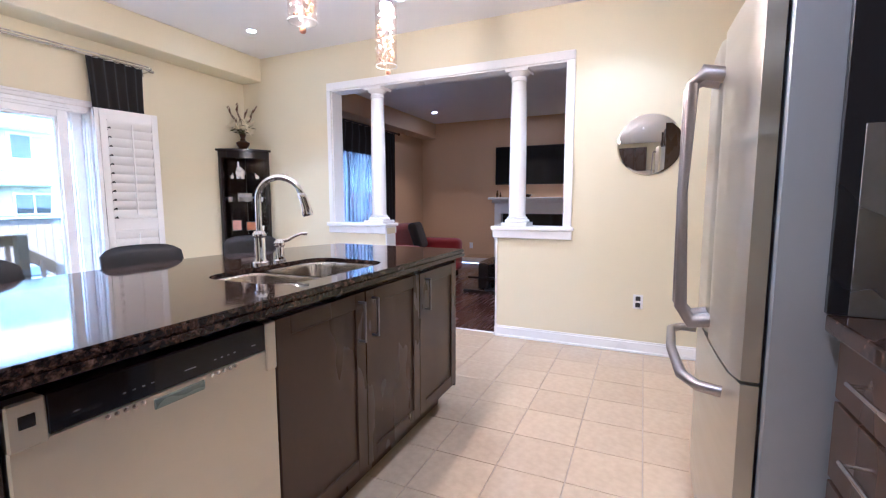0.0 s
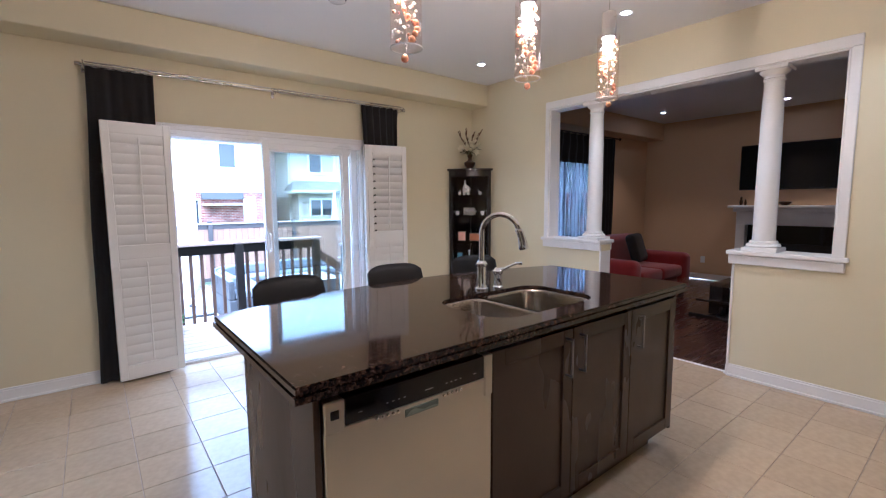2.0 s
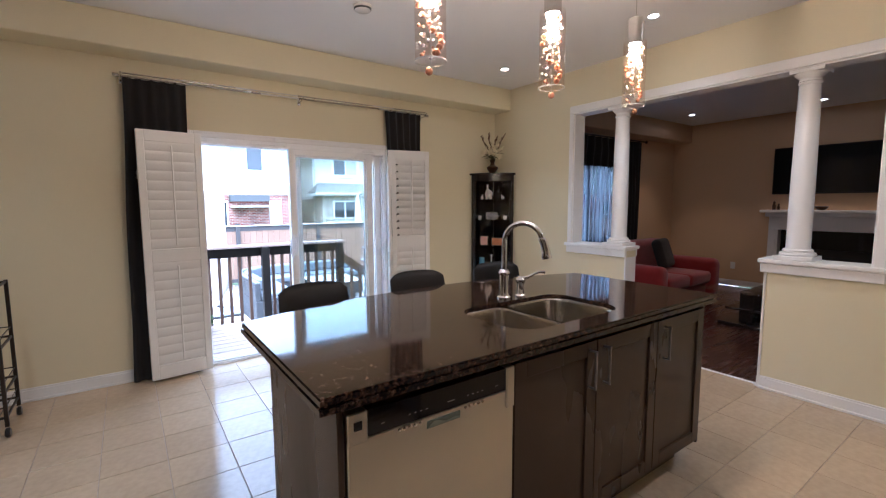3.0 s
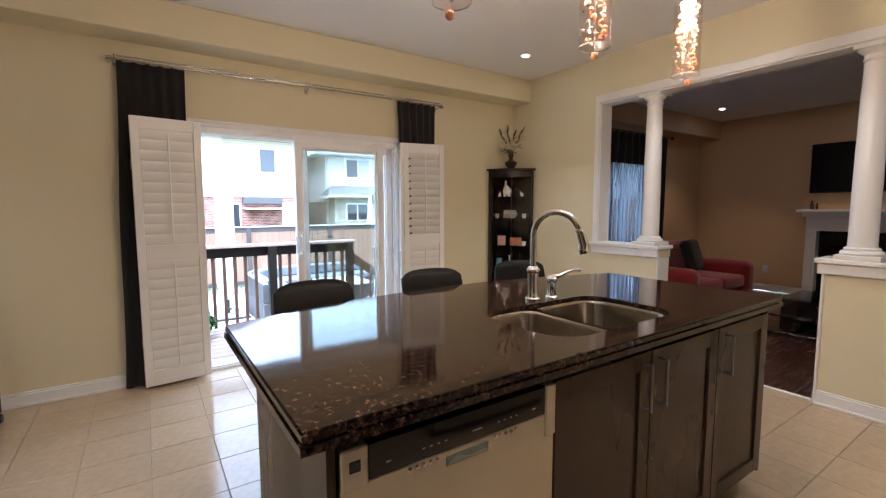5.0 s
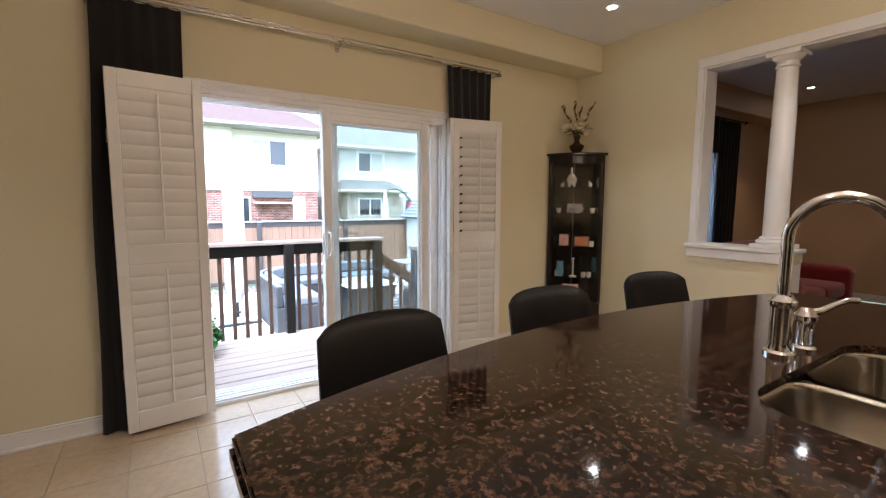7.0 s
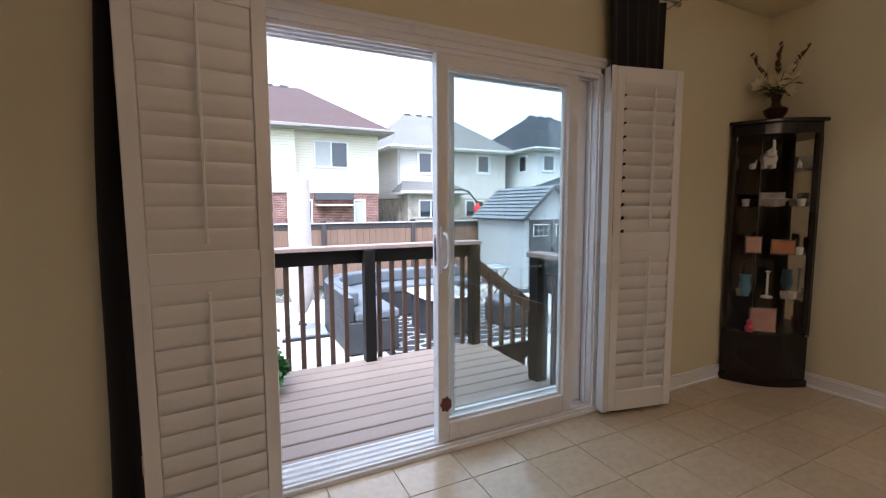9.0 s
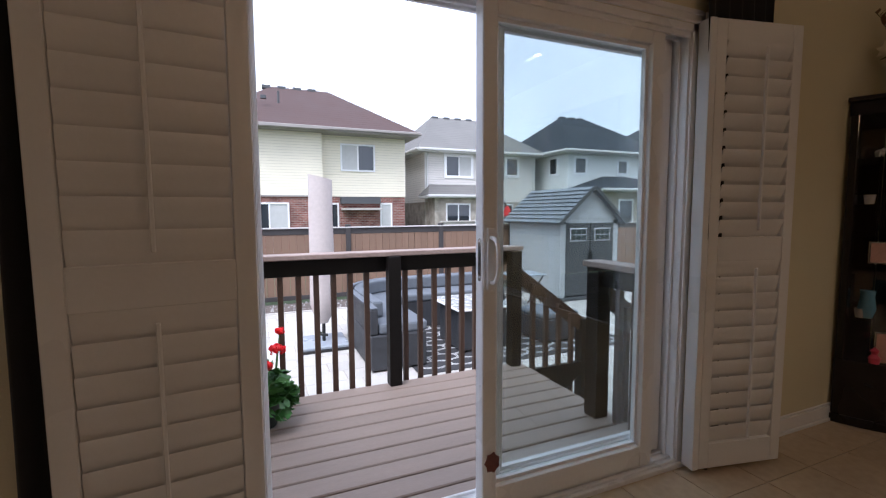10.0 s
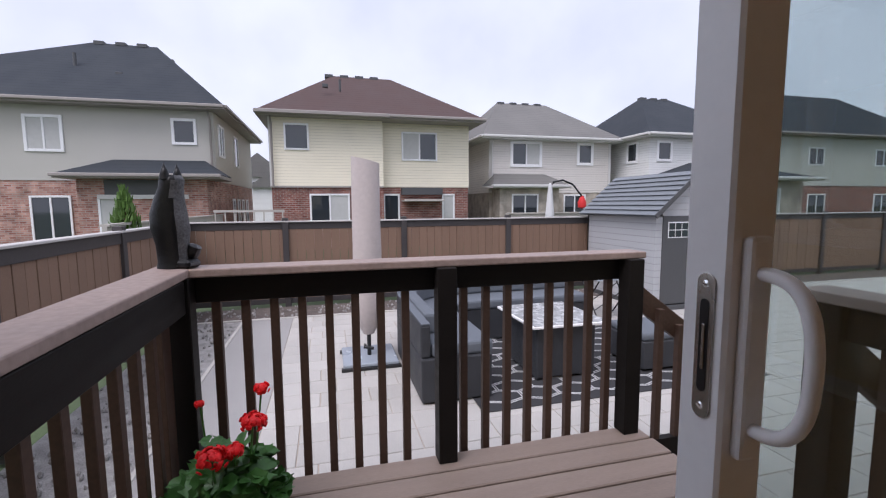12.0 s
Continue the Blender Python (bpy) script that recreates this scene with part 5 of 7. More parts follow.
for k in range(3):
    x0, x1 = -3.2 + 1.0 * k, -2.2 + 1.0 * k
    u = thing("pantry_cabinet", pose((x0 + x1) / 2, YS + 0.3, 0), "tall espresso pantry cabinet on the end wall", "kitchen cabinet", "pantry cabinets")
    part("carcass", box(-0.49, 0.49, -0.295, 0.28, 0.1, 2.3), "cabinet", u)
    part("toe_kick", box(-0.49, 0.49, -0.29, 0.22, 0.0, 0.1), "cabinet", u)
    for s_, a_, b_ in ((-1, -0.487, -0.003), (1, 0.003, 0.487)):
        part("cabinet_door", box(a_, b_, 0.281, 0.3, 0.11, 2.29, 0.003), "cabinet", u)

# ---- baker's rack ----
rack = thing("bakers_rack", pose(-3.86, -0.02, 0), "dark bronze iron rolling rack with wire shelves against the wall", "shelf rack")
for sx in (-0.18, 0.18):
    for sy in (-0.34, 0.34):
        pstr = part("post", box(sx - 0.01, sx + 0.01, sy - 0.01, sy + 0.01, 0.07, 0.94, 0.002), "iron", rack)
        part("wheel", lathe([(0.0, -0.012), (0.025, -0.012), (0.03, -0.006), (0.03, 0.006), (0.025, 0.012), (0.0, 0.012)], 16, m=pose(sx, sy, 0.031, 90, 0, 0)), "black", pstr)
wire = mesh_of("wire", tube([(-0.18, 0, 0), (0.18, 0, 0)], 0.0025, 5), "iron")
for z in (0.12, 0.27, 0.55, 0.92):
    bm = box(-0.18, 0.18, -0.345, -0.335, z, z + 0.014)
    box(-0.18, 0.18, 0.335, 0.345, z, z + 0.014, bm=bm)
    box(-0.185, -0.175, -0.34, 0.34, z, z + 0.014, bm=bm)
    box(0.175, 0.185, -0.34, 0.34, z, z + 0.014, bm=bm)
    shelf = part("shelf", bm, "iron", rack)
    for k in range(11):
        share("wire", wire, shelf, (0, -0.3 + 0.06 * k, z + 0.006))
    if z < 0.9:
        part("guard_rail", tube([(0.18, -0.34, z + 0.07), (0.18, 0.34, z + 0.07), (-0.18, 0.34, z + 0.07), (-0.18, -0.34, z + 0.07)], 0.004, 6), "iron", shelf)

# ---- living room ----
tv = thing("television", pose(-1.98, YN, 1.9), "large flat black television on the wall above the mantel", "television")
part("bracket", box(-0.2, 0.2, -0.05, 0.0, -0.15, 0.15), "black", tv)
part("body", box(-0.70, 0.62, -0.085, -0.05, -0.355, 0.355, 0.006), "black", tv)
part("screen", box(-0.685, 0.605, -0.0875, -0.0845, -0.335, 0.343, 0.001), "tvblack", tv)

fp = thing("fireplace", pose(-1.72, YN, 0), "white fireplace surround with mantel and black firebox", "fireplace")
part("mantel", box(-1.02, 1.02, -0.36, 0.0, 1.265, 1.305, 0.01, seg=2), "trim", fp)
bm = box(-0.96, 0.96, -0.30, 0.0, 1.20, 1.265, 0.012, seg=2)
part("moulding", bm, "trim", fp)
part("frieze", box(-0.92, 0.92, -0.25, 0.0, 1.0, 1.2, 0.004), "trim", fp)
for sx in (-1, 1):
    lg = part("leg", box(sx * 0.92 - (0.0 if sx < 0 else 0.13), sx * 0.92 + (0.13 if sx < 0 else 0.0), -0.25, 0.0, 0.0, 1.0, 0.004), "trim", fp)
    part("panel_moulding", box(sx * 0.855 - 0.035, sx * 0.855 + 0.035, -0.262, -0.25, 0.18, 0.9, 0.005), "trim", lg)
part("surround", box(-0.79, 0.79, -0.12, 0.0, 0.0, 1.0, 0.003), "blackgloss", fp)
part("firebox", box(-0.5, 0.5, -0.135, -0.121, 0.08, 0.72, 0.003), "blackbrick", fp)
part("hearth", box(-0.95, 0.95, -0.62, -0.26, -0.012, 0.03, 0.006), "blackgloss", fp)
for k, (x, s, mt, nm) in enumerate(((-0.88, 0.7, "goldvase", "small brown figurine at the mantel end"), (-0.82, 0.5, "goldvase", "small brown figurine at the mantel end"))):
    whole("figurine", lathe([(0.0, 0.0), (0.035, 0.0), (0.03, 0.03), (0.04, 0.08), (0.02, 0.13), (0.028, 0.17), (0.0, 0.2)], 14), mt, nm, "figurine", m=pose(-1.72 + x, YN - 0.2, 1.306) @ Matrix.Diagonal((s, s, s, 1)))
whole("dark_bowl", lathe([(0.0, 0.0), (0.04, 0.0), (0.09, 0.05), (0.06, 0.06), (0.0, 0.05)], 18), "goldvase", "dark rounded ornament on the white mantel", "ornament", m=pose(-2.02, YN - 0.2, 1.306))

sofa_r = thing("red_sofa", pose(-3.4, 7.15, 0), "red upholstered sofa on dark hardwood under the window", "sofa")


def soft(x0, x1, y0, y1, z0, z1, r=0.06):
    return smooth(box(x0, x1, y0, y1, z0, z1, r, seg=4), 1.3)


part("base", soft(-0.45, 0.5, -0.82, 0.82, 0.08, 0.28, 0.03), "red", sofa_r)
part("backrest", soft(-0.5, -0.2, -0.85, 0.85, 0.1, 0.86, 0.1), "red", sofa_r)
part("armrest", soft(-0.45, 0.6, 0.6, 0.85, 0.08, 0.62, 0.09), "red", sofa_r)
part("armrest", soft(-0.45, 0.6, -0.85, -0.6, 0.08, 0.62, 0.09), "red", sofa_r)
for y0, y1 in ((-0.6, 0.0), (0.0, 0.6)):
    part("seat_cushion", soft(-0.22, 0.58, y0 + 0.005, y1 - 0.005, 0.28, 0.45, 0.05), "red", sofa_r)
for sx in (-0.4, 0.5):
    for sy in (-0.75, 0.75):
        part("foot", box(sx - 0.03, sx + 0.03, sy - 0.03, sy + 0.03, -0.012, 0.09), "wood_black", sofa_r)
pil = soft(-0.07, 0.07, -0.24, 0.24, -0.22, 0.22, 0.065)
whole("throw_pillow", pil, "curtain", "black square cushion leaning on the red sofa", "cushion", m=pose(-3.38, 7.45, 0.68, 0, -18, 12))

ctb = thing("coffee_table", pose(-2.0, 7.0, -0.012), "glass topped coffee table with a black pedestal on hardwood", "coffee table")
part("tabletop", box(-0.45, 0.45, -0.5, 0.5, 0.42, 0.432, 0.003), "clearglass", ctb, "clear glass tabletop")
part("pedestal", box(-0.07, 0.07, -0.3, 0.3, 0.06, 0.42, 0.004), "wood_black", ctb)
part("lower_shelf", box(-0.2, 0.2, -0.35, 0.35, 0.2, 0.225, 0.004), "wood_black", ctb)
part("base", box(-0.26, 0.26, -0.38, 0.38, 0.0, 0.05, 0.006), "wood_black", ctb)

win = thing("window_1", pose(WX, (L0 + L1) / 2, 0), "white framed living room window behind sheer curtains", "window", kind="structure")
bm = box(-0.13, -0.06, -(L1 - L0) / 2, -(L1 - L0) / 2 + 0.06, LZ0, LZ1)
box(-0.13, -0.06, (L1 - L0) / 2 - 0.06, (L1 - L0) / 2, LZ0, LZ1, bm=bm)
box(-0.13, -0.06, -(L1 - L0) / 2, (L1 - L0) / 2, LZ0, LZ0 + 0.06, bm=bm)
box(-0.13, -0.06, -(L1 - L0) / 2, (L1 - L0) / 2, LZ1 - 0.06, LZ1, bm=bm)
box(-0.12, -0.07, -0.04, 0.04, LZ0 + 0.06, LZ1 - 0.06, bm=bm)
part("window_frame", bm, "vinyl", win)
part("window_sill", box(-0.05, 0.04, -(L1 - L0) / 2 - 0.05, (L1 - L0) / 2 + 0.05, LZ0 - 0.03, LZ0, 0.005), "trim", win)
for y0, y1 in ((-(L1 - L0) / 2 + 0.06, -0.04), (0.04, (L1 - L0) / 2 - 0.06)):
    g = part("pane", box(-0.1, -0.094, y0, y1, LZ0 + 0.06, LZ1 - 0.06), "glass", win)
    g.visible_shadow = False
curtain("sheer_curtain", WX + 0.07, 6.1, 7.6, 0.02, 2.1, 12, "sheer", depth=0.012, label="white sheer voile curtain over the living room window")
curtain("curtain", WX + 0.13, 7.5, 8.05, 0.02, 2.42, 6, "curtain", depth=0.03, label="black cloth curtain beside the living room window", group="living room curtains")
curtain("curtain", WX + 0.13, 5.7, 6.2, 0.02, 2.42, 6, "curtain", depth=0.03, label="black cloth curtain beside the living room window", group="living room curtains")
curtain("curtain_valance", WX + 0.15, 6.15, 7.55, 1.98, 2.42, 8, "curtain", depth=0.02, label="black cloth valance over the living room window", group="")
lrod = thing("curtain_rod", pose(WX + 0.13, 6.9, 2.44), "dark curtain rod over the living room window", "curtain rod")
part("rod", tube([(0, -1.35, 0), (0, 1.3, 0)], 0.012, 10), "iron", lrod)
part("finial", lathe([(0, -0.03), (0.025, 0.0), (0, 0.03)], 12, m=pose(0, 1.32, 0, 90, 0, 0)), "iron", lrod)
part("bracket", tube([(-0.13, 1.2, 0.0), (0, 1.2, 0.0)], 0.008, 8), "iron", lrod)

# ornament at the foot of the fixed door stile
stick = thing("door_sticker", pose(WX - 0.0188, 2.332, 0.24), "small brown red leaf shaped sticker on the door glass", "sticker")
poly = []
for k in range(14):
    a = 2 * math.pi * k / 14
    r_ = 0.034 * (1.0 if k % 2 else 0.8)
    poly.append((r_ * math.cos(a), r_ * 1.25 * math.sin(a)))
part("leaf", prism(poly, 0.0, 0.004, m=Matrix(((0, 0, 1, 0), (1, 0, 0, 0), (0, 1, 0, 0), (0, 0, 0, 1)))), "crest", stick)

# ---- floor tiles ----
TPX, TPY, TOX, TOY = 0.31, 0.3085, -3.115, 1.103
tile_bed = thing("tile_floor", pose(0, 0, -0.006), "square beige ceramic floor tiles with brown grout", "tile floor", kind="structure")
full = mesh_of("tile", box(0.0022, TPX - 0.0022, 0.0022, TPY - 0.0022, 0, 0.0062, 0.0012), "tile")
others = bmesh.new()
i0, i1 = math.floor((WX - TOX) / TPX), math.ceil((XE - TOX) / TPX)
j0, j1 = math.floor((YS - TOY) / TPY), math.ceil((4.95 - TOY) / TPY)
for j in range(j1 - 1, j0 - 1, -1):
    for i in range(i0, i1):
        x0, y0 = TOX + i * TPX, TOY + j * TPY
        xa, xb, ya, yb = max(x0 + 0.0022, WX), min(x0 + TPX - 0.0022, XE), max(y0 + 0.0022, YS), min(y0 + TPY - 0.0022, 4.95)
        if xb - xa < 0.01 or yb - ya < 0.01:
            continue
        whole_tile = xb - xa > TPX - 0.006 and yb - ya > TPY - 0.006
        if j >= -5:
            if whole_tile:
                share("tile", full, tile_bed, (x0, y0, 0))
            else:
                part("tile", box(xa, xb, ya, yb, 0, 0.0062, 0.001), "tile", tile_bed)
        else:
            box(xa, xb, ya, yb, 0, 0.0062, bm=others)
tagged(part("tile", others, "tile", tile_bed), kind="stuff")

# ---- hardwood boards ----
r6 = random.Random(4)
hw = thing("hardwood_floor", pose(0, 0, -0.012), "dark stained hardwood boards of the living room", "hardwood floor", kind="structure")
y = 4.972
row = 0
while y < YN - 0.02:
    w = 0.083
    x = WX + 0.01
    while x < XE - 0.05:
        ln = min(r6.uniform(0.7, 1.9), XE - x)
        if y < 7.6 and -3.2 < x + ln and x < 0.0:
            part("floorboard", box(x + 0.0008, x + ln - 0.0008, y + 0.0006, y + w - 0.0006, 0, 0.0095, 0.0008), "hardwood", hw)
        x += ln
    y += w
    row += 1

# ---- outdoors: ground ----
GZ = -0.6
structure("ground", box(-240, 120, -160, 200, GZ - 0.4, GZ - 0.03), "grass", "far ground behind the fences")
structure("pavement", box(-11.2, -4.45, 1.34, 22, GZ - 0.06, GZ - 0.008), "grout", "bed under the patio pavers")
structure("path", box(-11.2, -4.45, 0.62, 1.338, GZ - 0.06, GZ - 0.004, 0.004), "pathgrey", "smooth grey concrete path beside the patio")
structure("gravel_bed", box(-11.2, -4.45, -0.3, 0.6, GZ - 0.06, GZ - 0.01), "gravel", "grey gravel strip along the fence")
structure("garden_bed", box(-12.0, -11.24, -0.3, 30, GZ - 0.06, GZ + 0.005), "soil", "dark mulch bed along the back fence")
structure("kerb", box(-11.24, -11.18, -0.3, 30, GZ - 0.06, GZ + 0.01, 0.004), "paver", "pale edging stone along the garden bed")
structure("kerb", box(-11.2, -4.45, 0.585, 0.625, GZ - 0.06, GZ + 0.008, 0.004), "paver", "pale edging stone along the gravel")
rnd = random.Random(5)
stone = bmesh.new()
for i in range(900):
    x, y = (rnd.uniform(-12.0, -11.27), rnd.uniform(-0.2, 8)) if i % 2 else (rnd.uniform(-11.1, -5.2), rnd.uniform(-0.28, 0.56))
    s = rnd.uniform(0.012, 0.035)
    g = bmesh.new()
    bmesh.ops.create_icosphere(g, subdivisions=1, radius=s)
    g.transform(pose(x, y, GZ + s * 0.3, rnd.uniform(0, 90), rnd.uniform(0, 90)) @ Matrix.Diagonal((1, 0.8, 0.5, 1)))
    me_s = bpy.data.meshes.new("scratch")
    g.to_mesh(me_s)
    g.free()
    stone.from_mesh(me_s)
    bpy.data.meshes.remove(me_s)
tagged(part("gravel", stone, "gravel", None), "loose grey stones along the fences", "gravel", kind="stuff")

# ---- deck ----
DZ = -0.055
deck = thing("deck", pose(-5.2, 2.36, DZ), "brown stained wooden deck outside the patio door", "deck", kind="structure")
part("rim", box(-0.745, 0.74, -1.14, 1.15, -0.3, -0.042), "rail", deck)
board = mesh_of("deck_board", box(-0.0665, 0.0665, -1.15, 1.16, -0.036, 0.0, 0.006), "deck")
for k in range(10):
    share("deck_board", board, deck, (-0.695 + 0.1445 * k, rnd.uniform(-0.004, 0.004), rnd.uniform(-0.0015, 0.0015)))
for k in range(2):
    st = structure("step", box(-5.86, -4.98, 3.52 + 0.28 * k, 3.80 + 0.28 * k, DZ - 0.18 * (k + 1) - 0.04, DZ - 0.18 * (k + 1), 0.004), "deck", "brown wooden stair tread")
bm = prism([(0, 0), (0.62, 0), (0.62, -0.08), (0.0, -0.5)], 0, 0.04, m=Matrix(((0, 0, 1, -5.9), (1, 0, 0, 3.5), (0, 1, 0, -0.1), (0, 0, 0, 1))))
structure("stair_stringer", bm, "rail", "dark wooden stair side board")


def post(parent, x, y, z0, z1, name="post", mat="rail", s=0.045):
    return part(name, box(x - s, x + s, y - s, y + s, z0, z1, 0.004), mat, parent)


rail_front = thing("deck_railing", pose(-5.92, 2.4, DZ), "dark stained wooden railing with square balusters facing the patio", "railing", "railings of the deck")
for y in (1.318, 2.425, 3.435):
    post(rail_front, 0.0, y - 2.4, 0.0, 0.94)
part("top_rail", box(-0.09, -0.052, -1.16, 1.08, 0.825, 0.935, 0.003), "rail", rail_front)
part("cap", box(-0.135, 0.012, -1.18, 1.115, 0.94, 0.975, 0.006, seg=2), "railcap", rail_front, "worn paler cap board")
bal = mesh_of("baluster", box(-0.018, 0.018, -0.018, 0.018, -0.2, 0.9, 0.002), "railbrown")
for y in [1.43 + 0.117 * k for k in range(9)] + [2.54 + 0.117 * k for k in range(8)]:
    if abs(y - 2.425) > 0.06:
        share("baluster", bal, rail_front, (-0.071 - 0.018 - 0.001, y - 2.4, 0))
rail_left = thing("deck_railing", pose(-5.2, 1.27, DZ), "dark wooden railing with brown balusters running to the house", "railing", "railings of the deck")
part("top_rail", box(-0.66, 0.74, 0.045, 0.083, 0.805, 0.937, 0.003), "rail", rail_left)
part("cap", box(-0.855, 0.74, -0.075, 0.088, 0.941, 0.976, 0.006, seg=2), "railcap", rail_left, "worn paler cap board")
post(rail_left, 0.69, 0.03, 0.0, 0.94)
wide = mesh_of("baluster", box(-0.045, 0.045, -0.015, 0.015, -0.2, 0.9, 0.003), "railbrown")
share("baluster", wide, rail_left, (-0.60, 0.012, 0))
balw = mesh_of("baluster", box(-0.018, 0.018, -0.014, 0.014, -0.2, 0.9, 0.002), "railbrown")
for k in range(9):
    share("baluster", balw, rail_left, (-0.475 + 0.138 * k, 0.018, 0))
short = thing("deck_railing", pose(-4.95, 3.42, DZ), "short dark wooden railing between the stair newel and the house", "railing", "railings of the deck")
post(short, 0.0, 0.0, 0.0, 0.92, s=0.05)
part("cap", box(-0.08, 0.49, -0.06, 0.08, 0.92, 0.955, 0.005, seg=2), "railcap", short, "worn paler cap board")
part("top_rail", box(0.05, 0.49, -0.02, 0.02, 0.81, 0.92, 0.003), "rail", short)
for k in range(3):
    share("baluster", bal, short, (0.13 + 0.12 * k, 0.04, 0))


def stair_rail(x, label):
    s = thing("stair_railing", pose(x, 3.48, DZ), label, "stair railing", "railings of the stairs")
    m = Matrix.Translation((0, 0.0, 0.80)) @ pose(0, 0, 0, -36, 0, 0)
    bm = box(-0.02, 0.02, 0.0, 0.95, -0.11, 0.0, 0.003, m=m)
    part("handrail", bm, "railbrown", s)
    post(s, 0.0, 0.66, -0.545, 0.32)
    for k in range(4):
        y = 0.11 + 0.13 * k
        part("baluster", box(0.02, 0.055, y - 0.018, y + 0.018, -0.3 - 0.5 * y, 0.75 - 0.73 * y, 0.002), "railbrown", s)
    return s


stair_rail(-5.92, "brown wooden stair handrail sloping from the deck corner")
stair_rail(-4.93, "brown wooden stair handrail sloping down beside the house")

# ---- fences ----
def fence(name, length, m, label, posts, cap="fencecap"):
    f = thing(name, m, label, "fence", "yard fences", "structure")
    part("rail", box(-0.03, 0.02, 0, length, 1.36, 1.48, 0.004), "fencedark", f)
    part("cap", box(-0.06, 0.06, 0, length, 1.481, 1.505, 0.004), cap, f)
    part("rail", box(-0.03, 0.02, 0, length, 0.06, 0.15, 0.004), "fencedark", f)
    brd = mesh_of("fence_board", box(-0.012, 0.010, 0.0, 0.138, 0.15, 1.37, 0.003), "fence")
    k = 0
    while 0.145 * (k + 1) < length and k < 95:
        share("fence_board", brd, f, (0.004 * (k % 2), 0.145 * k, 0))
        k += 1
    if 0.145 * (k + 1) < length:
        bm = bmesh.new()
        while 0.145 * (k + 1) < length:
            box(-0.012, 0.010, 0.145 * k, 0.145 * k + 0.138, 0.15, 1.37, bm=bm)
            k += 1
        tagged(part("fence_board", bm, "fence", f), kind="stuff")
    for y in posts:
        part("post", box(-0.05, 0.055, y - 0.05, y + 0.05, 0, 1.555, 0.006), "fencedark", f)
    return f


fence("fence_back", 34.0, pose(-12.05, -0.35, GZ), "brown board fence with dark rails and posts behind the patio", [1.55 + 2.07 * k for k in range(16)])
fence("fence_side", 9.0, pose(-12.05, -0.35, GZ, 0, 0, -90), "brown board fence with dark posts beside the gravel strip", [0.06, 2.4, 4.47, 6.5])

# ---- neighbouring houses ----


def house_window(h, y0, y1, z0, z1, x=0.0, panes=2, glassmat="housepane", side=None, trim=0.07):
    """side: None on the front (facing +x); otherwise the x centre of a window on a wall that faces +y or -y, y0 and y1 then lie along x."""
    w = part("window", bmesh.new(), "whiteframe", h)
    bm = box(0, 0.05, y0 - trim, y0, z0 - trim, z1 + trim, 0.005)
    box(0, 0.05, y1, y1 + trim, z0 - trim, z1 + trim, 0.005, bm=bm)
    box(0, 0.05, y0, y1, z0 - trim, z0, 0.005, bm=bm)
    box(0, 0.05, y0, y1, z1, z1 + trim, 0.005, bm=bm)
    step = (y1 - y0) / panes
    for k in range(1, panes):
        box(0, 0.045, y0 + step * k - 0.03, y0 + step * k + 0.03, z0, z1, bm=bm)
    pm = []
    for k in range(panes):
        a, b = y0 + step * k + (0.03 if k else 0), y0 + step * (k + 1) - (0.03 if k < panes - 1 else 0)
        pm.append(("pane", box(0.0, 0.018, a, b, z0, z1), glassmat if isinstance(glassmat, str) else glassmat[k]))
    m = pose(x, 0, 0) if side is None else side
    bm.transform(m)
    bm.to_mesh(w.data)
    bm.free()
    for n, g, mm in pm:
        g.transform(m)
        part(n, g, mm, w)
    return w


def hip_roof(h, x0, x1, y0, y1, z0, ra, rb, rx, rz, mat, gutter="gutter"):
    """Eaves rectangle, ridge from (rx, ra) to (rx, rb) at height rz."""
    bm = bmesh.new()
    lo = [bm.verts.new(p) for p in ((x0, y0, z0), (x1, y0, z0), (x1, y1, z0), (x0, y1, z0))]
    r0, r1 = bm.verts.new((rx, ra, rz)), bm.verts.new((rx, rb, rz))
    bm.faces.new((lo[0], lo[1], r0))
    bm.faces.new((lo[1], lo[2], r1, r0))
    bm.faces.new((lo[2], lo[3], r1))
    bm.faces.new((lo[3], lo[0], r0, r1))
    bm.faces.new(lo[::-1])
    bmesh.ops.recalc_face_normals(bm, faces=bm.faces)
    roof = part("roof", bm, mat, h)
    g = box(x0, x1, y0, y1, z0 - 0.16, z0 - 0.03, 0.01)
    box(x1 - 0.02, x1 + 0.1, y0, y1, z0 - 0.1, z0 + 0.015, 0.02, bm=g)
    box(x0, x1, y0 - 0.1, y0 + 0.02, z0 - 0.1, z0 + 0.015, 0.02, bm=g)
    box(x0, x1, y1 - 0.02, y1 + 0.1, z0 - 0.1, z0 + 0.015, 0.02, bm=g)
    part("gutter", g, gutter, roof)
    return roof


def vents(roof, spots):
    for x, y, z, s in spots:
        part("vent", box(x - 0.16 * s, x + 0.16 * s, y - 0.19 * s, y + 0.19 * s, z - 0.12, z + 0.035 * s, 0.01), "shed_door", roof)


def downpipe(h, x, y, z0, z1, mat="gutter"):
    part("downpipe", tube([(x + 0.35, y, z1), (x + 0.08, y, z1 - 0.35), (x + 0.08, y, z0)], 0.045, 8), mat, h)


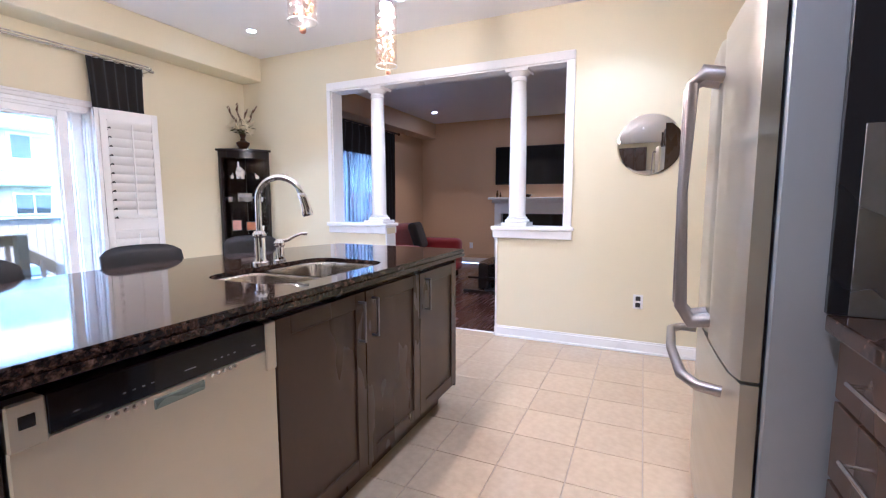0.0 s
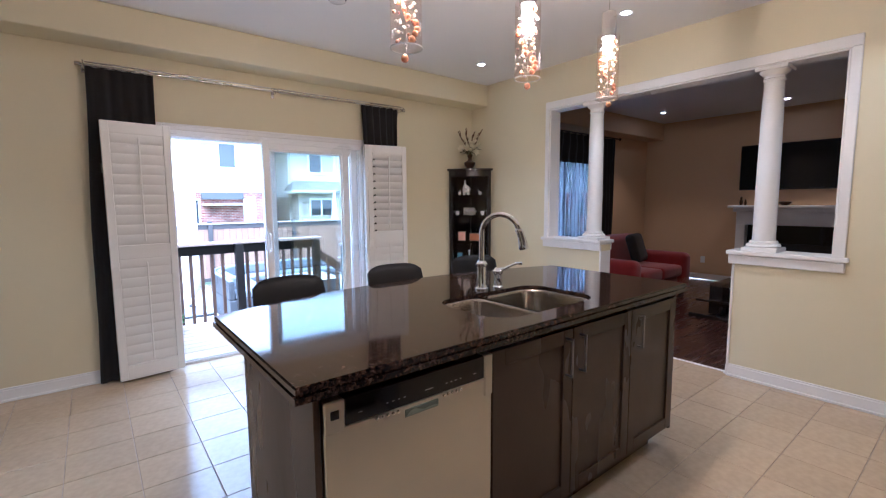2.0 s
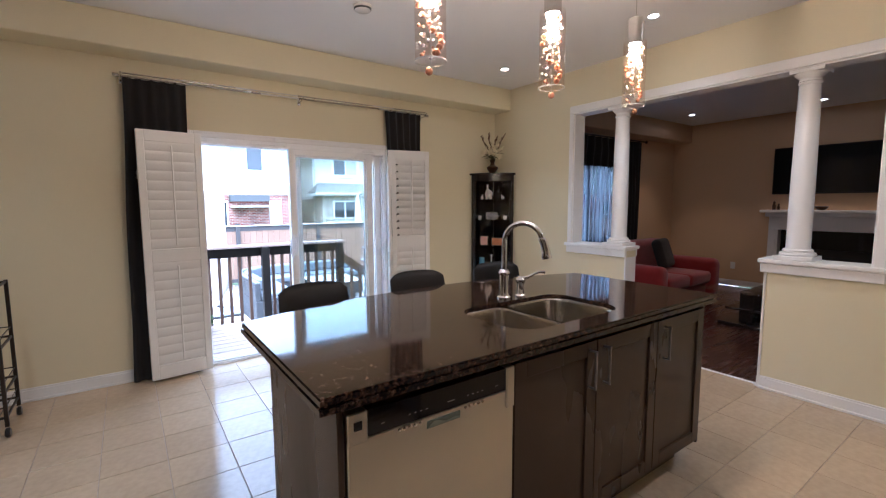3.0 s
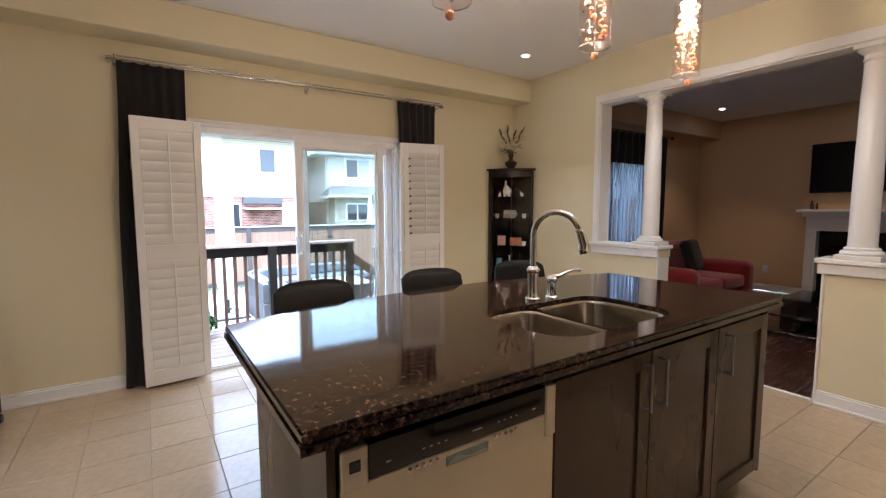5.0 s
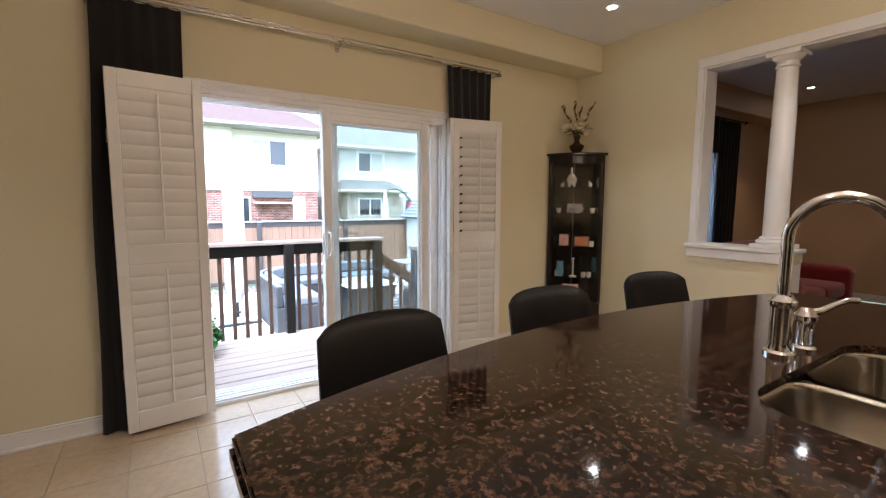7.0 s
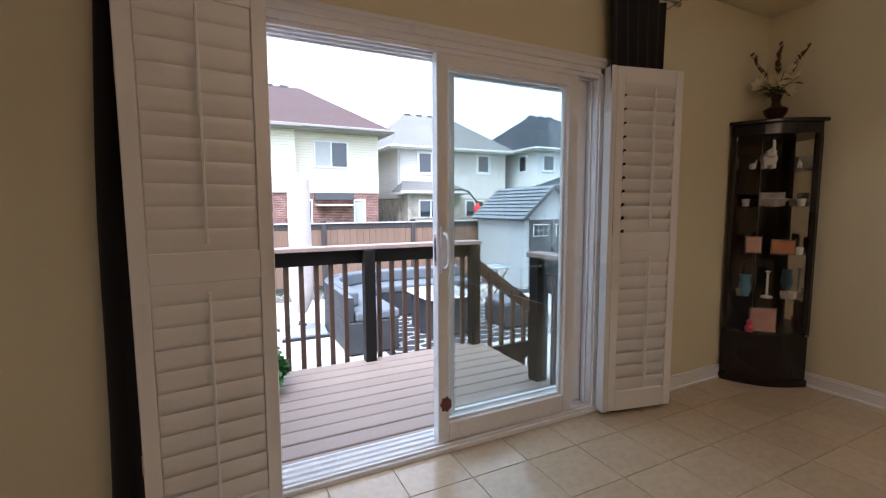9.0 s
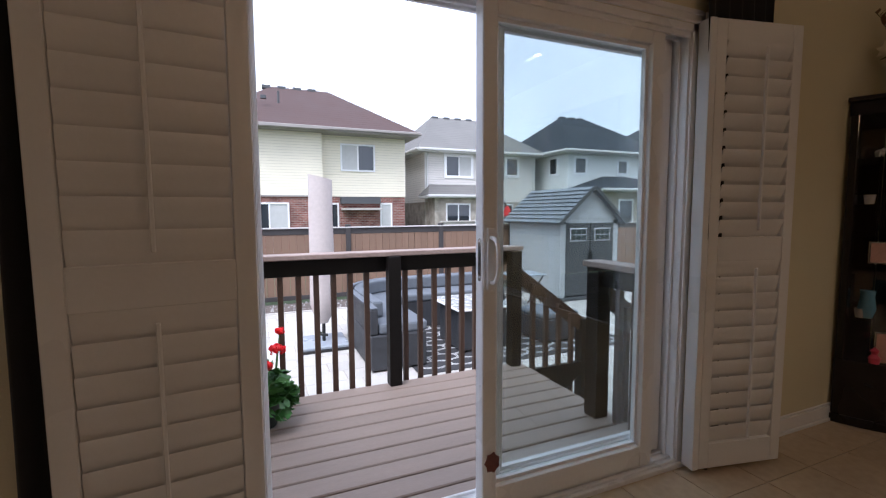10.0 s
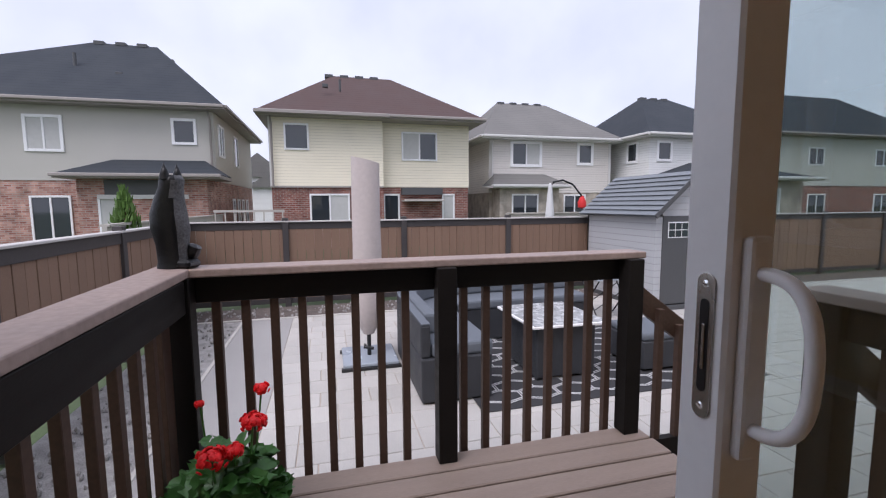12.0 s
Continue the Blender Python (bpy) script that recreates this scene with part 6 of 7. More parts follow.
def lean_roof(h, x0, x1, y0, y1, z0, z1, inset, mat, gutter="gutter"):
    bm = bmesh.new()
    lo = [bm.verts.new(p) for p in ((x0, y0, z0), (x1, y0, z0), (x1, y1, z0), (x0, y1, z0))]
    a, b = bm.verts.new((x0, y0 + inset, z1)), bm.verts.new((x0, y1 - inset, z1))
    bm.faces.new((lo[1], lo[2], b, a))
    bm.faces.new((lo[0], lo[1], a))
    bm.faces.new((lo[2], lo[3], b))
    bm.faces.new((lo[3], lo[0], a, b))
    bm.faces.new(lo[::-1])
    bmesh.ops.recalc_face_normals(bm, faces=bm.faces)
    r = part("porch_roof", bm, mat, h)
    g = box(x0, x1, y0, y1, z0 - 0.14, z0 - 0.02, 0.01)
    box(x1 - 0.02, x1 + 0.09, y0 - 0.04, y1 + 0.04, z0 - 0.09, z0 + 0.02, 0.015, bm=g)
    part("gutter", g, gutter, r)
    return r


# cream house with a brown roof
h = thing("house", pose(-22.5, 0, GZ), "two storey house, cream siding over red brick, brown hip roof", "house", "houses behind the yard")
part("wall", box(-8, 0.2, -0.15, 4.2, 2.5, 5.25), "siding_cream", h, "cream lap siding")
part("wall", box(-8, -0.2, 4.2, 8.0, 2.5, 5.25), "siding_cream", h, "cream lap siding")
part("brick_wall", box(-8, 0.16, -0.13, 4.2, 0, 2.5), "brick_red", h, "red brick")
part("brick_wall", box(-8, -0.24, 4.2, 7.98, 0, 2.5), "brick_red", h, "red brick")
roof = hip_roof(h, -8.6, 0.75, -0.5, 8.4, 5.3, 2.4, 5.1, -3.7, 7.85, "shingle_brown")
box_g = box(-0.3, 0.95, -0.55, 4.4, 5.16, 5.3, 0.02)
part("gutter", box_g, "gutter", roof)
vents(roof, [(-3.7, 2.2 + 0.7 * k, 7.85, 1) for k in range(4)] + [(-1.0, 2.0, 6.75, 0.6)])
part("vent_pipe", tube([(-1.0, 2.6, 6.5), (-1.0, 2.6, 7.0)], 0.05, 8), "shed_door", roof)
house_window(h, 0.46, 1.25, 3.98, 4.86, 0.2, 1)
house_window(h, 5.1, 6.5, 3.68, 4.74, -0.2, 2, ("blind", "housepane"))
house_window(h, 1.33, 2.75, 1.15, 2.15, 0.16, 2, ("housepane", "blind"))
house_window(h, 4.3, 4.85, 1.0, 2.15, -0.24, 1)
house_window(h, 6.85, 7.28, 1.0, 2.15, -0.24, 1, "blind")
part("awning", box(-0.25, 0.05, 4.98, 6.75, 2.18, 2.48, 0.01), "shed_door", h, "dark folded awning box")
part("awning", box(-0.25, 0.5, 5.02, 6.72, 1.9, 1.98, 0.01), "paleboard", h, "pale valance bar")
part("corner_trim", box(0.18, 0.215, -0.17, -0.06, 2.5, 5.2), "gutter_white", h)
part("band", box(-0.2, 0.225, -0.16, 4.2, 2.46, 2.52), "gutter", h)
downpipe(h, 0.25, -0.05, 2.5, 5.2)
# grey stucco house with a dark roof
h = thing("house", pose(-22.5, 0, GZ), "two storey house, greige stucco over mixed brick, dark hip roof", "house", "houses behind the yard")
part("wall", box(-8.4, 0, -13.5, -2.1, 2.7, 5.35), "stucco_grey", h, "greige stucco")
part("brick_wall", box(-8.38, -0.03, -13.5, -2.12, 0, 2.7), "brick_mixed", h, "red and buff brick")
part("brick_wall", box(-0.03, 1.4, -6.0, -2.12, 0, 2.7), "brick_mixed", h, "brick porch wall")
roof = hip_roof(h, -8.9, 0.55, -14.0, -1.6, 5.42, -7.5, -5.05, -4.1, 8.7, "shingle_dark")
vents(roof, [(-4.1, -7.2 + 0.8 * k, 8.72, 1) for k in range(3)] + [(-4.2, -4.6, 8.2, 0.8), (-1.5, -5.6, 6.85, 0.6)])
part("vent_pipe", tube([(-1.9, -7.2, 6.7), (-1.9, -7.2, 7.6)], 0.06, 8), "shed_door", roof)
lr = lean_roof(h, 0.0, 2.05, -6.35, -1.55, 2.82, 3.45, 0.9, "shingle_dark")
part("fascia", box(1.3, 1.45, -5.2, -2.9, 2.15, 2.66), "shed_door", h, "dark porch beam")
part("fascia", box(1.3, 1.5, -5.4, -2.7, 2.02, 2.16), "gutter_white", h, "white porch beam")
house_window(h, -7.94, -6.98, 3.78, 4.84, 0.0, 2, "blind", trim=0.1)
house_window(h, -3.42, -2.78, 4.12, 4.88, 0.0, 1, trim=0.1)
house_window(h, -8.0, -6.9, 0.6, 2.1, -0.03, 2)
house_window(h, -5.35, -4.7, 0.4, 2.05, 1.4, 1, "blind")
sidem = Matrix(((0, 1, 0, 0), (1, 0, 0, -2.1), (0, 0, 1, 0), (0, 0, 0, 1)))
house_window(h, -1.5, -0.7, 3.75, 4.85, side=sidem, panes=2)
house_window(h, -4.4, -3.7, 3.6, 4.85, side=sidem, panes=1)
for k in range(4):
    house_window(h, -6.6 + 1.1 * k, -6.25 + 1.1 * k, 0.9, 2.0, side=Matrix(((0, 1, 0, 0), (1, 0, 0, -2.12), (0, 0, 1, 0), (0, 0, 0, 1))), panes=1)
downpipe(h, 0.02, -2.2, 2.8, 5.3)
# grey siding house
h = thing("house", pose(-24, 0, GZ), "two storey house, pale grey siding over buff brick, grey roof", "house", "houses behind the yard")
part("wall", box(-8, 0, 9.45, 16.05, 2.3, 4.85), "siding_grey", h, "pale grey lap siding")
part("brick_wall", box(-7.98, -0.03, 9.47, 16.03, 0, 2.3), "brick_tan", h, "buff brick")
part("brick_wall", box(-0.03, 1.0, 9.6, 12.6, 0, 2.5), "brick_tan", h, "buff brick bay")
roof = hip_roof(h, -8.5, 0.5, 8.95, 16.5, 4.95, 11.4, 14.4, -4.0, 7.45, "shingle_grey", "gutter_white")
vents(roof, [(-4.0, 11.6 + 0.75 * k, 7.45, 1) for k in range(4)] + [(-1.2, 15.0, 5.8, 0.6)])
lean_roof(h, 0.0, 1.45, 9.1, 12.95, 2.62, 3.2, 0.6, "shingle_grey", "gutter_white")
house_window(h, 10.66, 12.05, 3.68, 4.64, 0.0, 2, ("housepane", "blind"), trim=0.14)
house_window(h, 14.25, 14.9, 3.8, 4.65, 0.0, 1, trim=0.14)
house_window(h, 10.25, 11.45, 1.0, 2.15, 1.0, 2)
house_window(h, 13.5, 14.6, 0.9, 2.15, -0.03, 2)
part("corner_trim", box(0.0, 0.03, 9.45, 9.6, 2.3, 4.8), "gutter_white", h)
part("corner_trim", box(0.0, 0.03, 15.92, 16.06, 2.3, 4.8), "gutter_white", h)
downpipe(h, 0.0, 9.55, 2.6, 4.85, "gutter_white")
# white house with a slate-dark roof
h = thing("house", pose(-22, 0, GZ), "two storey off white house with dark roof beyond the shed", "house", "houses behind the yard")
part("wall", box(-8, 0, 16.75, 23.6, 0, 4.95), "siding_white", h, "off white lap siding")
part("brick_wall", box(0, 2.6, 16.9, 22.9, 0, 2.75), "brick_tan", h, "buff brick bay")
roof = hip_roof(h, -8.5, 0.5, 16.3, 24.0, 5.0, 19.3, 21.2, -4.0, 7.65, "shingle_dark", "gutter_white")
vents(roof, [(-4.0, 19.4 + 0.7 * k, 7.65, 1) for k in range(3)])
lean_roof(h, 0.0, 3.1, 16.3, 23.4, 2.85, 3.7, 2.8, "shingle_dark", "gutter_white")
house_window(h, 17.25, 17.9, 3.85, 4.6, 0.0, 1, trim=0.12)
house_window(h, 20.2, 20.8, 3.9, 4.55, 0.0, 1, trim=0.12)
house_window(h, 22.3, 22.9, 3.85, 4.6, 0.0, 1, trim=0.12)
lowside = Matrix(((0, 1, 0, -2.4), (-1, 0, 0, 16.75), (0, 0, 1, 0), (0, 0, 0, 1)))
house_window(h, 0.9, 1.5, 3.85, 4.65, side=lowside, panes=1, trim=0.12)
house_window(h, 17.8, 18.6, 0.8, 2.3, 2.6, 1)
house_window(h, 20.2, 21.5, 1.0, 2.3, 2.6, 2, ("housepane", "blind"))
# brick and grey house farther along
h = thing("house", pose(-26, 0, GZ), "two storey house, grey siding over red brick, dark roof", "house", "houses behind the yard")
part("wall", box(-8, 0, 28.2, 43, 2.8, 6.0), "stucco_grey", h, "grey siding")
part("brick_wall", box(-7.98, -0.03, 28.22, 43, 0, 2.8), "brick_red", h, "red brick")
roof = hip_roof(h, -8.5, 0.5, 27.7, 43.5, 6.1, 33.0, 40.0, -4.0, 9.6, "shingle_dark")
house_window(h, 32.2, 33.4, 4.2, 5.2, 0.0, 2)
house_window(h, 38.2, 39.6, 4.2, 5.2, 0.0, 2)
house_window(h, 32.4, 33.8, 1.0, 2.2, -0.03, 2)
house_window(h, 38.4, 39.8, 1.0, 2.2, -0.03, 2)
# houses glimpsed in the gap
for hx_, hy_, hz in ((-52, -4.6, 4.6), (-48, -2.0, 3.4)):
    h = thing("house", pose(hx_, hy_, GZ), "distant pale grey gabled house between the nearer houses", "house", "distant houses")
    part("wall", box(-6, 0, -2.6, 2.6, 0, hz), "siding_white", h)
    bm = prism([(-3, hz), (3, hz), (0, hz + 2.4)], -6.2, 0.3, m=Matrix(((0, 0, 1, 0), (1, 0, 0, 0), (0, 1, 0, 0), (0, 0, 0, 1))))
    part("roof", bm, "shingle_grey", h)
    house_window(h, -0.6, 0.6, hz - 1.8, hz - 0.5, 0.0, 2)

neigh = thing("neighbour_deck_rail", pose(-20.0, -1.1, GZ), "pale wooden deck railing beside the brick house", "railing")
part("top_rail", box(-0.04, 0.04, -0.6, 1.6, 1.55, 1.63), "paleboard", neigh)
part("lower_rail", box(-0.04, 0.04, -0.6, 1.6, 1.15, 1.2), "paleboard", neigh)
for k in range(8):
    part("baluster", box(-0.02, 0.02, -0.58 + 0.3 * k, -0.54 + 0.3 * k, 0.6, 1.55), "paleboard", neigh)
nf = thing("neighbour_fence", pose(-16.5, 0, GZ), "pale wooden privacy screen behind the back fence", "fence")
part("panel", box(-0.04, 0.04, 7.3, 12.0, 0.0, 1.46), "paleboard", nf)
part("cap", box(-0.08, 0.08, 7.2, 12.1, 1.461, 1.5), "paleboard", nf)
nf = thing("neighbour_fence", pose(0, -1.9, GZ), "pale wooden fence beyond the side fence", "fence")
part("panel", box(-22.0, -13.0, -0.04, 0.04, 0.0, 1.42), "paleboard", nf)
part("cap", box(-22.0, -13.0, -0.08, 0.08, 1.421, 1.46), "paleboard", nf)

par = thing("cantilever_umbrella", pose(-16.2, 8.9, GZ), "folded white neighbour umbrella with a curved pole and a red bundle", "umbrella")
part("pole", tube([(0, -0.45, 0), (0, -0.45, 2.2), (0, -0.3, 2.42), (0, 0.0, 2.48), (0, 0.35, 2.35), (0, 0.62, 2.05), (0, 0.72, 1.9)], 0.03, 8), "black", par)
part("canopy", lathe([(0.0, 2.4), (0.05, 2.35), (0.12, 1.6), (0.17, 1.0), (0.1, 0.8), (0.0, 0.8)], 12, m=pose(0, -0.42, 0)), "whitecloth", par)
part("bundle", lathe([(0.0, 2.02), (0.06, 1.96), (0.13, 1.8), (0.12, 1.65), (0.03, 1.6), (0.0, 1.6)], 12, m=pose(0, 0.68, 0)), "redcloth", par)

# ---- shed ----
SY0, SY1, SX, SD = 7.03, 8.5, -9.98, 1.92
shed = thing("garden_shed", pose(SX, (SY0 + SY1) / 2, GZ), "pale grey resin garden shed with charcoal double doors on the patio", "shed")
w2 = (SY1 - SY0) / 2
part("plinth", box(-SD - 0.02, 0.03, -w2 - 0.03, w2 + 0.03, 0.0, 0.08, 0.005), "shed_door", shed)
bm = box(-SD, -SD + 0.04, -w2, w2, 0.08, 1.62)
box(-SD, -0.04, -w2, -w2 + 0.04, 0.08, 1.62, bm=bm)
box(-SD, -0.04, w2 - 0.04, w2, 0.08, 1.62, bm=bm)
box(-0.04, 0.0, -w2, -w2 + 0.13, 0.08, 1.62, bm=bm)
box(-0.04, 0.0, w2 - 0.13, w2, 0.08, 1.62, bm=bm)
part("wall", bm, "shed_wall", shed)
part("gable", prism([(-w2, 1.55), (w2, 1.55), (w2, 1.64), (0, 2.26), (-w2, 1.64)], -0.04, 0.0, m=Matrix(((0, 0, 1, 0), (1, 0, 0, 0), (0, 1, 0, 0), (0, 0, 0, 1)))), "shed_wall", shed)
part("gable", prism([(-w2, 1.62), (w2, 1.62), (0, 2.26)], -SD, -SD + 0.04, m=Matrix(((0, 0, 1, 0), (1, 0, 0, 0), (0, 1, 0, 0), (0, 0, 0, 1)))), "shed_wall", shed)
for sgn in (-1, 1):
    a = math.atan2(0.66, w2 + 0.02)
    ln = math.hypot(0.66, w2) + 0.12
    m = Matrix.Translation((0, 0, 2.27)) @ Matrix.Rotation(-sgn * a, 4, "X")
    rf = part("roof_panel", box(-SD - 0.12, 0.12, 0, sgn * ln, 0.0, 0.02, m=m), "shed_roof", shed)
    bm = bmesh.new()
    for k in range(9):
        row = m @ Matrix.Translation((0, sgn * ln * k / 9, 0.02)) @ Matrix.Rotation(sgn * 0.2, 4, "X")
        box(-SD - 0.12, 0.12, 0.0, sgn * (ln / 9 + 0.012), 0.0, 0.012, 0.003, m=row, bm=bm)
    part("shingle_course", bm, "shed_roof", rf)
    part("bargeboard", box(0.12, 0.14, 0, sgn * ln, -0.02, 0.05, m=m), "shed_door", rf)
for sgn in (-1, 1):
    y0, y1 = (0.01, w2 - 0.135) if sgn > 0 else (-w2 + 0.135, -0.01)
    d = part("shed_door", box(-0.02, 0.012, y0, y1, 0.1, 1.56, 0.004), "shed_door", shed, "charcoal resin door")
    ym = (y0 + y1) / 2
    win = part("window", box(0.012, 0.02, ym - 0.2, ym + 0.2, 1.2, 1.46, 0.002), "whiteframe", d)
    for i in range(3):
        for j in range(2):
            part("pane", box(0.019, 0.023, ym - 0.185 + 0.127 * i, ym - 0.185 + 0.127 * i + 0.115, 1.215 + 0.12 * j, 1.215 + 0.12 * j + 0.108), "housepane", win)
part("handle", box(0.012, 0.05, -0.04, 0.04, 0.82, 1.0, 0.01), "black", shed)

# ---- patio furniture ----
def sofa_band(d0, d1, z0, z1, start=0.0, end=0.0, bevel=0.02):
    """A band between two offsets of the sofa's outer line."""
    def line(d):
        r = max(0.95 - d, 0.12)
        pts = [(-7.62 - start, 2.66 + d)]
        cx, cy = -9.9 + 0.95, 2.66 + 0.95
        for k in range(9):
            a = radians(270 - 90 * k / 8)
            pts.append((cx + r * math.cos(a), cy + r * math.sin(a)))
        pts.append((-9.9 + d, 5.35 - end))
        return pts
    bm = prism(line(d0) + line(d1)[::-1], z0, z1, bevel)
    bm.transform(Matrix.Translation((9.0, -3.6, 0)))
    return bm


sofa = thing("wicker_sofa", pose(-9.0, 3.6, GZ), "curved charcoal wicker sofa with slate grey cushions on pavers", "patio sofa")
part("base", sofa_band(0.0, 0.66, 0.02, 0.42, bevel=0.015), "wicker", sofa)
part("backrest", sofa_band(0.0, 0.09, 0.42, 0.72, 0.02, bevel=0.02), "wicker", sofa)
part("seat_cushion", sofa_band(0.1, 0.68, 0.421, 0.54, 0.02, 0.02, 0.03), "cushion", sofa)
part("back_cushion", sofa_band(0.1, 0.24, 0.542, 0.74, 0.35, 0.05, 0.03), "cushion", sofa)
part("piping", sofa_band(0.005, 0.085, 0.72, 0.735, 0.02, bevel=0.005), "cushion", sofa)

table = thing("fire_table", pose(-8.2, 4.2, GZ), "square charcoal wicker fire table with pale mosaic top", "patio table")
part("base", box(-0.36, 0.36, -0.33, 0.33, 0.03, 0.56, 0.01), "wicker", table)
part("rim", box(-0.47, 0.47, -0.42, 0.42, 0.565, 0.592, 0.006), "whiteframe", table)
part("tabletop", box(-0.45, 0.45, -0.40, 0.40, 0.592, 0.6, 0.002), "mosaic", table)
for sx in (-1, 1):
    for sy in (-1, 1):
        part("foot", box(sx * 0.32 - 0.03, sx * 0.32 + 0.03, sy * 0.29 - 0.03, sy * 0.29 + 0.03, 0.0, 0.03), "black", table)

rug = thing("outdoor_rug", pose(-8.4, 4.5, GZ), "charcoal outdoor rug with white honeycomb lines on the pavers", "rug")
part("mat", box(-1.05, 1.05, -1.36, 1.75, 0.002, 0.008), "rug", rug)
bm = bmesh.new()
P, Q, W4 = 0.2, 0.36, 0.2 / 3
for i in range(-6, 7):
    for j in range(-5, 7):
        cx, cy = i * P, j * Q + (Q / 2 if i % 2 else 0)
        for (x0, y0), (x1, y1) in (((-W4, Q / 2), (W4, Q / 2)), ((W4, Q / 2), (2 * W4, 0)), ((2 * W4, 0), (W4, -Q / 2))):
            ax, ay, bx, by = cx + x0, cy + y0, cx + x1, cy + y1
            L = math.hypot(bx - ax, by - ay)
            if L < 0.01 or not (-1.0 < ax < 1.0 and -1.32 < ay < 1.7 and -1.0 < bx < 1.0 and -1.32 < by < 1.7):
                continue
            for off in (-0.012, 0.012):
                box(0, L, off - 0.005, off + 0.005, 0.008, 0.0105, bm=bm, m=pose(ax, ay, 0, 0, 0, math.degrees(math.atan2(by - ay, bx - ax))))
part("line_pattern", bm, "rugline", rug, "white honeycomb lines")

ott = thing("ottoman", pose(-8.05, 5.35, GZ), "charcoal wicker ottoman with a grey cushion on the rug", "ottoman")
part("base", box(-0.3, 0.3, -0.3, 0.3, 0.03, 0.33, 0.012), "wicker", ott)
part("cushion", smooth(box(-0.3, 0.3, -0.3, 0.3, 0.331, 0.42, 0.03, seg=3)), "cushion", ott)

bis = thing("folding_table", pose(-9.9, 6.1, GZ), "small pale folding table with crossed dark legs near shed", "patio table")
part("tabletop", box(-0.3, 0.3, -0.35, 0.35, 0.62, 0.645, 0.006), "basegrey", bis)
for sy in (-0.3, 0.3):
    part("leg", tube([(-0.25, sy, 0.0), (0.25, sy, 0.62)], 0.012, 8), "black", bis)
    part("leg", tube([(0.25, sy, 0.0), (-0.25, sy, 0.62)], 0.012, 8), "black", bis)
for sx in (-0.15, 0.15):
    part("leg", tube([(sx, -0.3, 0.15), (sx, 0.3, 0.5)], 0.008, 8), "black", bis)

umb = thing("patio_umbrella", pose(-8.9, 2.32, GZ), "closed patio umbrella in a pinkish beige cover on a grey base", "umbrella")
own = bmesh.new()
rings = []
for v in range(15):
    t = v / 14
    z = 0.32 + t * 1.94
    wy = 0.165 * min(1.0, 0.35 + 2.6 * t ** 0.7) if t < 0.15 else 0.165 - 0.014 * t
    wx = 0.12 * min(1.0, 0.35 + 2.6 * t ** 0.7) if t < 0.15 else 0.12 - 0.03 * t
    rings.append([own.verts.new((wx * math.cos(2 * math.pi * k / 20) * (1 + 0.05 * math.sin(5 * k + 3 * t)), wy * math.sin(2 * math.pi * k / 20) * (1 + 0.04 * math.sin(3 * k + 5 * t)), z + (0.035 * math.sin(2 * math.pi * k / 20) * (-1 if v == 14 else 0)))) for k in range(20)])
for a, b in zip(rings, rings[1:]):
    for k in range(20):
        j = (k + 1) % 20
        own.faces.new((a[k], a[j], b[j], b[k]))
own.faces.new(rings[0][::-1])
own.faces.new(rings[-1])
bmesh.ops.recalc_face_normals(own, faces=own.faces)
part("cover", smooth(own, 1.0), "cover", umb)
part("pole", tube([(0, 0, 0.05), (0, 0, 0.4)], 0.024, 12), "black", umb)
part("crank", tube([(0, -0.04, 0.2), (0, -0.06, 0.17), (0.02, 0.05, 0.15)], 0.02, 8), "black", umb)
part("base_plate", box(-0.35, 0.28, -0.3, 0.3, 0.03, 0.075, 0.01), "basegrey", umb)
for x0 in (-0.37, 0.24):
    part("base_foot", box(x0, x0 + 0.06, -0.32, 0.32, 0.0, 0.035, 0.005), "black", umb)

# ---- owl decoy on the rail corner ----
own = bmesh.new()
rings = []
for z, cx, rx_, ry_ in ((0.0, 0.0, 0.075, 0.065), (0.03, 0.0, 0.068, 0.06), (0.12, -0.0, 0.07, 0.068), (0.2, -0.005, 0.082, 0.082), (0.28, -0.01, 0.078, 0.078), (0.36, -0.002, 0.062, 0.064), (0.41, 0.01, 0.05, 0.056), (0.45, 0.018, 0.05, 0.058), (0.475, 0.02, 0.036, 0.042)):
    rings.append([own.verts.new((cx + rx_ * math.cos(2 * math.pi * k / 20), ry_ * math.sin(2 * math.pi * k / 20), z)) for k in range(20)])
for a, b in zip(rings, rings[1:]):
    for k in range(20):
        j = (k + 1) % 20
        own.faces.new((a[k], a[j], b[j], b[k]))
own.faces.new(rings[0][::-1])
own.faces.new(rings[-1])
bmesh.ops.recalc_face_normals(own, faces=own.faces)
smooth(own, 1.2)
for sy in (-1, 1):
    lathe([(0.0, -0.02), (0.024, -0.01), (0.016, 0.03), (0.0, 0.075)], 10, own, pose(0.015, sy * 0.042, 0.463))
box(0.04, 0.11, -0.05, 0.05, 0.0, 0.045, 0.015, bm=own)
lathe([(0.0, -0.05), (0.03, -0.04), (0.035, 0.0), (0.03, 0.04), (0.0, 0.05)], 12, own, pose(0.065, 0.04, 0.075, 0, 30, 0))
own.normal_update()
for f in own.faces:
    f.material_index = 1 if f.normal.x > 0.72 and f.calc_center_median().z < 0.47 else 0
owl = whole("owl_decoy", own, "decoy", "black and grey plastic owl decoy on the deck rail corner", "statue", m=pose(-5.985, 1.285, 0.922, 0, 0, 65) @ Matrix.Diagonal((0.92, 0.8, 0.79, 1)))
owl.data.materials.append(M["decoy_chest"])

# ---- geranium ----
ger = thing("geranium_pot", pose(-5.63, 1.52, DZ), "potted red geranium with round green leaves on the deck corner", "potted plant")
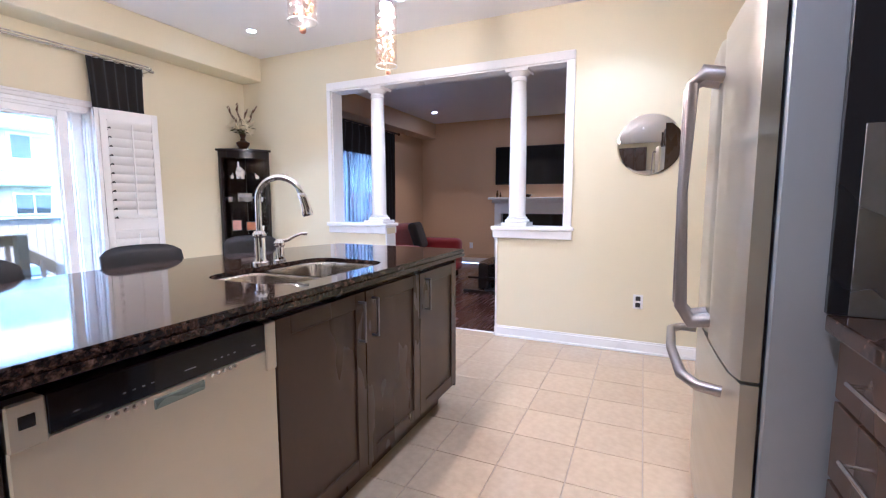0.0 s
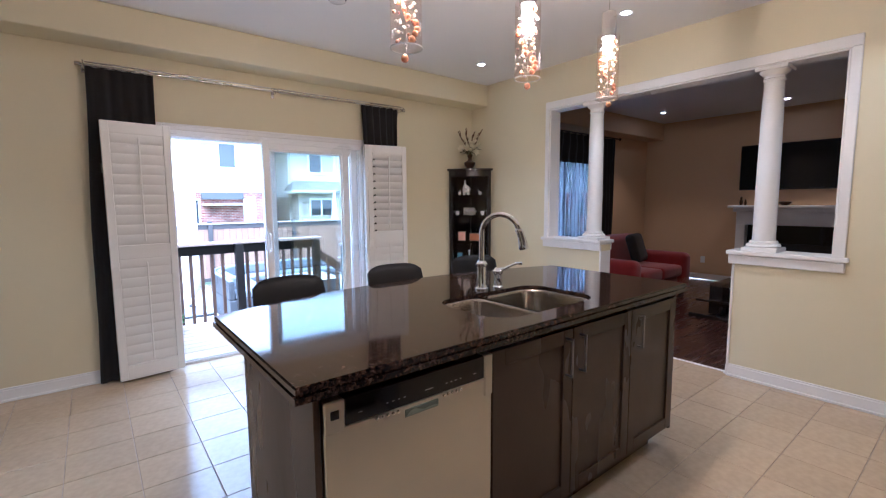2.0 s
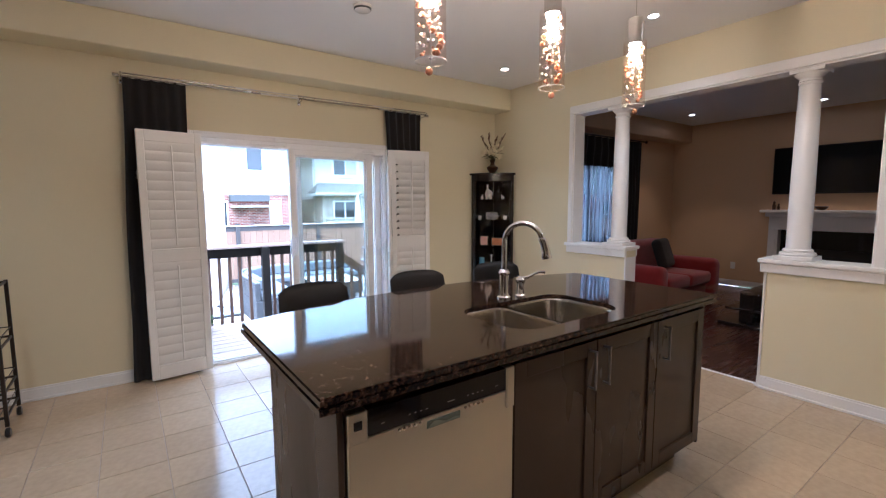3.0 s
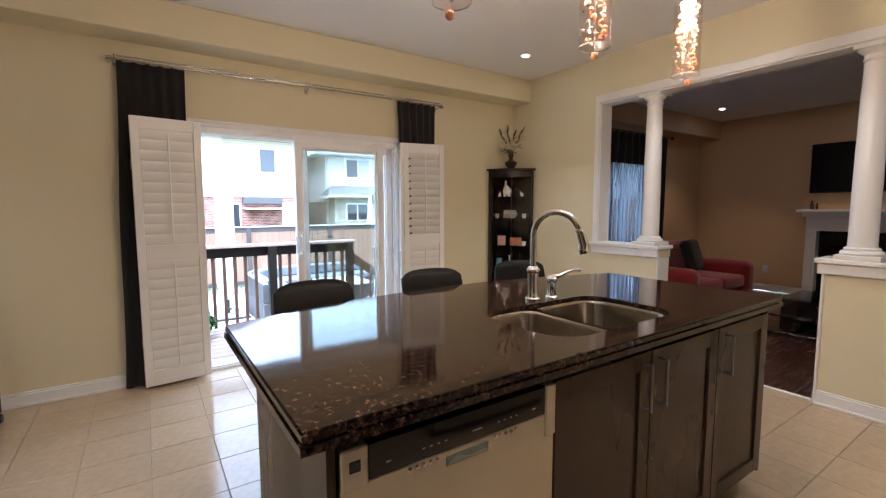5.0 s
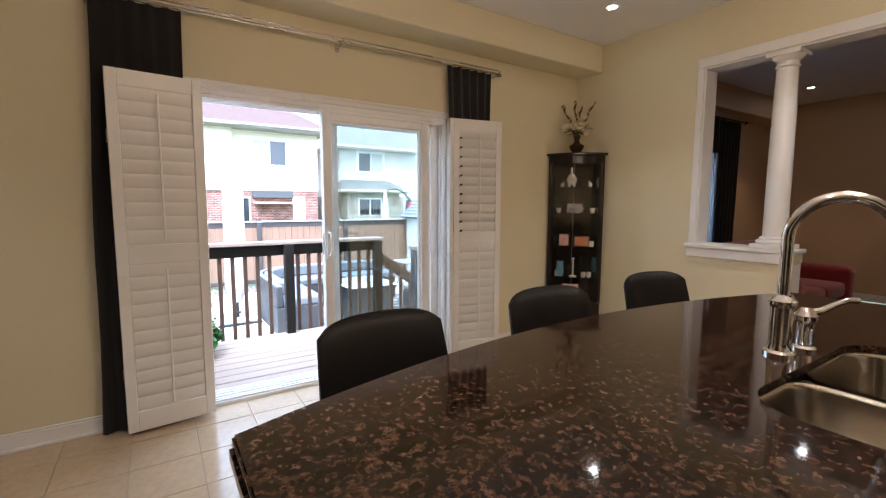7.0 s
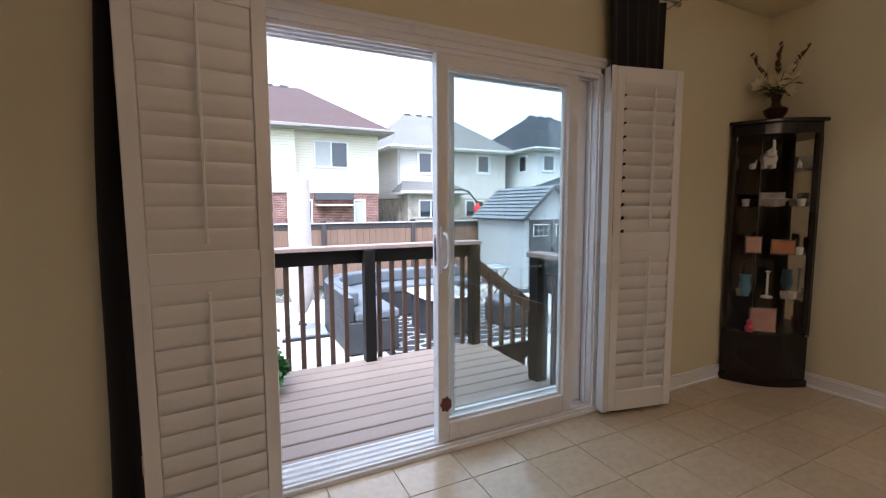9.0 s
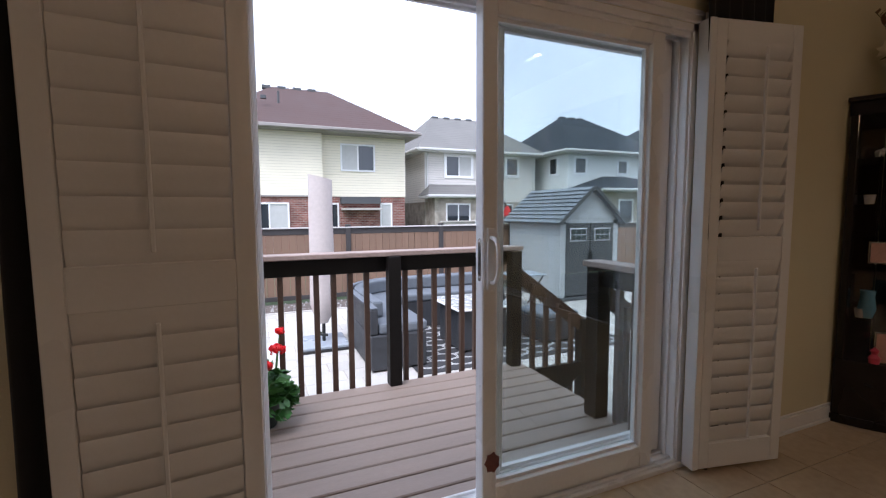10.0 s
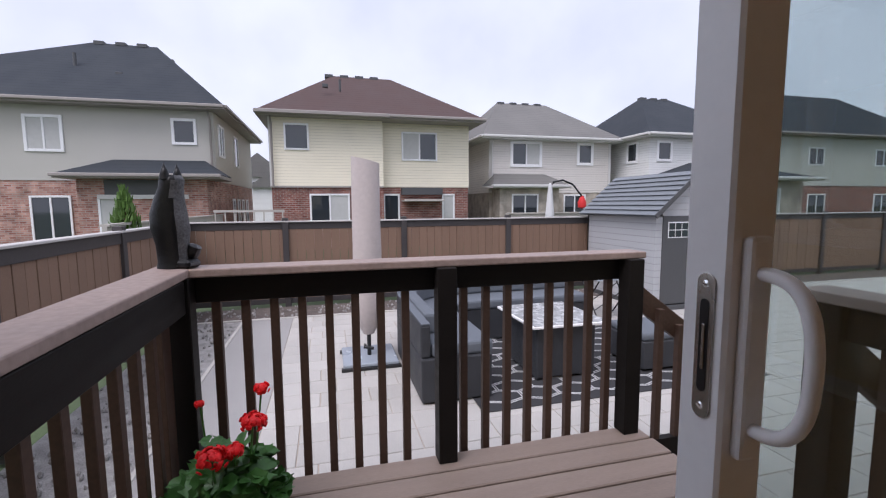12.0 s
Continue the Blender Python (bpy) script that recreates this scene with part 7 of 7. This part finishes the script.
part("pot", lathe([(0.0, 0.0), (0.085, 0.0), (0.115, 0.15), (0.125, 0.155), (0.125, 0.17), (0.11, 0.17), (0.105, 0.15), (0.0, 0.15)], 24), "pot", ger)
part("soil", lathe([(0.0, 0.148), (0.106, 0.15), (0.0, 0.155)], 20), "soil", ger)
leafs = bmesh.new()
own = bmesh.new()
c = own.verts.new((0, 0, -0.25))
ring = [own.verts.new((math.cos(a) * (1 + 0.1 * math.sin(7 * a)), math.sin(a) * (1 + 0.1 * math.sin(7 * a)), 0.12 * math.sin(3.5 * a))) for a in [2 * math.pi * k / 18 for k in range(17)]]
for a, b in zip(ring, ring[1:]):
    own.faces.new((c, a, b))
leaf_me = mesh_of("leaf", smooth(own, 2.0), "greenleaf")
r2 = random.Random(11)
fol = part("foliage", tube([(0, 0, 0.15), (0, 0, 0.3)], 0.008, 6), "greenleaf", ger)
for k in range(230):
    a, rad = r2.uniform(0, 2 * math.pi), 0.195 * r2.random() ** 0.42
    z = 0.12 + 0.24 * (1 - (rad / 0.21) ** 2) * r2.uniform(0.5, 1.1) + r2.uniform(-0.05, 0.03)
    lf = new("leaf", leaf_me)
    lf.parent = fol
    s = r2.uniform(0.03, 0.052)
    lf.matrix_basis = pose(rad * math.cos(a), rad * math.sin(a), z) @ pose(0, 0, 0, r2.uniform(-25, 25) - 45 * (rad / 0.2) * math.sin(a) * -1, r2.uniform(-25, 25) + 45 * (rad / 0.2) * math.cos(a), r2.uniform(0, 360)) @ Matrix.Diagonal((s, s, s, 1))
pet = bmesh.new()
bmesh.ops.create_icosphere(pet, subdivisions=1, radius=1)
pet.transform(Matrix.Diagonal((1, 1, 0.35, 1)))
pet_me = mesh_of("petal", pet, "redpetal")
for fx, fy, fz, fr in ((0.12, -0.02, 0.385, 0.060), (0.03, 0.1, 0.455, 0.052), (-0.06, 0.12, 0.54, 0.030), (0.06, 0.04, 0.37, 0.038), (-0.05, -0.09, 0.51, 0.014)):
    st = part("stem", tube([(fx * 0.3, fy * 0.3, 0.2), (fx * 0.8, fy * 0.8, 0.6 * fz), (fx, fy, fz)], 0.004, 6), "greenleaf", ger)
    for k in range(int(58 * fr / 0.05)):
        d = Vector((r2.gauss(0, 1), r2.gauss(0, 1), r2.gauss(0, 1) + 0.3)).normalized()
        deep = r2.uniform(0.45, 1.0)
        p = new("petal", pet_me)
        p.parent = st
        s = r2.uniform(0.010, 0.015)
        p.matrix_basis = Matrix.Translation((fx + d.x * fr * deep, fy + d.y * fr * deep, fz + 0.7 * d.z * fr * deep)) @ d.to_track_quat("Z", "Y").to_matrix().to_4x4() @ Matrix.Diagonal((s, s, s, 1))

# ---- cedar behind the side fence ----
ced = thing("cedar_tree", pose(-14.0, -1.95, GZ), "small bright green columnar cedar behind the side fence", "tree")
part("trunk", tube([(0, 0, 0), (0.02, 0, 0.9), (0, 0, 1.9)], 0.04, 8, radii=[0.05, 0.035, 0.01]), "twig", ced)
bm = bmesh.new()
for k in range(520):
    z = r2.uniform(0.15, 2.1)
    rad = 0.36 * (1 - (z / 2.2) ** 2.2) * r2.uniform(0.55, 1.08)
    a = r2.uniform(0, 2 * math.pi)
    q = Matrix.Translation((rad * math.cos(a), rad * math.sin(a), z)) @ pose(0, 0, 0, r2.uniform(-20, 20), r2.uniform(-20, 20), math.degrees(a))
    t = [bm.verts.new(q @ Vector(v)) for v in ((-0.02, -0.035, 0), (0.03, 0.0, 0.0), (-0.02, 0.035, 0), (0.02, 0, 0.15))]
    bm.faces.new((t[0], t[1], t[3]))
    bm.faces.new((t[1], t[2], t[3]))
    bm.faces.new((t[2], t[0], t[3]))
part("crown", bm, "cedar", ced)

# ---- pavers ----
patio = thing("paving", pose(0, 0, GZ - 0.04), "pale concrete patio pavers laid in rows", "paving", kind="structure")
sizes = {}
rest = bmesh.new()
r3 = random.Random(3)
x = -11.16
laid = 0
while x < -4.6:
    d = 0.3
    y = 1.34
    while y < 21.4:
        w = r3.choice((0.3, 0.45, 0.6))
        if y < 6.6:
            if w not in sizes:
                sizes[w] = mesh_of("paver", box(0.003, d - 0.003, 0.003, w - 0.003, 0, 0.04, 0.005), "paver")
            share("paver", sizes[w], patio, (x, y, r3.uniform(-0.001, 0.001)))
            laid += 1
        else:
            box(x + 0.003, x + d - 0.003, y + 0.003, y + w - 0.003, 0, 0.04, bm=rest)
        y += w
    x += d
tagged(part("paver", rest, "paver", patio), kind="stuff")
